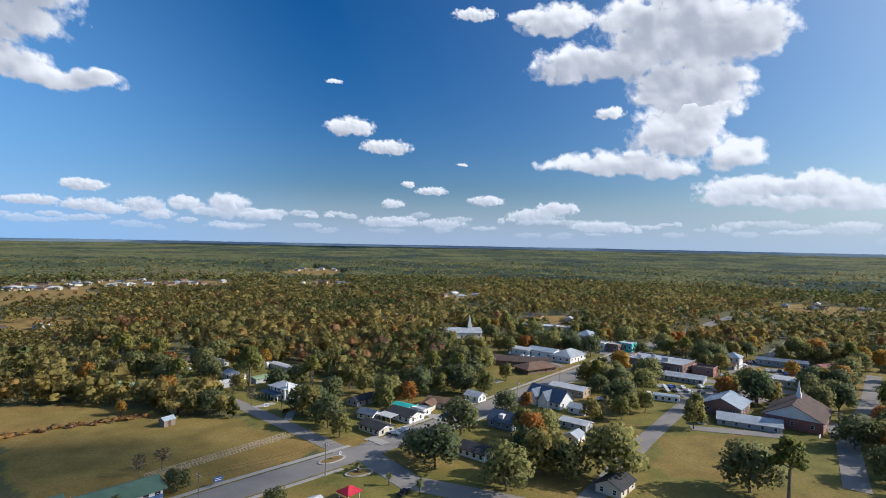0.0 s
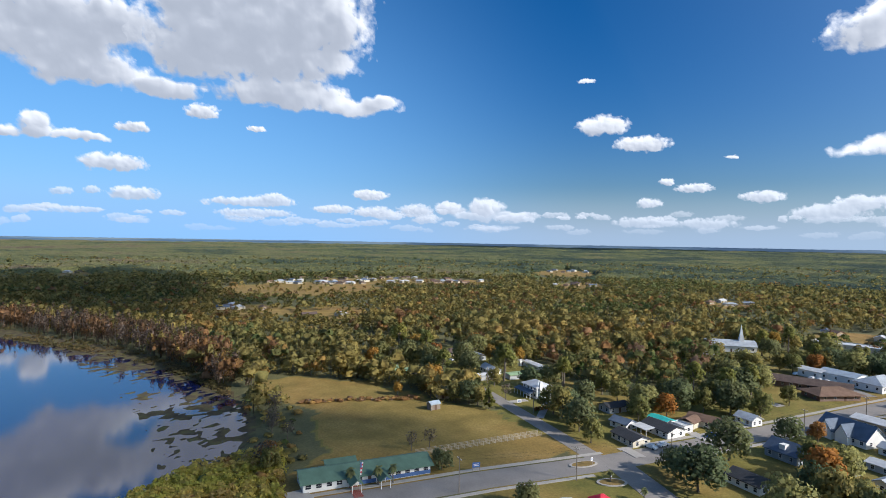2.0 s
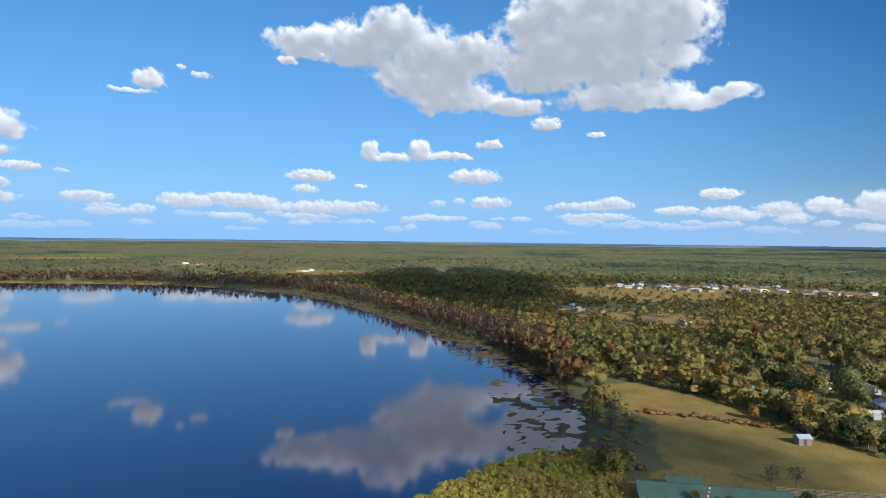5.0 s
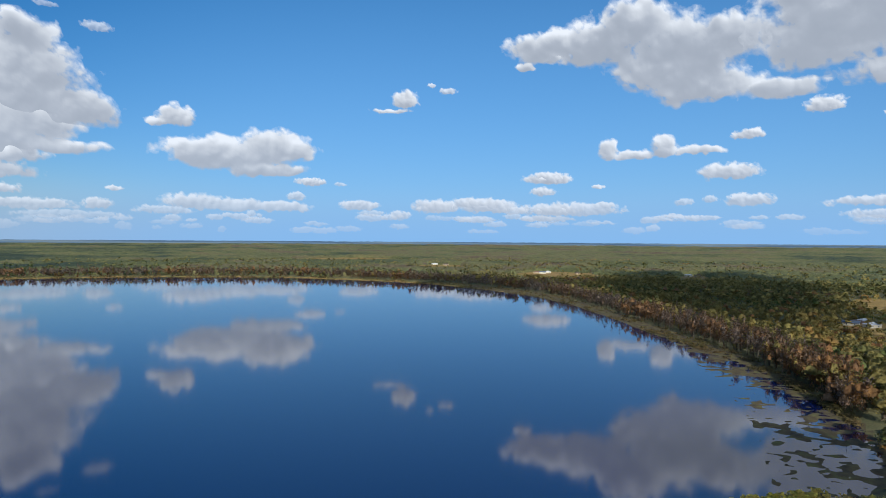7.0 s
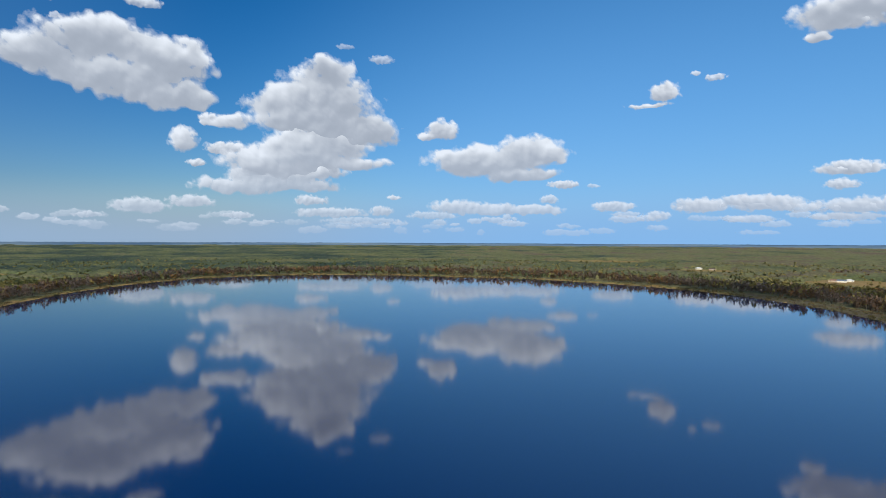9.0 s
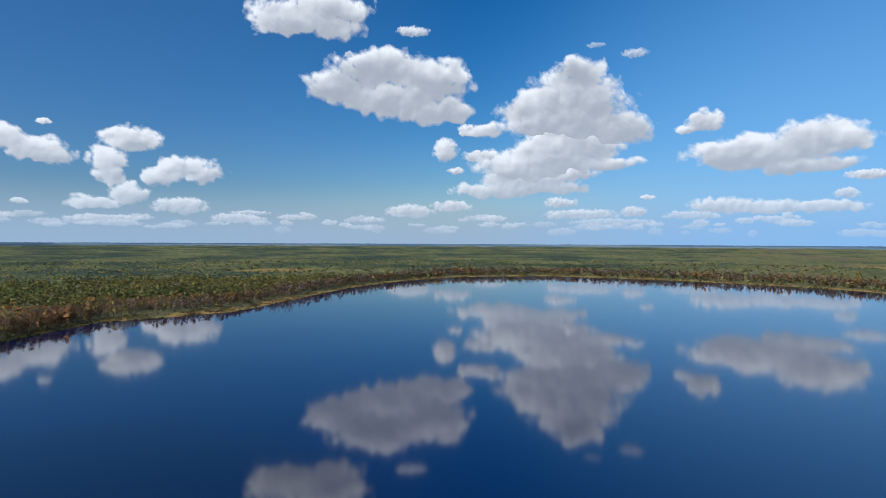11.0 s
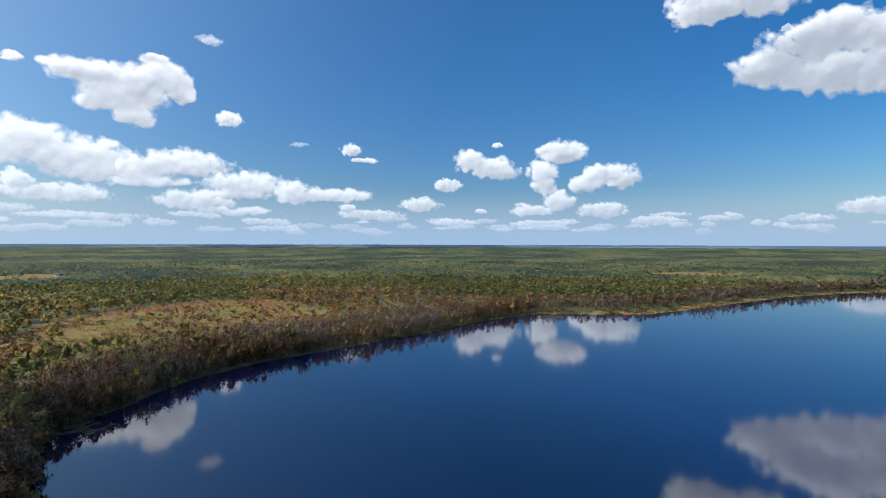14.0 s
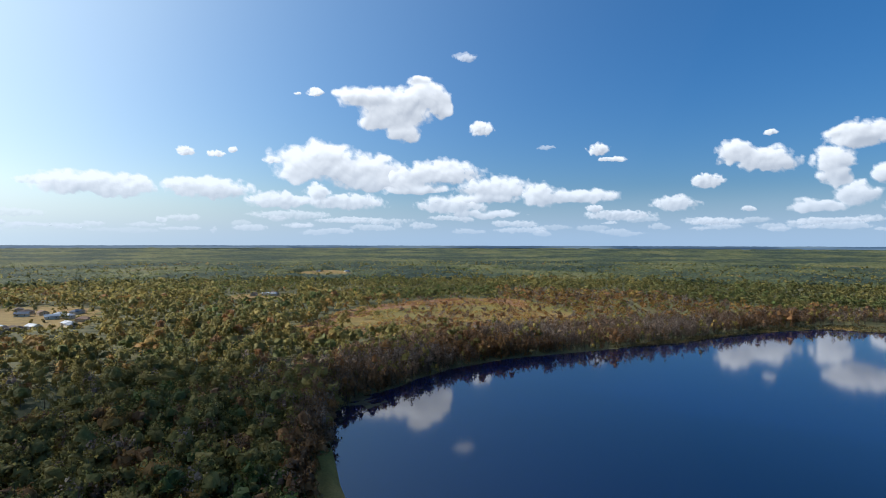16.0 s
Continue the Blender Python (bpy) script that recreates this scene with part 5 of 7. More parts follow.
def vehicles():
    paints = [("white", (0.75, 0.75, 0.74)), ("silver", (0.45, 0.46, 0.47)), ("black", (0.02, 0.02, 0.022)), ("blue", (0.05, 0.12, 0.35)), ("red", (0.35, 0.03, 0.03)), ("grey", (0.16, 0.17, 0.18))]
    made = []
    for nm, c in paints:
        made.append(car_maker(plain(nm + "_car_paint", c, 0.25, wear=0.04), "car", nm + " car parked on asphalt"))
    van = car_maker(plain("white_van_paint", (0.78, 0.78, 0.77), 0.3, wear=0.05), "van", "white panel van parked on asphalt", 5.4, 2.2, True)
    spots = [(3, 222, 48, 3), (-12.5, 204, 60, 0), (-16, 200, 150, 0), (-9, 152, 50, 2), (72, 250, 20, 0), (96, 258, 60, 6), (108, 268, 100, 0), (113, 268, 100, 1), (118, 267, 100, 0),
             (124, 266, 95, 5), (150, 283, 50, 2), (146, 279, 50, 0), (153, 287, 50, 1), (157, 291, 50, 5), (139, 268, 45, 0), (133, 262, 45, 1)]
    spots += [(184 + 3.1 * i, 316 - 0.9 * i, 70, i % 6) for i in range(9)] + [(190 + 3.1 * i, 309 - 0.9 * i, 70, (i + 3) % 6) for i in range(8)]
    spots += [(178 + 2.6 * i, 330 + 2.8 * i, 140, (i * 2) % 6) for i in range(5)] + [(50 + 3 * i, 344 - 2.4 * i, 60, 0) for i in range(4)] + [(-160, 312, 40, 1), (-122, 296, 20, 0), (-131, 291, 90, 0), (120, 300, 145, 6), (126, 296, 145, 0)]
    spots += [(93, 378, 50, 1), (98, 384, 50, 4), (140, 383, 50, 0), (60, 318, 50, 0), (205, 470 - 8, 50, 2)]
    spots += [(148 + 2.7 * i, 296 + 3.1 * i, 50, (1, 0, 2, 5)[i % 4]) for i in range(4)] + [(104 + 2.8 * i, 276 - 0.4 * i, 100, (0, 1, 0, 3, 5)[i % 5]) for i in range(6)] + [(128, 276, 100, 0), (132, 275, 100, 1), (44, 352, 60, 0), (72, 368, 50, 1)]
    for px, py, turn, k in spots:
        copy_thing((made + [van])[k], pose(px, py, max(float(land(px, py)), 0.6) + 0.20, 0, 0, turn))
    for ob in made + [van]:
        for child in list(ob.children_recursive):
            bpy.data.objects.remove(child)
        bpy.data.objects.remove(ob)


vehicles()


def poles():
    def pole(px, py, turn, high=10.0):
        ob = root("utility_pole", "weathered wooden utility pole with crossarm", "utility pole", px, py, turn, "poles along the roads")
        bm = bmesh.new()
        bmesh.ops.create_cone(bm, cap_ends=True, segments=8, radius1=0.17, radius2=0.11, depth=high + 0.5, matrix=Matrix.Translation((0, 0, high / 2 - 0.25)))
        part("pole", bm, M_WOOD, ob)
        bm = bmesh.new()
        box(bm, -1.2, 1.2, -0.06, 0.06, high - 0.8, high - 0.65)
        part("crossarm", bm, M_WOOD, ob)
        for ex in (-1.1, -0.4, 0.4, 1.1):
            bm = bmesh.new()
            box(bm, ex - 0.05, ex + 0.05, -0.05, 0.05, high - 0.65, high - 0.45)
            part("insulator", bm, M_TRIM, ob)
    main = [(-60, 140), (-33, 163), (-9, 190), (10, 213), (33, 240), (58, 272), (84, 305), (112, 340)]
    for px, py in main:
        pole(px, py, 140)
    for px, py in ((104, 232), (130, 262), (165, 300), (196, 335), (-62, 219), (-92, 246), (146, 205), (180, 247)):
        pole(px, py, 140)
    # wires between the poles of the main road
    for k, ex in enumerate((-1.1, 1.1)):
        cu = bpy.data.curves.new("power_line", "CURVE")
        cu.dimensions, cu.bevel_depth, cu.bevel_resolution = "3D", 0.02, 0
        sp = cu.splines.new("POLY")
        pts = []
        dx, dy = math.cos(radians(140)) * ex, math.sin(radians(140)) * ex
        for (ax, ay), (bx, by) in zip(main[:-1], main[1:]):
            for i in range(8):
                t = i / 8
                pts.append((ax + (bx - ax) * t + dx, ay + (by - ay) * t + dy, 1.5 + 9.55 - 2.4 * t * (1 - t)))
        sp.points.add(len(pts) - 1)
        for p, q in zip(sp.points, pts):
            p.co = (*q, 1)
        cu.materials.append(M_TYRE)
        tagged(new("power_line", cu), "thin black overhead power line", "power line")
    # flag pole by the hall
    ob = root("flagpole", "white flagpole with striped flag hanging limp", "flagpole", -84.5, 128.5, 50)
    bm = bmesh.new()
    bmesh.ops.create_cone(bm, cap_ends=True, segments=8, radius1=0.08, radius2=0.05, depth=9, matrix=Matrix.Translation((0, 0, 4.4)))
    part("pole", bm, M_METAL, ob)
    for i in range(7):
        bm = bmesh.new()
        z0, z1 = 7.9 - i * 0.5, 7.9 - (i + 1) * 0.5
        box(bm, 0.07 + 0.03 * (i % 2), 0.85 - 0.08 * i + 0.03 * (i % 2), -0.03 + 0.05 * math.sin(i), 0.0 + 0.05 * math.sin(i), z1, z0)
        part("flag_stripe", bm, M_RRED if i % 2 else M_TRIM, ob)
    bm = bmesh.new()
    box(bm, 0.06, 0.42, -0.08, 0.07, 6.4, 7.9)
    part("flag_canton", bm, M_BLUEW, ob)
    # signs
    for px, py, turn, m, lab, w, h, z in ((-61, 155, 40, M_BLUEW, "blue roadside sign board on two posts", 2.4, 1.5, 1.4), (-71, 229, 30, M_TRIM, "white sign board on the lawn", 1.8, 1.4, 0.6), (-31, 176, 50, M_TRIM, "white road sign on a post", 0.8, 1.0, 1.6), (-24, 167, 50, M_TRIM, "white sign post on the traffic island", 0.7, 1.2, 1.2), (138, 203, 40, M_TRIM, "white church sign on posts", 2.0, 1.2, 0.8)):
        ob = root("sign", lab, "sign", px, py, turn)
        bm = bmesh.new()
        box(bm, -w / 2, w / 2, -0.05, 0.05, z, z + h)
        part("board", bm, m, ob)
        for ex in (-w / 2 + 0.12, w / 2 - 0.12):
            bm = bmesh.new()
            box(bm, ex - 0.05, ex + 0.05, 0.055, 0.15, -0.3, z + h)
            part("post", bm, M_WOOD, ob)
        bm = bmesh.new()
        for i in range(2):
            box(bm, -w * 0.35, w * 0.35, -0.07, -0.052, z + h * (0.3 + 0.3 * i), z + h * (0.42 + 0.3 * i))
        part("writing_bars", bm, M_TRIM if m is M_BLUEW else M_BLUEW, ob)


poles()


M_FENCE = plain("fence_wood", (0.36, 0.31, 0.23), 0.85, wear=0.2)


def fence():
    ob = root("rail_fence", "weathered three-rail wooden fence across the field", "fence", -82, 158)
    ax, ay, bx, by = 0, 0, 30, 37
    n = 20
    bm = bmesh.new()
    box(bm, -0.07, 0.07, -0.07, 0.07, -0.3, 1.35)
    me = bpy.data.meshes.new("post")
    bm.to_mesh(me)
    bm.free()
    me.materials.append(M_FENCE)
    L = math.hypot(bx, by) / n
    bm = bmesh.new()
    box(bm, 0, L, -0.025, 0.025, -0.065, 0.065)
    rail = bpy.data.meshes.new("rail")
    bm.to_mesh(rail)
    bm.free()
    rail.materials.append(M_FENCE)
    turn = math.degrees(math.atan2(by, bx))
    for side in (0, 1):
        for i in range(n + 1):
            px, py = bx * i / n - side * 2.6 * math.sin(radians(turn)), by * i / n + side * 2.6 * math.cos(radians(turn))
            p = new("post", me)
            p.parent, p.matrix_basis = ob, pose(px, py, 0, 0, 0, turn)
            if i < n:
                for z in (0.35, 0.75, 1.15):
                    r = new("rail", rail)
                    r.parent, r.matrix_basis = ob, pose(px, py, z, 0, 0, turn)


fence()


def pool():
    ob = root("swimming_pool", "small turquoise swimming pool with pale deck", "pool", 36, 204.5, 50)
    bm = bmesh.new()
    box(bm, -6, 6, -4.2, 4.2, -0.3, 0.06)
    part("deck", bm, M_WALK, ob)
    bm = bmesh.new()
    box(bm, -4.2, 4.2, -2.5, 2.5, -0.2, 0.07)
    part("pool_surface", bm, M_POOL, ob, "still turquoise pool water")
    bm = bmesh.new()
    for q in ((-4.4, 4.4, -2.7, -2.5), (-4.4, 4.4, 2.5, 2.7), (-4.4, -4.2, -2.5, 2.5), (4.2, 4.4, -2.5, 2.5)):
        box(bm, *q, 0.06, 0.14)
    part("rim", bm, M_TRIM, ob)


pool()


def islands():
    for px, py, turn, l, w in ((-33.5, 175.5, 46, 5.0, 2.2), (-23.5, 166.0, 30, 4.5, 2.6)):
        ob = root("traffic_island", "small kerbed traffic island with dry grass", "traffic island", px, py, turn)
        bm = bmesh.new()
        bmesh.ops.create_cone(bm, cap_ends=True, segments=20, radius1=1.0, radius2=1.0, depth=0.6, matrix=Matrix.Diagonal((l, w, 1, 1)))
        part("kerb", bm, M_WALK, ob)
        bm = bmesh.new()
        bmesh.ops.create_cone(bm, cap_ends=True, segments=20, radius1=0.9, radius2=0.82, depth=0.62, matrix=Matrix.Diagonal((l, w, 1, 1)))
        part("turf", bm, M_TURF, ob, "dry brown turf")


M_TURF = plain("dry_turf", (0.24, 0.16, 0.05), 0.95, wear=0.25, scale=2.5)
islands()


def far_homes():
    """Roofs that show between the trees far off."""
    r = np.random.default_rng(21)
    kinds = [(M_CREAM, M_RWHITE), (M_CREAM, M_RGREY), (M_TAN, M_RBROWN), (M_TAN, M_RUMBER), (M_CREAM, M_RSLATE)]
    for az, rr, w, d, n in ((32, 955, 150, 80, 44), (39, 880, 60, 40, 6), (23.5, 960, 50, 50, 9), (13, 1370, 60, 60, 7), (11.5, 950, 40, 35, 6), (71, 1225, 50, 30, 4), (-34, 800, 60, 50, 7), (216.8, 785, 40, 14, 4), (235, 625, 48, 85, 17), (210, 1390, 50, 20, 3), (43.5, 580, 36, 22, 5), (36.5, 520, 20, 20, 2), (58.5, 1235, 25, 20, 2), (83, 1545, 50, 20, 3), (-1.8, 740, 22, 30, 4), (-10.7, 525, 22, 20, 3)):
        u, v = way(az), way(az + 90)
        cx, cy = spot(az, rr)
        for i in range(n):
            a, b = r.uniform(-w, w), r.uniform(-d, d)
            px, py = cx + u.x * b + v.x * a, cy + u.y * b + v.y * a
            wall, top = kinds[int(r.integers(0, 5))]
            k = 0.78 + rr / 6000
            building("far_house", "distant house with pale roof among trees", px, py, r.uniform(12, 20) * k, r.uniform(8, 11) * k, 3.6 * k, r.uniform(0, 180), ("gable", "hip")[int(r.integers(0, 2))], 2.2 * k, wall, top, 2, 1, door=False)


far_homes()


# ======================= single trees =======================
TR = np.random.default_rng(77)


def limb(bm, a, b, r0, r1, seg=6):
    d = (b - a)
    q = d.to_track_quat("Z", "Y").to_matrix().to_4x4()
    bmesh.ops.create_cone(bm, cap_ends=True, segments=seg, radius1=r0, radius2=r1, depth=d.length, matrix=Matrix.Translation((a + b) / 2) @ q)


def tree_maker(name, label, high, wide, clear, lobes, leaves, leaf, material, droop=0.3, narrow=0.0):
    """One tree: a tapered trunk with limbs that reach into the lobes of its crown, and leaf clumps about each lobe."""
    ob = new(name)
    tagged(ob, label, "tree")
    bm = bmesh.new()
    fork = high * clear
    lean = Vector((TR.normal(0, 0.25), TR.normal(0, 0.25), 0))
    top = Vector((0, 0, fork)) + lean
    limb(bm, Vector((0, 0, -0.4)), top, 0.028 * high, 0.019 * high, 8)
    cs = []
    for i in range(lobes):
        a = i * 2.4 + TR.uniform(-0.4, 0.4)
        f = (i + 0.5) / lobes
        z = fork + (high - fork) * (0.12 + 0.74 * f)
        rad = wide / 2 * (0.70 * math.sqrt(max(0.05, 1 - (f * 0.9) ** 2)) if narrow == 0 else narrow * (1.05 - f)) * TR.uniform(0.7, 1.1)
        c = Vector((math.cos(a) * rad, math.sin(a) * rad, z))
        cs.append(np.array(c))
        limb(bm, top + Vector((0, 0, (z - fork) * 0.25)) if i else top, c, 0.010 * high, 0.004 * high, 5)
    part("trunk", bm, M_BARK, ob)
    cs = np.array(cs)
    pick = TR.integers(0, lobes, leaves)
    lob = wide * (0.21 if narrow == 0 else 0.14)
    d = TR.normal(size=(leaves, 3))
    d /= np.linalg.norm(d, axis=1, keepdims=True)
    cen = cs[pick] + d * (TR.uniform(0.25, 1.18, (leaves, 1)) ** 0.6) * np.array((lob, lob, lob * 0.78))
    nrm = d + 0.5 * TR.normal(size=d.shape)
    nrm /= np.linalg.norm(nrm, axis=1, keepdims=True)
    v = leaf_cards(cen, nrm, leaf * TR.uniform(0.6, 1.4, leaves))
    me = mesh_np("crown", v, np.arange(len(v)).reshape(-1, 4), (material,), None, False)
    mid = np.array((0, 0, fork + (high - fork) * 0.35))
    soft_normals(me, v, 0.55 * np.repeat(cs[pick], 4, 0) + 0.45 * mid, 0.15)
    cr = new("crown", me)
    cr.parent = ob
    return ob


def palm_maker():
    ob = new("palm")
    tagged(ob, "cabbage palm with a round head of fronds", "palm tree")
    bm = bmesh.new()
    limb(bm, Vector((0, 0, -0.3)), Vector((0.2, 0.1, 5.4)), 0.24, 0.17, 8)
    part("trunk", bm, M_BARK, ob)
    bm = bmesh.new()
    for i in range(34):
        a, up = i * 2.399, TR.uniform(-0.7, 1.2)
        d = Vector((math.cos(a), math.sin(a), 0))
        sidev = Vector((-math.sin(a), math.cos(a), 0)) * 0.28
        p = Vector((0.2, 0.1, 5.4))
        prev = [p - sidev * 0.3, p + sidev * 0.3]
        for k in range(1, 4):
            t = k / 3
            q = p + d * (1.7 * t) + Vector((0, 0, up * 1.3 * t - 1.2 * t * t))
            w = sidev * (1.1 if k < 3 else 0.2)
            cur = [q - w, q + w]
            bm.faces.new([bm.verts.new(z) for z in (prev[0], prev[1], cur[1], cur[0])])
            prev = cur
    part("crown", bm, M_LEAF_OAK, ob)
    return ob


M_LEAF_OAK = foliage("oak_leaves", [(0.0, (0.153, 0.192, 0.094)), (0.5, (0.234, 0.244, 0.109)), (1.0, (0.348, 0.332, 0.123))], True)
M_LEAF_FALL = foliage("autumn_leaves", [(0.0, (0.42, 0.165, 0.050)), (0.4, (0.50, 0.255, 0.058)), (0.7, (0.48, 0.325, 0.065)), (1.0, (0.36, 0.150, 0.075))], True)
M_LEAF_OLIVE = foliage("olive_leaves", [(0.0, (0.239, 0.245, 0.083)), (0.5, (0.322, 0.295, 0.098)), (1.0, (0.386, 0.315, 0.103))], True)
M_LEAF_PINE = foliage("pine_needles", [(0.0, (0.222, 0.236, 0.064)), (1.0, (0.342, 0.322, 0.079))], True)
M_LEAF_BARE = foliage("bare_twigs", [(0.0, (0.20, 0.165, 0.13)), (1.0, (0.27, 0.215, 0.16))], True)


def single_trees():
    HOUSES = list(BUILT)
    stock = {
        "oak": [tree_maker("oak_tree", "broad dark green live oak tree", 12, 14, 0.22, 19, 1250, 0.80, M_LEAF_OAK) for _ in range(3)],
        "fall": [tree_maker("autumn_tree", "rust and orange autumn tree", 12, 10, 0.25, 15, 850, 0.72, M_LEAF_FALL) for _ in range(2)],
        "olive": [tree_maker("yellowing_tree", "olive and yellowing broadleaf tree", 11, 9.5, 0.22, 15, 850, 0.72, M_LEAF_OLIVE) for _ in range(3)],
        "pine": [tree_maker("pine_tree", "tall slender green pine", 17, 8, 0.5, 13, 640, 0.75, M_LEAF_PINE) for _ in range(2)],
        "cone": [tree_maker("cedar_tree", "narrow dark green cedar", 9, 6, 0.08, 14, 360, 0.9, M_LEAF_PINE, narrow=0.75)],
        "bare": [tree_maker("bare_tree", "nearly bare grey tree with thin twigs", 11, 8, 0.3, 16, 190, 0.55, M_LEAF_BARE) for _ in range(2)],
        "bush": [tree_maker("bush", "small rounded olive-green garden bush", 2.6, 3.6, 0.1, 7, 160, 0.6, M_LEAF_OLIVE)],
        "hedge": [tree_maker("hedge_bush", "rust-red hedge bush beside the lawn", 2.0, 2.6, 0.1, 6, 120, 0.5, M_LEAF_FALL)],
        "palm": [palm_maker()],
    }
    base = {"oak": 12, "fall": 12, "olive": 11, "pine": 17, "cone": 9, "bare": 11, "bush": 2.6, "hedge": 2.0, "palm": 6.5}

    def plant(kind, x, y, high=None):
        k = (high or base[kind] * TR.uniform(0.8, 1.15)) / base[kind]
        src = stock[kind][int(TR.integers(0, len(stock[kind])))]
        wide = TR.uniform(0.9, 1.1)
        m = Matrix.Translation((x, y, max(float(land(x, y)), 0.1) - 0.05)) @ Matrix.Rotation(TR.uniform(0, 6.28), 4, "Z") @ Matrix.Diagonal((k * wide, k * wide, k, 1))
        copy_thing(src, m)
        BUILT.append((x, y, 1.6 * k))

    placed = (("fall", -112, 229, 13), ("olive", -96, 217, 9), ("oak", -90, 219, 10), ("fall", -123, 216, 6), ("cone", -80, 216, 9), ("olive", -86, 219, 9), ("oak", -41, 206, 12), ("olive", -35, 196, 9),
              ("oak", -1, 171, 13), ("oak", -8, 181, 8), ("oak", 51, 165, 16), ("olive", 30, 167, 14), ("olive", 36, 170, 11), ("oak", 27, 228, 9), ("fall", 36, 233, 8), ("oak", 79, 274, 12), ("oak", 140, 247, 15), ("bush", 93, 176, 3))
    for p in placed:
        plant(*p)
    placed = (("oak", 152, 320, 10), ("fall", 231, 345, 15), ("olive", 222, 342, 13), ("fall", 250, 332, 13), ("oak", 181, 273, 12), ("olive", 72, 222, 10), ("olive", 108, 236, 8), ("oak", 144, 194, 12), ("oak", 152, 192, 11), ("bare", -86, 161, 7),
              ("bare", -82, 166, 7), ("oak", -41, 141, 6), ("oak", 19, 156, 13), ("oak", 85, 268, 11), ("oak", 74, 262, 9), ("pine", -60, 262, 16), ("bare", -78, 232, 8), ("olive", 33, 283, 9), ("oak", 190, 268, 12), ("oak", 172, 262, 11))
    for p in placed:
        plant(*p)
    placed = (("palm", -79, 137, 6), ("palm", -82, 134, 6), ("palm", -88, 129, 6), ("palm", -24, 166, 4), ("palm", -5, 152, 5), ("palm", -14, 158, 4), ("oak", -71, 152, 6), ("olive", -114, 126, 8), ("bare", -118, 128, 9), ("fall", -120, 132, 7),
              ("bare", -135, 150, 9), ("bare", -142, 158, 8), ("bare", -128, 150, 7), ("bare", -150, 168, 10), ("oak", 88, 158, 14), ("olive", 78, 230, 9))
    for p in placed:
        plant(*p)
    for i in range(9):
        plant("hedge", -61.9 + 1.13 * i, 222.8 + 1.53 * i, 1.7)
    # gardens and street edges
    n = 0
    for _ in range(6000):
        x, y = TR.uniform(-180, 300), TR.uniform(150, 460)
        ax, ay = np.array([x]), np.array([y])
        az, rr = polar(ax, ay)
        if n >= 250 or az[0] < -46 or az[0] > 40 or (-32 < az[0] < -13 and rr[0] < 214):
            continue
        if not (inside(ax, ay, TOWN)[0] or inside(ax, ay, HOMES)[0]) or not free(ax, ay, 4.0)[0]:
            continue
        if any((x - bx) ** 2 + (y - by) ** 2 < (br + 2.0) ** 2 for bx, by, br in BUILT):
            continue
        d0 = math.hypot(x, y)
        hides = False
        for bx, by, br in HOUSES:
            along = bx * x / d0 + by * y / d0 - d0
            if -2 < along < 30 and abs(bx * y / d0 - by * x / d0) < br * 0.75:
                hides = True
        if hides and TR.uniform() > 0.02:
            continue
        if any(inside(ax, ay, lawn)[0] for lawn in OPEN_LAWNS):
            continue
        u = TR.uniform()
        plant("oak" if u < 0.32 else "olive" if u < 0.64 else "fall" if u < 0.76 else "pine" if u < 0.87 else "bare" if u < 0.92 else "bush", x, y)
        n += 1
    for group in stock.values():
        for ob in group:
            for child in list(ob.children_recursive):
                bpy.data.objects.remove(child)
            bpy.data.objects.remove(ob)


OPEN_LAWNS = [[(-92, 228), (-60, 214), (-50, 240), (-60, 256), (-84, 254)], [(-33, 208), (-16, 190), (22, 232), (24, 252), (-4, 234), (-22, 228)], [(18, 268), (30, 300), (50, 290), (32, 262)], [(84, 240), (92, 262), (112, 250), (100, 236)], [(-62, 140), (-30, 180), (20, 200), (10, 165), (-12, 140)], [(96, 178), (104, 214), (150, 210), (150, 188), (125, 172)]]
single_trees()


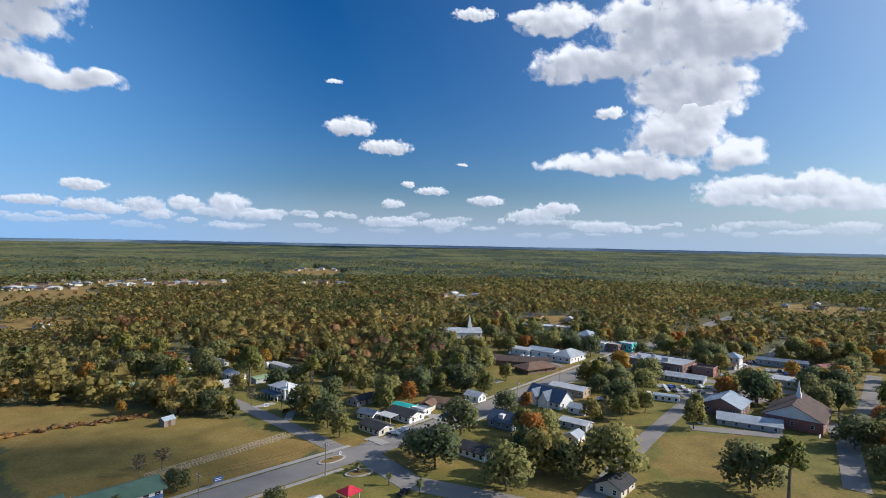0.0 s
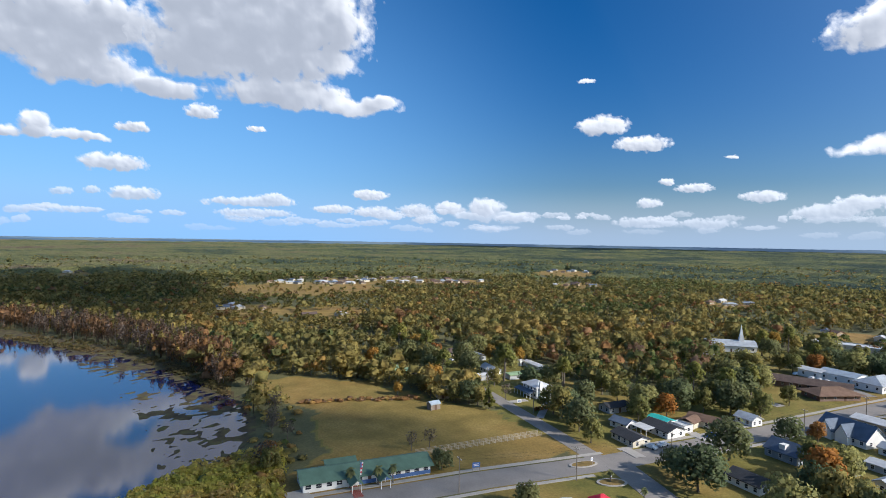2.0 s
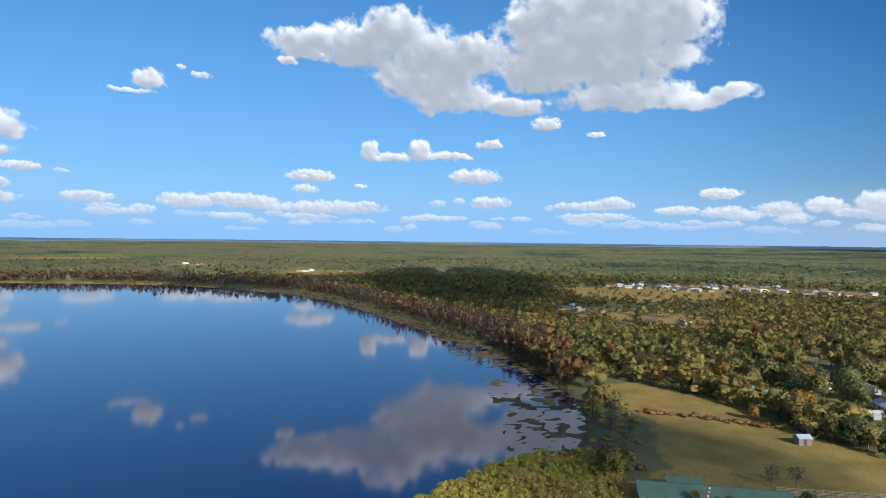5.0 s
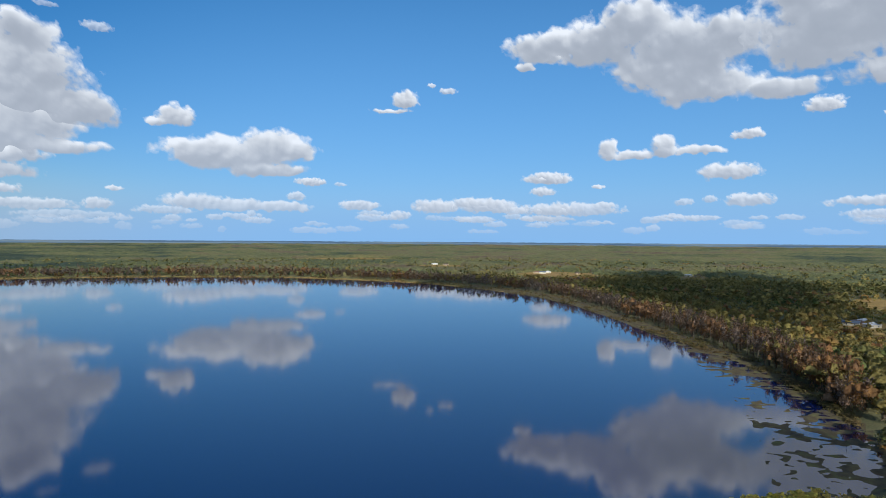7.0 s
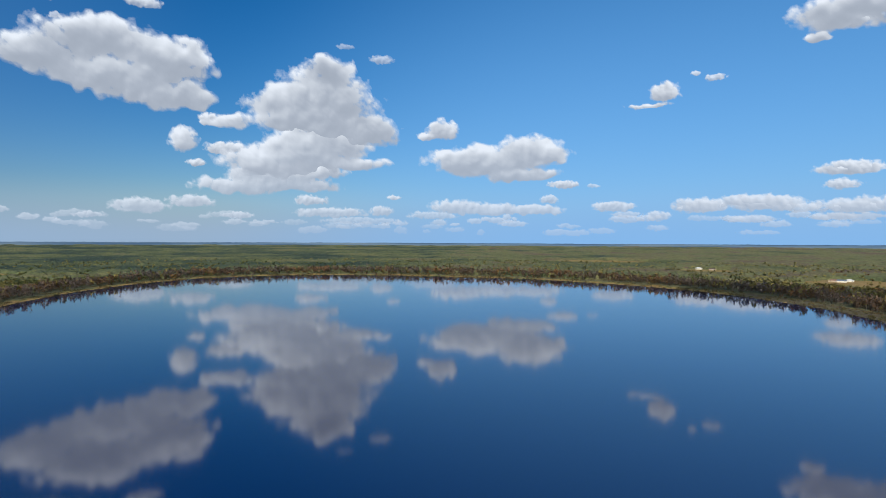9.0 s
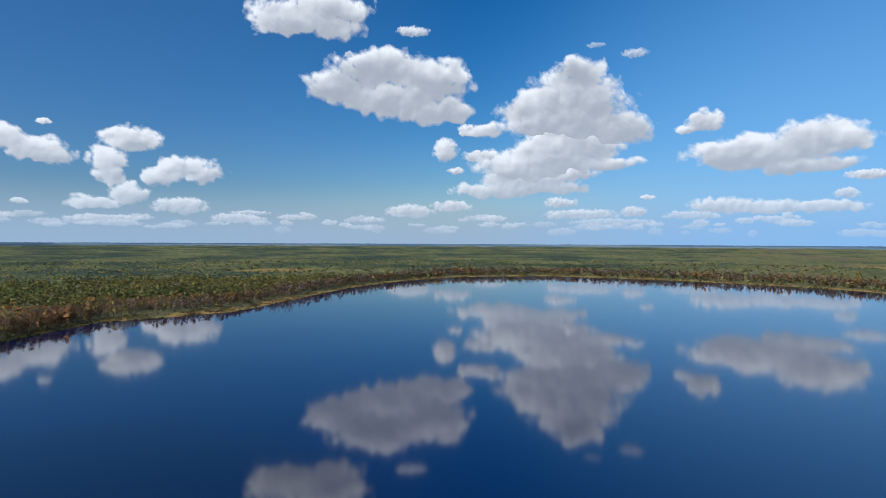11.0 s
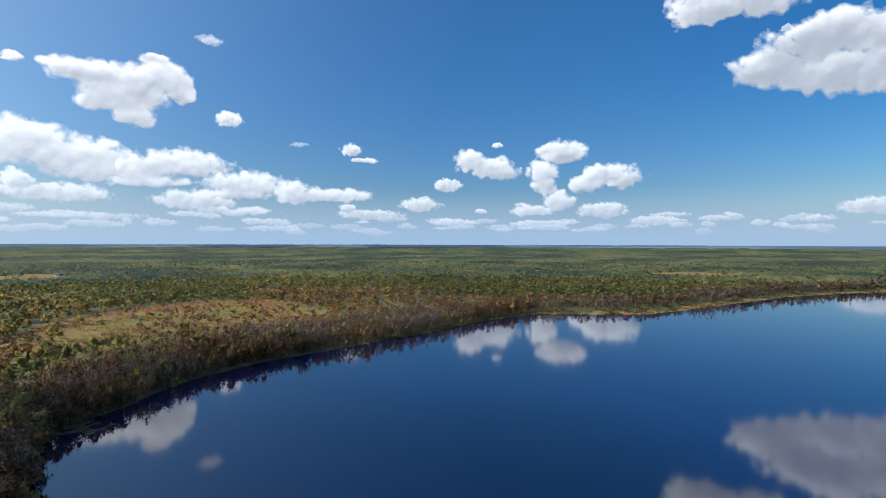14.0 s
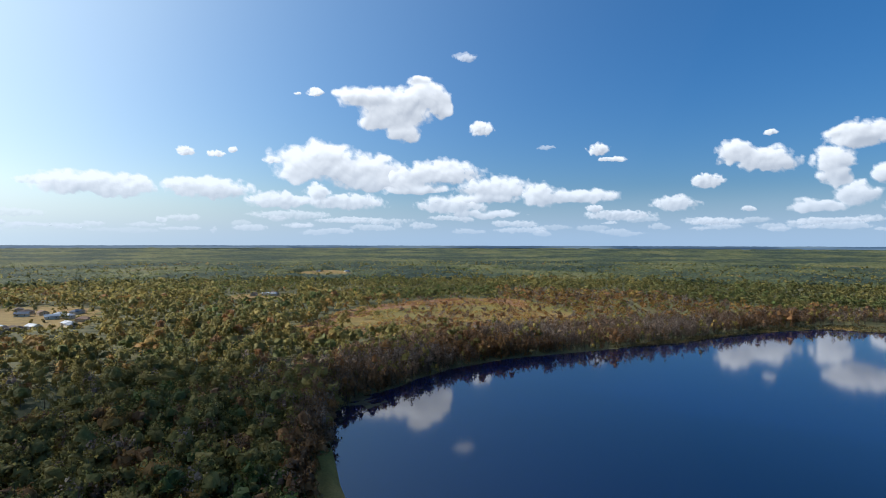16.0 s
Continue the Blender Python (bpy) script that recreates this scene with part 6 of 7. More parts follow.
def shrubs():
    """Low scrub on the near point of the marsh and on the open ground beyond the lake."""
    x, y = scatter(2600, 105, 185, 36, 63)
    k = (lake(x, y) < 0) & ~inside(x, y, FIELD) & (polar(x, y)[0] > 41)
    x, y = x[k], y[k]
    yellow = foliage("willow_leaves", [(0.0, (0.28, 0.29, 0.055)), (0.4, (0.46, 0.42, 0.080)), (0.7, (0.56, 0.42, 0.11)), (1.0, (0.48, 0.31, 0.15))])
    woods("shore_scrub", "yellow-green willow scrub on the marshy point", x, y, 2.4, 3.6, np.clip(0.50 + 0.30 * fbm(x, y, 18.0, 2, 3.0) + RNG.normal(0, 0.12, len(x)), 0, 1), 1, 0, 0.75, 0.0, leaves=yellow, tufts=44, core=0.74, lift=None)
    a = RNG.uniform(46, 182, 5200)
    rr = np.interp(a, SHORE_AZ, SHORE_R) + RNG.uniform(-0.05, 1.0, len(a)) ** 1.3 * setback(a)
    x, y = -rr * np.sin(np.radians(a)), rr * np.cos(np.radians(a))
    k = (lake(x, y) < 3) & (lake(x, y) > -90) & ~inside(x, y, FIELD) & (fbm(x, y, 26.0, 2, 7.0) + RNG.uniform(-0.5, 0.5, len(a)) > -0.05)
    x, y = x[k], y[k]
    reedy = foliage("reed_blades", [(0.0, (0.095, 0.095, 0.034)), (0.4, (0.150, 0.120, 0.045)), (0.7, (0.215, 0.155, 0.065)), (1.0, (0.130, 0.090, 0.052))])
    woods("reed_bank", "tan and olive reeds along the muddy bank", x, y, 1.3, 4.2, np.clip(0.5 + 0.35 * fbm(x, y, 30.0, 2, 2.0) + RNG.normal(0, 0.12, len(x)), 0, 1), 1, 0, 0.9, 0.0, leaves=reedy, tufts=12, core=0.74, lift=None)
    x, y = scatter(110, 150, 265, 37, 50)
    k = (lake(x, y) < 2) & ~inside(x, y, FIELD) & free(x, y, 4.0) & (polar(x, y)[0] > 38.5)
    x, y = x[k], y[k]
    woods("wet_scrub", "dark wet scrub between field and marsh", x, y, 1.7, 3.2, np.clip(RNG.normal(0.5, 0.22, len(x)), 0, 0.95), 1, 18, 0.6, 0.0)
    t = RNG.uniform(0, 1, 130)
    x, y = -152 + 40 * t + RNG.normal(0, 1.2, 130), 187 + 29 * t + RNG.normal(0, 1.2, 130)
    woods("ditch_scrub", "low brown growth along the field ditch", x, y, 1.1, 2.2, np.clip(RNG.normal(0.8, 0.1, 130), 0, 1), 1, 8, 0.4, 0.0)
    x, y = scatter(10000, 330, 760, 181, 216)
    k = (pasture(x, y) | snags(x, y)) & (fbm(x, y, 30.0, 2, 4.0) + RNG.uniform(-0.6, 0.6, len(x)) > -0.1)
    x, y = x[k], y[k]
    woods("pasture_scrub", "tan and russet scrub on open ground", x, y, 2.2, 3.6, np.clip(0.62 + 0.34 * fbm(x, y, 50.0, 2, 3.0) + RNG.normal(0, 0.1, len(x)), 0.35, 1.0), 1, 0, 1.0, 0.0, tufts=9, core=0.7, lift=None)


shrubs()


# ======================= clouds =======================
def cloud_material():
    """Glowing cloud of the far sky, its sunlight and shade painted in: white where thin or towards the sun, grey at its
    base; ragged, thinning edges, haze colour mixed in near the horizon.
    """
    k = Mat("cloud", 1.0)
    glow = k.n.new("ShaderNodeEmission")
    tint = k.ramp(k.attr("lit"), [(0.0, (0.33, 0.355, 0.385)), (0.35, (0.47, 0.49, 0.51)), (0.70, (0.70, 0.705, 0.69)), (1.0, (0.93, 0.925, 0.89))])
    # painted haze, strongest just over the horizon
    air = k.attr("air")
    k.l.new(k.mix(air, tint, (0.56, 0.63, 0.70)), glow.inputs["Color"])
    ragged = k.math("SUBTRACT", k.noise(0.010, 8, 0.74), 0.5)
    wisp = k.math("ADD", k.attr("tone"), k.math("MULTIPLY", ragged, 0.75))
    cover = k.ramp(wisp, [(0.0, (0, 0, 0)), (0.20, (0.28, 0.28, 0.28)), (0.55, (1, 1, 1))])
    cover = k.math("MULTIPLY", cover, k.attr("body"))
    gap = k.n.new("ShaderNodeBsdfTransparent")
    out = k.n.new("ShaderNodeMixShader")
    k.l.new(cover, out.inputs["Fac"])
    k.l.new(gap.outputs[0], out.inputs[1])
    k.l.new(glow.outputs[0], out.inputs[2])
    k.l.new(out.outputs[0], k.n["Material Output"].inputs["Surface"])
    return k.m


M_CLOUD = cloud_material()
CR = np.random.default_rng(11)
LATTICE = CR.uniform(0, 1, (256, 256))
FAR = 4700.0


def vnoise(x, y):
    """Smooth lattice noise, 0 to 1."""
    xi, yi = np.floor(x).astype(int), np.floor(y).astype(int)
    fx, fy = x - xi, y - yi
    fx, fy = fx * fx * fx * (fx * (fx * 6 - 15) + 10), fy * fy * fy * (fy * (fy * 6 - 15) + 10)
    g = lambda i, j: LATTICE[(xi + i) % 256, (yi + j) % 256]
    return (g(0, 0) * (1 - fx) + g(1, 0) * fx) * (1 - fy) + (g(0, 1) * (1 - fx) + g(1, 1) * fx) * fy


def billow(x, y, octaves):
    """Cauliflower noise: rounded lumps with sharp creases, 0 to 1."""
    out, amp, tot = np.zeros_like(x), 1.0, 0.0
    for o in range(octaves):
        c, s_ = math.cos(o * 0.9), math.sin(o * 0.9)
        f = 2.03 ** o
        u, v = (c * x - s_ * y) * f + 17.3 * o, (s_ * x + c * y) * f + 9.1 * o
        out += amp * np.minimum(1.0, 1.7 * np.sqrt((2 * vnoise(u, v) - 1) ** 2 + 0.004))
        tot += amp
        amp *= 0.55
    return out / tot


def cloud(*puffs, dist=FAR, thin=1.0, label="bright white cumulus cloud with a grey base"):
    """A cumulus: each puff is azimuth, elevation, width and height in degrees as seen from the eye. Its billows bulge out of a soft-edged mass."""
    pf = np.array(puffs)
    tall = pf[:, 3].max()
    step = 0.17 if tall > 4.2 else 0.14 if tall > 1.8 else 0.10
    pad = 0.35 + 0.25 * tall
    a0, a1 = (pf[:, 0] - pf[:, 2] / 2).min() - pad, (pf[:, 0] + pf[:, 2] / 2).max() + pad
    e0, e1 = (pf[:, 1] - pf[:, 3] / 2).min() - pad * 0.6, (pf[:, 1] + pf[:, 3] / 2).max() + pad
    A, E = np.meshgrid(np.arange(a0, a1, step), np.arange(max(e0, 0.3), e1, step), indexing="ij")
    ox, oy = CR.uniform(0, 200, 2)
    lump = max(0.5, min(2.2, tall * 0.55))
    wa = (vnoise(A / lump + ox, E / lump + oy) - 0.5) * lump * 0.42 + (vnoise(A / lump * 2.7 + oy, E / lump * 2.7) - 0.5) * lump * 0.34
    we = (vnoise(A / lump + oy + 50, E / lump + ox) - 0.5) * lump * 0.34 + (vnoise(A / lump * 2.7, E / lump * 2.7 + ox) - 0.5) * lump * 0.28
    field, crest, weight = np.full(A.shape, -9.0), np.zeros(A.shape), np.full(A.shape, 1e-6)
    for az, el, w, h in puffs:
        dv = (E + we * 0.8 - el) / (h / 2)
        dv = np.where(dv < 0, dv * (1.0 + 0.35 * np.clip(-dv, 0, 1.2)), dv)
        q = ((A + wa - az) / (w / 2)) ** 2 + dv ** 2
        f = 1.0 - q
        share = np.clip(f + 0.35, 0, 2) ** 3
        crest, weight = crest + share * (E + we * 0.8 - el) / (h / 2), weight + share
        field = np.where(f > field, f + 0.12 * np.maximum(field, 0), field + 0.12 * np.maximum(f, 0))
    crest /= weight
    b = billow(A / lump * 1.2 + ox, E / lump * 1.2 + oy, 5)
    grain = 0.5 * vnoise(A / lump * 3.1 + oy, E / lump * 3.4 + ox) + 0.3 * vnoise(A / lump * 6.7 + ox, E / lump * 7.1 + oy) + 0.2 * vnoise(A / lump * 14 + oy, E / lump * 15 + ox)
    dens = field * 1.0 + (b - 0.40) * 0.62 + (grain - 0.5) * 0.75
    lumps = 0.6 * vnoise(A / lump * 1.1 + ox, E / lump * 1.3 + oy) + 0.4 * vnoise(A / lump * 2.3 + oy, E / lump * 2.6 + ox)
    body = field * 1.0 + (lumps - 0.5) * 0.7
    scale = math.tan(radians(1.0)) * dist
    rise = np.sqrt(np.clip(body + 0.25, 0, 1.5)) * tall * (0.34 if tall > 1.8 else 0.24) + np.clip(body + 0.3, 0, 1) * (lumps - 0.5) * 0.55 * lump + np.clip(body + 0.3, 0, 1) * (b - 0.5) * 0.07 * lump
    R = dist - rise * scale
    # how much cloud lies between each place and the sun
    mid_az = float(pf[:, 0].mean())
    da, de = math.sin(radians(SUN_AZ - mid_az)) * math.cos(radians(SUN_EL)), math.sin(radians(SUN_EL)) + 0.25
    norm = math.hypot(da, de)
    da, de = da / norm, de / norm
    thick = np.clip(body, 0, 1.2)
    tau = np.zeros_like(A)
    ii, jj = np.meshgrid(np.arange(A.shape[0]), np.arange(A.shape[1]), indexing="ij")
    hop = max(0.10, 0.07 * tall)
    for k in range(1, 15):
        si = np.clip(np.round(ii + k * hop * da / step).astype(int), 0, A.shape[0] - 1)
        sj = np.clip(np.round(jj + k * hop * de / step).astype(int), 0, A.shape[1] - 1)
        tau += np.clip(dens[si, sj] * 0.5 + thick[si, sj] * 0.5, 0, 1.0) * hop / max(0.55, tall * 0.42)
    over = np.clip((E - 9.0) / 8.0, 0, 1) * np.clip((tall - 2.5) / 3.0, 0, 1)
    relief = 0.22 * (b - 0.5) + 0.9 * (lumps - 0.5) + 0.5 * np.sqrt(np.clip(body + 0.2, 0, 1.4))
    s1, s2 = max(1, round(0.10 * lump * abs(da) / step)), max(1, round(0.14 * lump / step))
    ai = np.clip(ii + (s1 if da > 0 else -s1), 0, A.shape[0] - 1)
    aj = np.clip(jj + s2, 0, A.shape[1] - 1)
    facing = np.clip(relief - relief[ai, aj], -0.5, 0.5)
    near_sun = float(way(mid_az, float(pf[:, 1].mean())).dot(way(SUN_AZ, SUN_EL)))
    # painted light: sunlit crests and shaded bases worked out for the glow
    lit = 0.42 * np.exp(-1.3 * tau) + 0.27 * np.clip(crest, -1, 1) + 0.75 * facing + 0.10 * (b - 0.4) + 0.46 + 0.20 * near_sun - 0.46 * over * np.clip(body - 0.2, 0, 0.8) * (0.35 + 1.3 * lumps)
    lit = 0.16 + 0.5 * (lit - 0.16 + np.sqrt((lit - 0.16) ** 2 + 0.03)) + 0.05 * (grain - 0.5)
    lit = np.where(dens < 0.25, lit + (0.25 - dens) * 0.5, lit)
    a, e = np.radians(A), np.radians(E)
    v = np.stack([-np.sin(a) * np.cos(e) * R, np.cos(a) * np.cos(e) * R, np.sin(e) * R + EYE], -1).reshape(-1, 3)
    na, ne = A.shape
    i, j = np.meshgrid(np.arange(na - 1), np.arange(ne - 1), indexing="ij")
    f = np.stack([i * ne + j, (i + 1) * ne + j, (i + 1) * ne + j + 1, i * ne + j + 1], -1).reshape(-1, 4)
    edge = np.minimum.reduce([(A - a0) / pad * 2, (A.max() - A) / pad * 2, (E - E.min()) / pad * 3, (E.max() - E) / pad * 2, np.ones_like(A)])
    dens = np.clip(dens, -0.3, 1.0) * edge - 0.2 * (1 - edge)
    keep = (dens.ravel()[f] > -0.18).any(1)
    f = f[keep]
    used, inv = np.unique(f, return_inverse=True)
    me = mesh_np("cloud", v[used], inv.reshape(-1, 4), (M_CLOUD,), dens.ravel()[used], True)
    at = me.attributes.new("lit", "FLOAT", "POINT")
    at.data.foreach_set("value", np.clip(lit.ravel()[used], 0, 1).astype(np.float32))
    eu = E.ravel()[used]
    for key, value in (("air", np.clip(0.82 * np.exp(-np.maximum(eu - 0.8, 0) / 3.0), 0, 1)), ("body", thin * (1 - 0.58 * np.exp(-np.maximum(eu - 0.8, 0) / 2.0)))):
        at = me.attributes.new(key, "FLOAT", "POINT")
        at.data.foreach_set("value", value.astype(np.float32))
    ob = new("cloud", me)
    return tagged(ob, label, "cloud", "clouds in the sky", "structure")


def clouds():
    """The cumulus of the sky, azimuth by azimuth, as azimuth, elevation, width and height of each puff."""
    cloud((-15.1, 17.3, 14.3, 4.2), (-23.3, 19.3, 15.7, 7.9), (-28.8, 19.0, 6.9, 5.0), (-18.2, 21.3, 6.4, 3.7), (-24.6, 23.2, 13.8, 4.4), (-23.4, 15.0, 10.8, 6.1))
    cloud((-22.5, 10.8, 9.3, 5.5), (-27.3, 8.6, 5.6, 3.4), (-16.9, 8.1, 14.7, 2.5), (-21.6, 7.4, 5.0, 2.4), (-23.7, 12.5, 8.1, 3.4))
    cloud((-11.2, 21.4, 8.0, 3.3), (-7.9, 22.0, 3.2, 1.4))
    cloud((-16.2, 12.8, 3.1, 1.4))
    cloud((-29.1, 5.7, 9.8, 2.0), (-33.7, 5.5, 7.6, 2.7), (-36.4, 4.4, 5.4, 2.6), (-27.3, 4.8, 6.1, 2.0), (-31.7, 4.1, 7.5, 1.6))
    cloud((-2.8, 22.1, 4.5, 1.4))
    cloud((9.6, 11.3, 5.3, 2.1))
    cloud((11.3, 15.6, 1.9, 0.6))
    cloud((5.8, 9.5, 5.2, 1.7))
    cloud((32.7, 4.5, 3.5, 1.2))
    cloud((-1.8, 8.0, 1.3, 0.4))
    cloud((3.6, 5.9, 1.5, 0.8))
    cloud((1.3, 5.3, 3.4, 1.0))
    cloud((5.2, 3.9, 2.3, 1.2))
    cloud((-4.3, 4.4, 3.6, 1.2))
    cloud((-11.4, 3.6, 4.3, 1.6), (-9.1, 2.9, 5.7, 1.5))
    cloud((-15.8, 1.9, 6.6, 1.4))
    cloud((-27.2, 2.1, 2.6, 0.9), thin=0.6)
    cloud((5.4, 2.1, 6.4, 1.2), (0.3, 2.0, 5.8, 1.2))
    cloud((-35.7, 1.9, 5.1, 1.3), thin=0.6)
    cloud((36.7, 3.0, 3.7, 0.9))
    cloud((32.2, 2.9, 4.2, 1.2), (30.9, 2.4, 2.9, 1.0))
    cloud((28.1, 3.1, 4.0, 1.2), (26.9, 2.3, 3.1, 0.8), thin=0.8)
    cloud((24.6, 3.3, 2.7, 1.6), (20.9, 3.4, 3.4, 2.0), (18.1, 2.6, 5.2, 1.0), (21.7, 2.5, 5.0, 1.3))
    cloud((72.0, 18.6, 8.8, 3.1), (67.3, 18.3, 9.1, 4.9), (63.7, 20.1, 8.3, 4.9), (60.4, 16.4, 12.2, 6.3), (57.7, 14.0, 10.0, 3.6), (59.9, 18.5, 7.3, 4.5), (56.0, 18.0, 7.5, 4.6))
    cloud((44.1, 18.5, 21.5, 10.9), (38.4, 20.4, 10.6, 8.3), (50.1, 21.0, 5.8, 3.3), (43.0, 22.5, 20.2, 4.9), (41.1, 13.8, 13.3, 3.7), (35.0, 13.0, 9.2, 2.3), (32.0, 13.4, 3.6, 1.5), (51.4, 13.2, 6.4, 2.1), (49.2, 16.4, 8.3, 5.3))
    cloud((48.7, 11.5, 3.1, 1.5))
    cloud((43.7, 10.4, 1.9, 0.7))
    cloud((66.4, 8.8, 2.0, 2.4), (64.1, 8.2, 4.7, 1.1), (61.4, 8.9, 2.7, 2.4), (58.2, 8.4, 4.4, 1.0))
    cloud((54.2, 9.6, 3.0, 1.1))
    cloud((55.9, 6.4, 5.4, 1.8))
    cloud((72.2, 6.2, 4.9, 1.4))
    cloud((72.6, 4.9, 2.5, 1.0), thin=0.8)
    cloud((54.1, 3.8, 4.3, 1.4))
    cloud((67.3, 5.3, 1.3, 0.5))
    cloud((59.5, 3.7, 2.0, 0.8), thin=0.7)
    cloud((57.3, 3.9, 1.4, 0.8), thin=0.7)
    cloud((32.7, 4.5, 3.4, 1.2))
    cloud((83.7, 3.4, 4.6, 1.6), (80.1, 3.7, 3.7, 1.3), (77.6, 3.4, 5.8, 1.4))
    cloud((70.2, 3.1, 11.0, 1.5), (66.7, 3.5, 2.3, 0.8), (72.2, 2.2, 5.9, 0.7))
    cloud((79.3, 2.1, 4.2, 0.8), thin=0.7)
    cloud((44.4, 3.4, 9.0, 1.0), (42.4, 3.7, 4.5, 1.3))
    cloud((43.8, 2.4, 7.7, 0.9))
    cloud((36.2, 3.0, 4.0, 1.0))
    cloud((32.1, 2.7, 5.0, 1.0))
    cloud((27.9, 2.9, 3.4, 1.2), (27.2, 2.1, 2.8, 1.0))
    cloud((24.5, 3.2, 2.9, 1.4), (21.4, 3.4, 3.1, 2.1), (18.0, 2.5, 4.7, 0.9))
    cloud((20.2, 1.3, 3.6, 0.8), thin=0.7)
    cloud((13.2, 2.5, 1.6, 0.5))
    cloud((11.5, 2.6, 1.1, 0.5))
    cloud((60.3, 2.2, 4.3, 0.8), thin=0.6)
    cloud((119.4, 16.2, 5.9, 3.5), (120.7, 13.3, 12.8, 6.5), (124.2, 13.3, 6.5, 4.1), (116.0, 10.8, 6.9, 3.8), (119.1, 11.4, 11.8, 3.6), (122.9, 11.6, 8.4, 3.6), (128.9, 11.2, 5.1, 1.7))
    cloud((120.5, 9.8, 11.6, 4.3), (122.9, 9.1, 7.8, 3.6), (125.0, 7.7, 9.7, 4.3), (121.8, 8.2, 12.1, 3.7), (116.8, 7.7, 7.5, 1.6))
    cloud((124.5, 6.3, 10.1, 2.7), (120.7, 6.8, 6.7, 2.2), (127.9, 5.2, 8.5, 1.9), (122.9, 5.4, 9.0, 1.7))
    cloud((121.2, 4.0, 3.2, 1.2))
    cloud((136.3, 3.1, 4.8, 1.6), (132.1, 3.6, 4.3, 1.3))
    cloud((128.1, 2.4, 3.2, 0.8))
    cloud((119.1, 2.8, 7.5, 1.1), (114.3, 3.0, 2.5, 1.3))
    cloud((116.3, 2.0, 8.8, 0.8), thin=0.7)
    cloud((132.9, 9.1, 2.5, 2.6))
    cloud((129.1, 8.7, 3.9, 1.4))
    cloud((131.8, 7.2, 1.8, 0.8))
    cloud((130.6, 11.2, 1.9, 1.3))
    cloud((113.0, 4.4, 1.5, 0.6))
    cloud((140.3, 2.2, 2.5, 0.7))
    cloud((139.3, 16.8, 11.7, 4.3), (143.6, 15.0, 6.8, 4.1), (134.0, 15.9, 7.3, 5.1), (136.2, 13.7, 7.5, 4.8), (132.8, 13.0, 4.8, 2.7), (140.5, 14.0, 7.8, 3.1))
    cloud((99.7, 8.7, 8.8, 3.6), (103.7, 8.0, 12.1, 3.8), (107.1, 8.7, 4.5, 1.6), (100.0, 6.6, 6.9, 1.6), (97.5, 8.2, 4.4, 1.4))
    cloud((95.9, 5.7, 3.2, 1.0))
    cloud((93.1, 5.5, 1.3, 0.4), thin=0.6)
    cloud((108.0, 11.1, 3.2, 2.4), (109.3, 10.5, 2.6, 0.7))
    cloud((86.5, 13.9, 2.9, 2.0), (87.9, 12.9, 4.5, 0.5))
    cloud((82.2, 14.8, 1.8, 0.7), (83.9, 15.3, 1.0, 0.5), thin=0.8)
    cloud((114.3, 17.7, 2.5, 0.9), thin=0.6)
    cloud((118.0, 18.7, 1.9, 0.5), thin=0.4)
    cloud((142.6, 18.1, 1.0, 0.6), thin=0.6)
    cloud((136.4, 20.5, 3.0, 0.8), thin=0.6)
    cloud((106.5, 3.4, 5.8, 1.9), (103.1, 3.2, 7.7, 1.5), (99.1, 3.1, 6.9, 1.3))
    cloud((97.4, 4.2, 2.0, 1.0), thin=0.8)
    cloud((109.1, 2.6, 5.2, 0.9), thin=0.8)
    cloud((91.2, 3.4, 4.3, 1.2))
    cloud((89.9, 2.2, 3.5, 0.9), thin=0.8)
    cloud((87.1, 2.5, 2.5, 1.1))
    cloud((83.2, 3.3, 4.8, 1.4), (78.8, 3.5, 5.9, 1.6), (75.8, 3.0, 4.2, 0.9))
    cloud((79.3, 2.1, 4.5, 0.7), thin=0.8)
    cloud((72.1, 6.1, 4.6, 1.1))
    cloud((72.7, 4.9, 2.7, 0.9), thin=0.8)
    cloud((71.5, 3.0, 5.0, 1.2), (73.2, 2.2, 3.9, 0.7))
    cloud((72.8, 18.1, 5.6, 2.8), (74.6, 16.8, 2.2, 1.0))
    cloud((146.8, 20.8, 11.4, 3.9), (148.4, 20.0, 6.7, 2.2), (144.7, 22.1, 9.4, 2.6))
    cloud((136.1, 20.4, 3.5, 1.0), thin=0.7)
    cloud((155.4, 23.0, 3.2, 1.1), thin=0.8)
    cloud((196.5, 18.4, 2.6, 0.8), thin=0.35)
    cloud((194.9, 11.5, 2.2, 1.7))
    cloud((162.1, 9.0, 5.4, 2.4), (164.0, 7.1, 3.1, 2.9), (163.7, 5.7, 2.0, 2.4))
    cloud((162.4, 4.3, 3.5, 2.5), (165.2, 3.3, 4.3, 1.3))
    cloud((163.9, 2.0, 6.6, 0.7))
    cloud((157.2, 6.5, 6.4, 2.8), (159.7, 5.8, 3.4, 2.4))
    cloud((158.1, 3.2, 4.8, 1.7))
    cloud((168.7, 7.4, 4.9, 2.5), (171.1, 8.2, 3.4, 2.3))
    cloud((168.4, 9.8, 1.3, 0.5))
    cloud((173.4, 5.8, 3.2, 1.5))
    cloud((176.1, 3.8, 4.3, 1.8))
    cloud((183.1, 9.2, 2.2, 1.4), (181.8, 8.2, 2.8, 0.5))
    cloud((170.1, 3.2, 1.3, 0.5))
    cloud((172.8, 2.1, 4.9, 0.9))
    cloud((153.1, 2.2, 5.0, 1.0))
    cloud((181.2, 2.8, 6.4, 1.2), (183.5, 3.5, 1.7, 0.9))
    cloud((148.7, 1.8, 1.6, 0.6), thin=0.7)
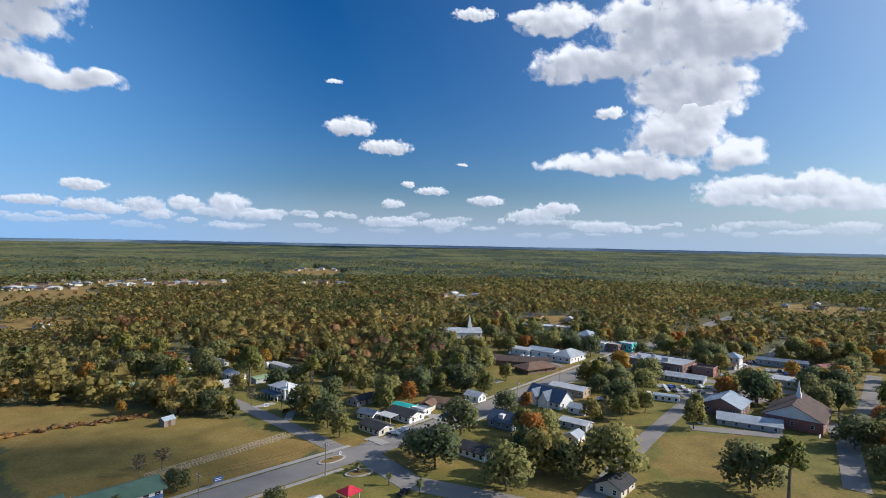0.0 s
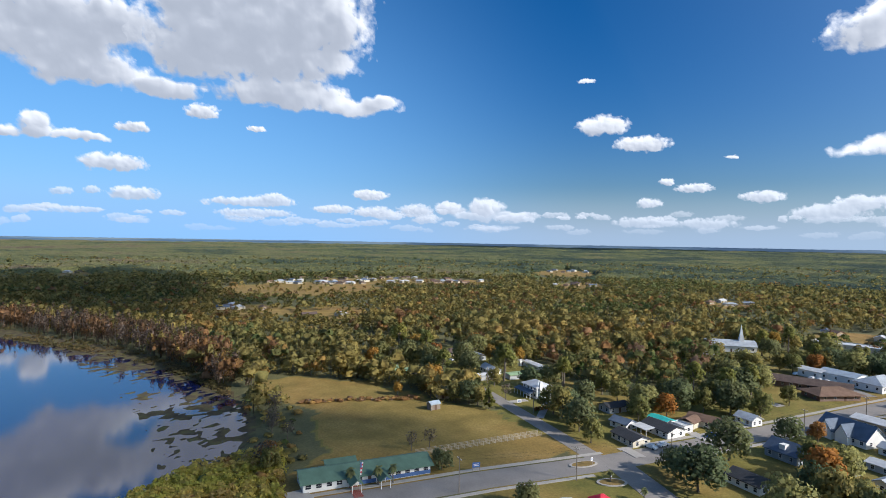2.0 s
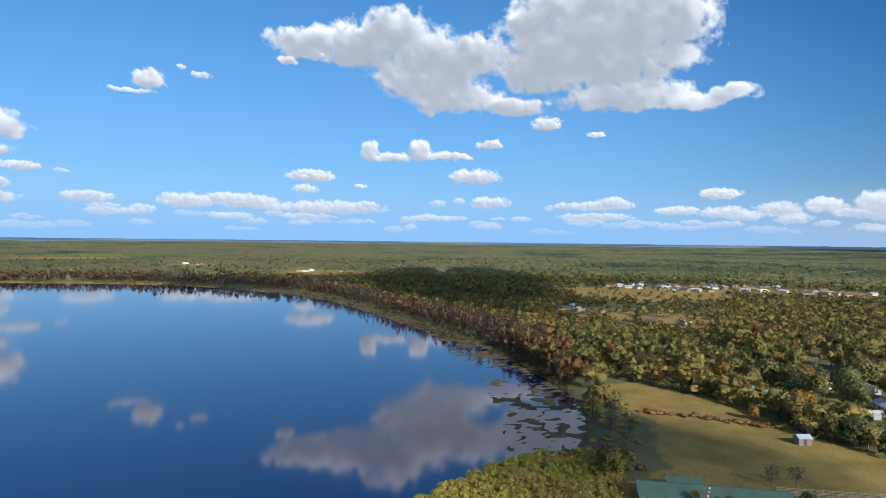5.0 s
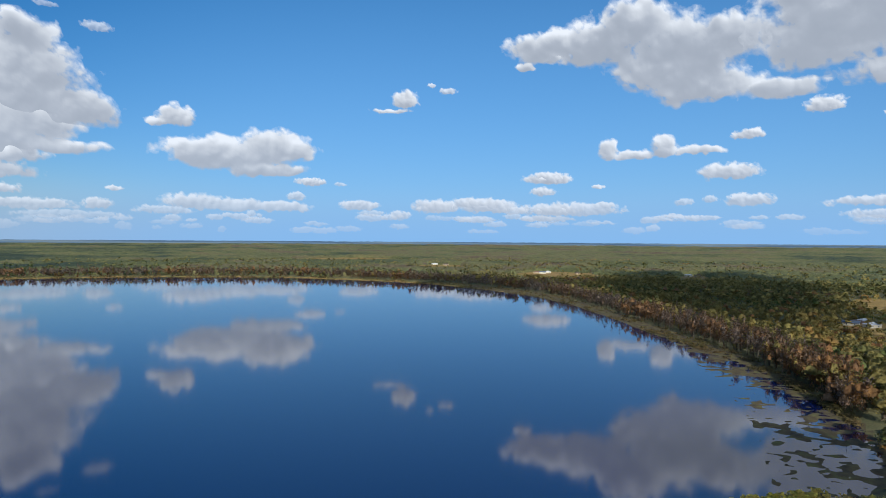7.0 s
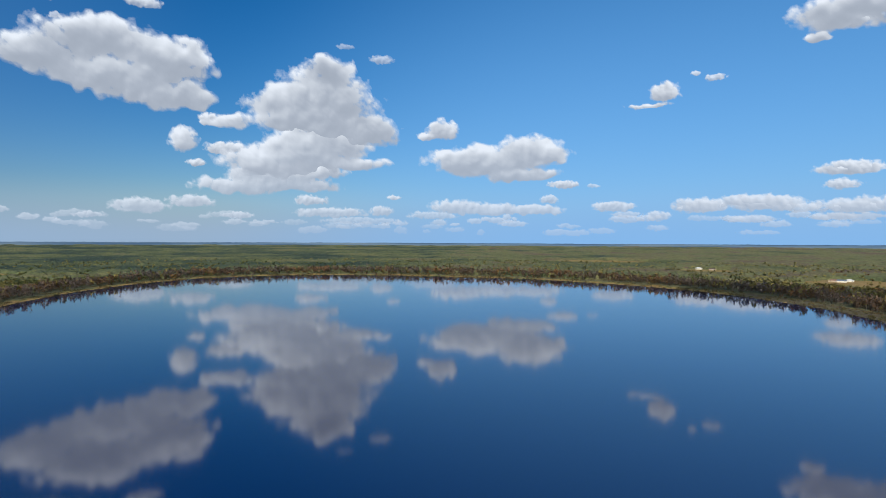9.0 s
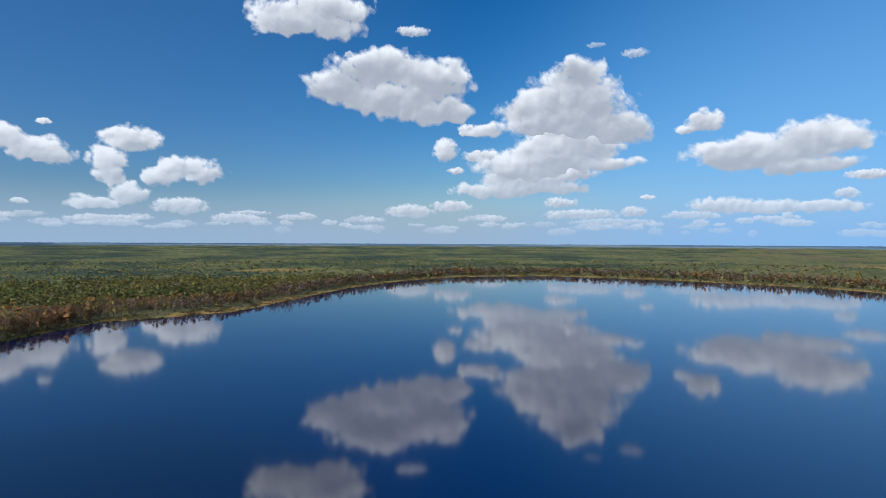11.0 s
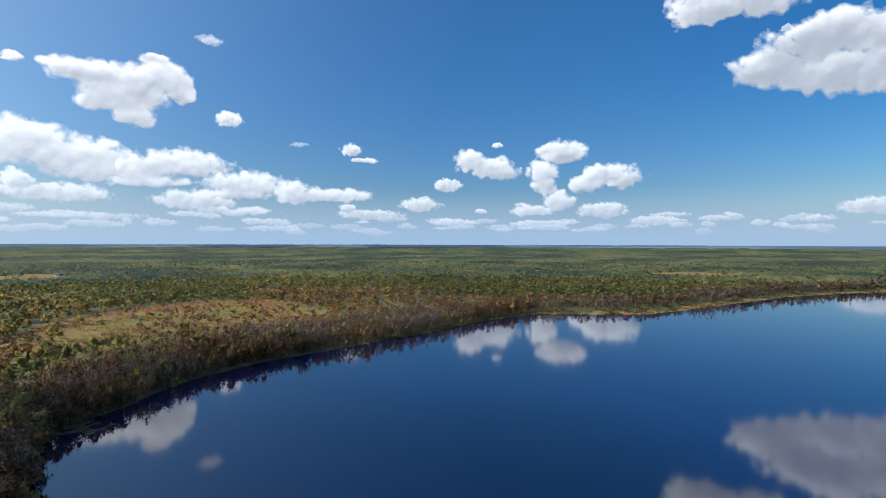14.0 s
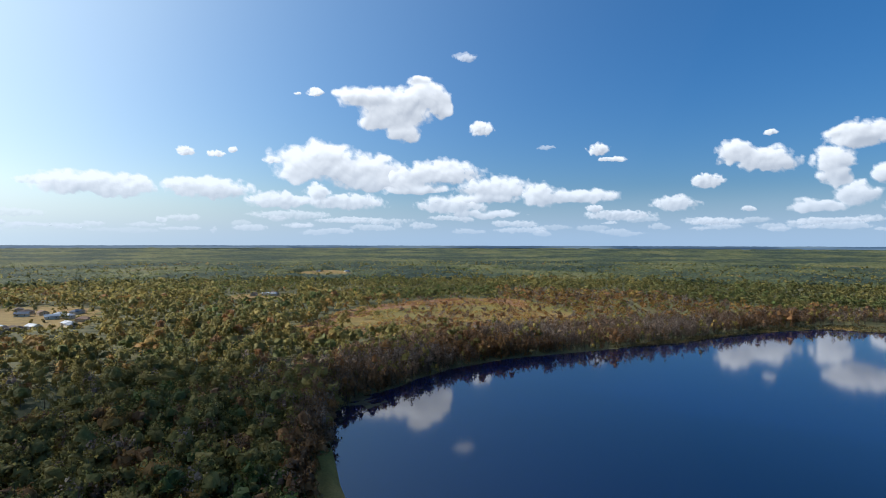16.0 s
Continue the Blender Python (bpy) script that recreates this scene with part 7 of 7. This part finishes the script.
    cloud((206.0, 14.4, 8.0, 2.8), (201.0, 14.4, 6.0, 3.1), (203.4, 13.0, 7.0, 4.1), (202.4, 11.2, 3.6, 2.4), (205.2, 11.9, 3.5, 2.3), (208.3, 14.8, 3.3, 1.4), (201.0, 15.9, 3.2, 0.9), (199.1, 13.4, 2.4, 1.5))
    cloud((211.5, 14.7, 1.6, 0.9))
    cloud((213.2, 14.5, 0.8, 0.3))
    cloud((194.7, 11.5, 2.3, 1.5))
    cloud((196.3, 18.2, 2.1, 0.8), thin=0.5)
    cloud((188.2, 9.6, 1.9, 0.5), thin=0.4)
    cloud((210.9, 8.1, 10.1, 4.1), (207.3, 7.2, 10.1, 3.9), (212.8, 7.2, 5.2, 3.1), (205.7, 6.1, 8.0, 1.8))
    cloud((199.1, 7.0, 9.5, 3.1), (202.6, 6.5, 5.9, 3.0), (201.3, 5.5, 7.2, 1.1))
    cloud((215.5, 8.1, 1.7, 0.8))
    cloud((193.3, 5.6, 7.6, 2.8), (194.4, 4.5, 7.6, 1.3))
    cloud((197.8, 3.9, 6.8, 2.3), (194.4, 3.0, 8.2, 0.9))
    cloud((189.0, 4.9, 4.5, 2.8), (185.5, 4.7, 9.0, 1.7))
    cloud((214.8, 4.2, 7.0, 1.8), (211.3, 5.0, 2.3, 2.0), (208.5, 4.1, 8.3, 1.9))
    cloud((213.9, 2.8, 8.1, 1.0), thin=0.7)
    cloud((205.8, 2.3, 8.6, 0.7), thin=0.6)
    cloud((221.3, 5.1, 7.6, 2.4), (223.3, 5.5, 3.7, 1.6))
    cloud((223.2, 8.5, 1.6, 1.0))
    cloud((220.6, 8.4, 1.7, 0.7), (219.1, 8.9, 1.0, 0.6))
    cloud((230.5, 5.1, 9.3, 2.5), (227.5, 5.1, 3.5, 2.2))
    cloud((223.4, 2.4, 3.0, 0.8), thin=0.7)
    cloud((234.3, 5.2, 3.4, 1.0), thin=0.7)
    cloud((235.8, 2.5, 4.1, 0.8), thin=0.5)


clouds()


def low_clouds():
    """The thin ranks of small far clouds just over the horizon."""
    for low, high, gap in ((0.9, 1.7, 2.2), (1.5, 2.7, 3.2)):
        az = -42.0
        while az < 242:
            w = CR.uniform(1.5, 6.0)
            n = int(CR.integers(1, 4))
            el = CR.uniform(low, high)
            puffs = [(az + CR.uniform(-0.4, 0.4) * w, el + CR.uniform(-0.1, 0.2), w * CR.uniform(0.3, 0.8), CR.uniform(0.35, 0.8)) for _ in range(n)]
            cloud(*puffs, thin=CR.uniform(0.45, 0.9), label="thin bank of far white cloud near the horizon")
            az += w * 0.6 + CR.uniform(0.3, gap)


low_clouds()


def thin_cloud():
    """Thin cumulus that lets part of the sunlight through."""
    k = Mat("cloud_above", 1.0)
    k.color(k.ramp(k.noise(0.01, 3), [(0.3, (0.86, 0.87, 0.88)), (0.7, (0.92, 0.92, 0.92))]))
    gap = k.n.new("ShaderNodeBsdfTransparent")
    out = k.n.new("ShaderNodeMixShader")
    out.inputs["Fac"].default_value = 0.40
    k.l.new(gap.outputs[0], out.inputs[1])
    k.l.new(k.b.outputs[0], out.inputs[2])
    k.l.new(out.outputs[0], k.n["Material Output"].inputs["Surface"])
    return k.m


M_CLOUD_ABOVE = thin_cloud()


def cloud_above(x, y, alt, wide, deep, turn):
    """An unseen flat-based cumulus, added high on the sun's side to shade the land."""
    u, v = np.meshgrid(np.linspace(-1.25, 1.25, 60), np.linspace(-1.25, 1.25, 44), indexing="ij")
    ox, oy = CR.uniform(0, 200, 2)
    q = 1 - (u + 0.5 * (vnoise(u * 2 + ox, v * 2 + oy) - 0.5)) ** 2 - (v + 0.5 * (vnoise(u * 2 + oy, v * 2 + ox) - 0.5)) ** 2
    dens = q + 0.7 * (billow(u * 3 + ox, v * 3 + oy, 4) - 0.4)
    c, s_ = math.cos(radians(turn)), math.sin(radians(turn))
    px, py = x + u * wide * c - v * deep * s_, y + u * wide * s_ + v * deep * c
    na, ne = u.shape
    i, j = np.meshgrid(np.arange(na - 1), np.arange(ne - 1), indexing="ij")
    f = np.stack([i * ne + j, (i + 1) * ne + j, (i + 1) * ne + j + 1, i * ne + j + 1], -1).reshape(-1, 4)
    top = alt + np.clip(dens, 0, 1) * min(wide, deep) * 0.9
    vs = np.concatenate([np.stack([px, py, np.full_like(px, alt)], -1).reshape(-1, 3), np.stack([px, py, top], -1).reshape(-1, 3)])
    dd = np.concatenate([dens.ravel(), dens.ravel()])
    f = np.concatenate([f[:, ::-1], f + na * ne])
    f = f[(dd[f] > 0.05).any(1)]
    used, inv = np.unique(f, return_inverse=True)
    ob = new("cloud", mesh_np("cloud", vs[used], inv.reshape(-1, 4), (M_CLOUD_ABOVE,), dd[used], True))
    return tagged(ob, "unseen white cumulus cloud added to shade the land", "cloud", "clouds in the sky", "structure")


def shade_from(az, r, alt=900.0):
    """Where a cloud at this height stands to shade a spot on the ground."""
    gx, gy = spot(az, r)
    d = alt / math.tan(radians(SUN_EL))
    w = way(SUN_AZ)
    return gx + w.x * d, gy + w.y * d, alt


# out of view, set by their shadows; 1010 m layers only deepen the shade
cloud_above(*shade_from(222, 190), 140, 105, 30)
cloud_above(*shade_from(223, 180, 1010.0), 130, 95, 30)
cloud_above(*shade_from(194, 318), 90, 34, 52)
cloud_above(*shade_from(52, 640), 90, 130, 52)
cloud_above(*shade_from(57, 930), 330, 120, 147)
cloud_above(*shade_from(56, 930, 1010.0), 320, 110, 147)
cloud_above(*shade_from(70, 850), 230, 60, 70)
cloud_above(*shade_from(43.5, 205), 44, 30, 35)
cloud_above(*shade_from(39.5, 178), 58, 40, 40)
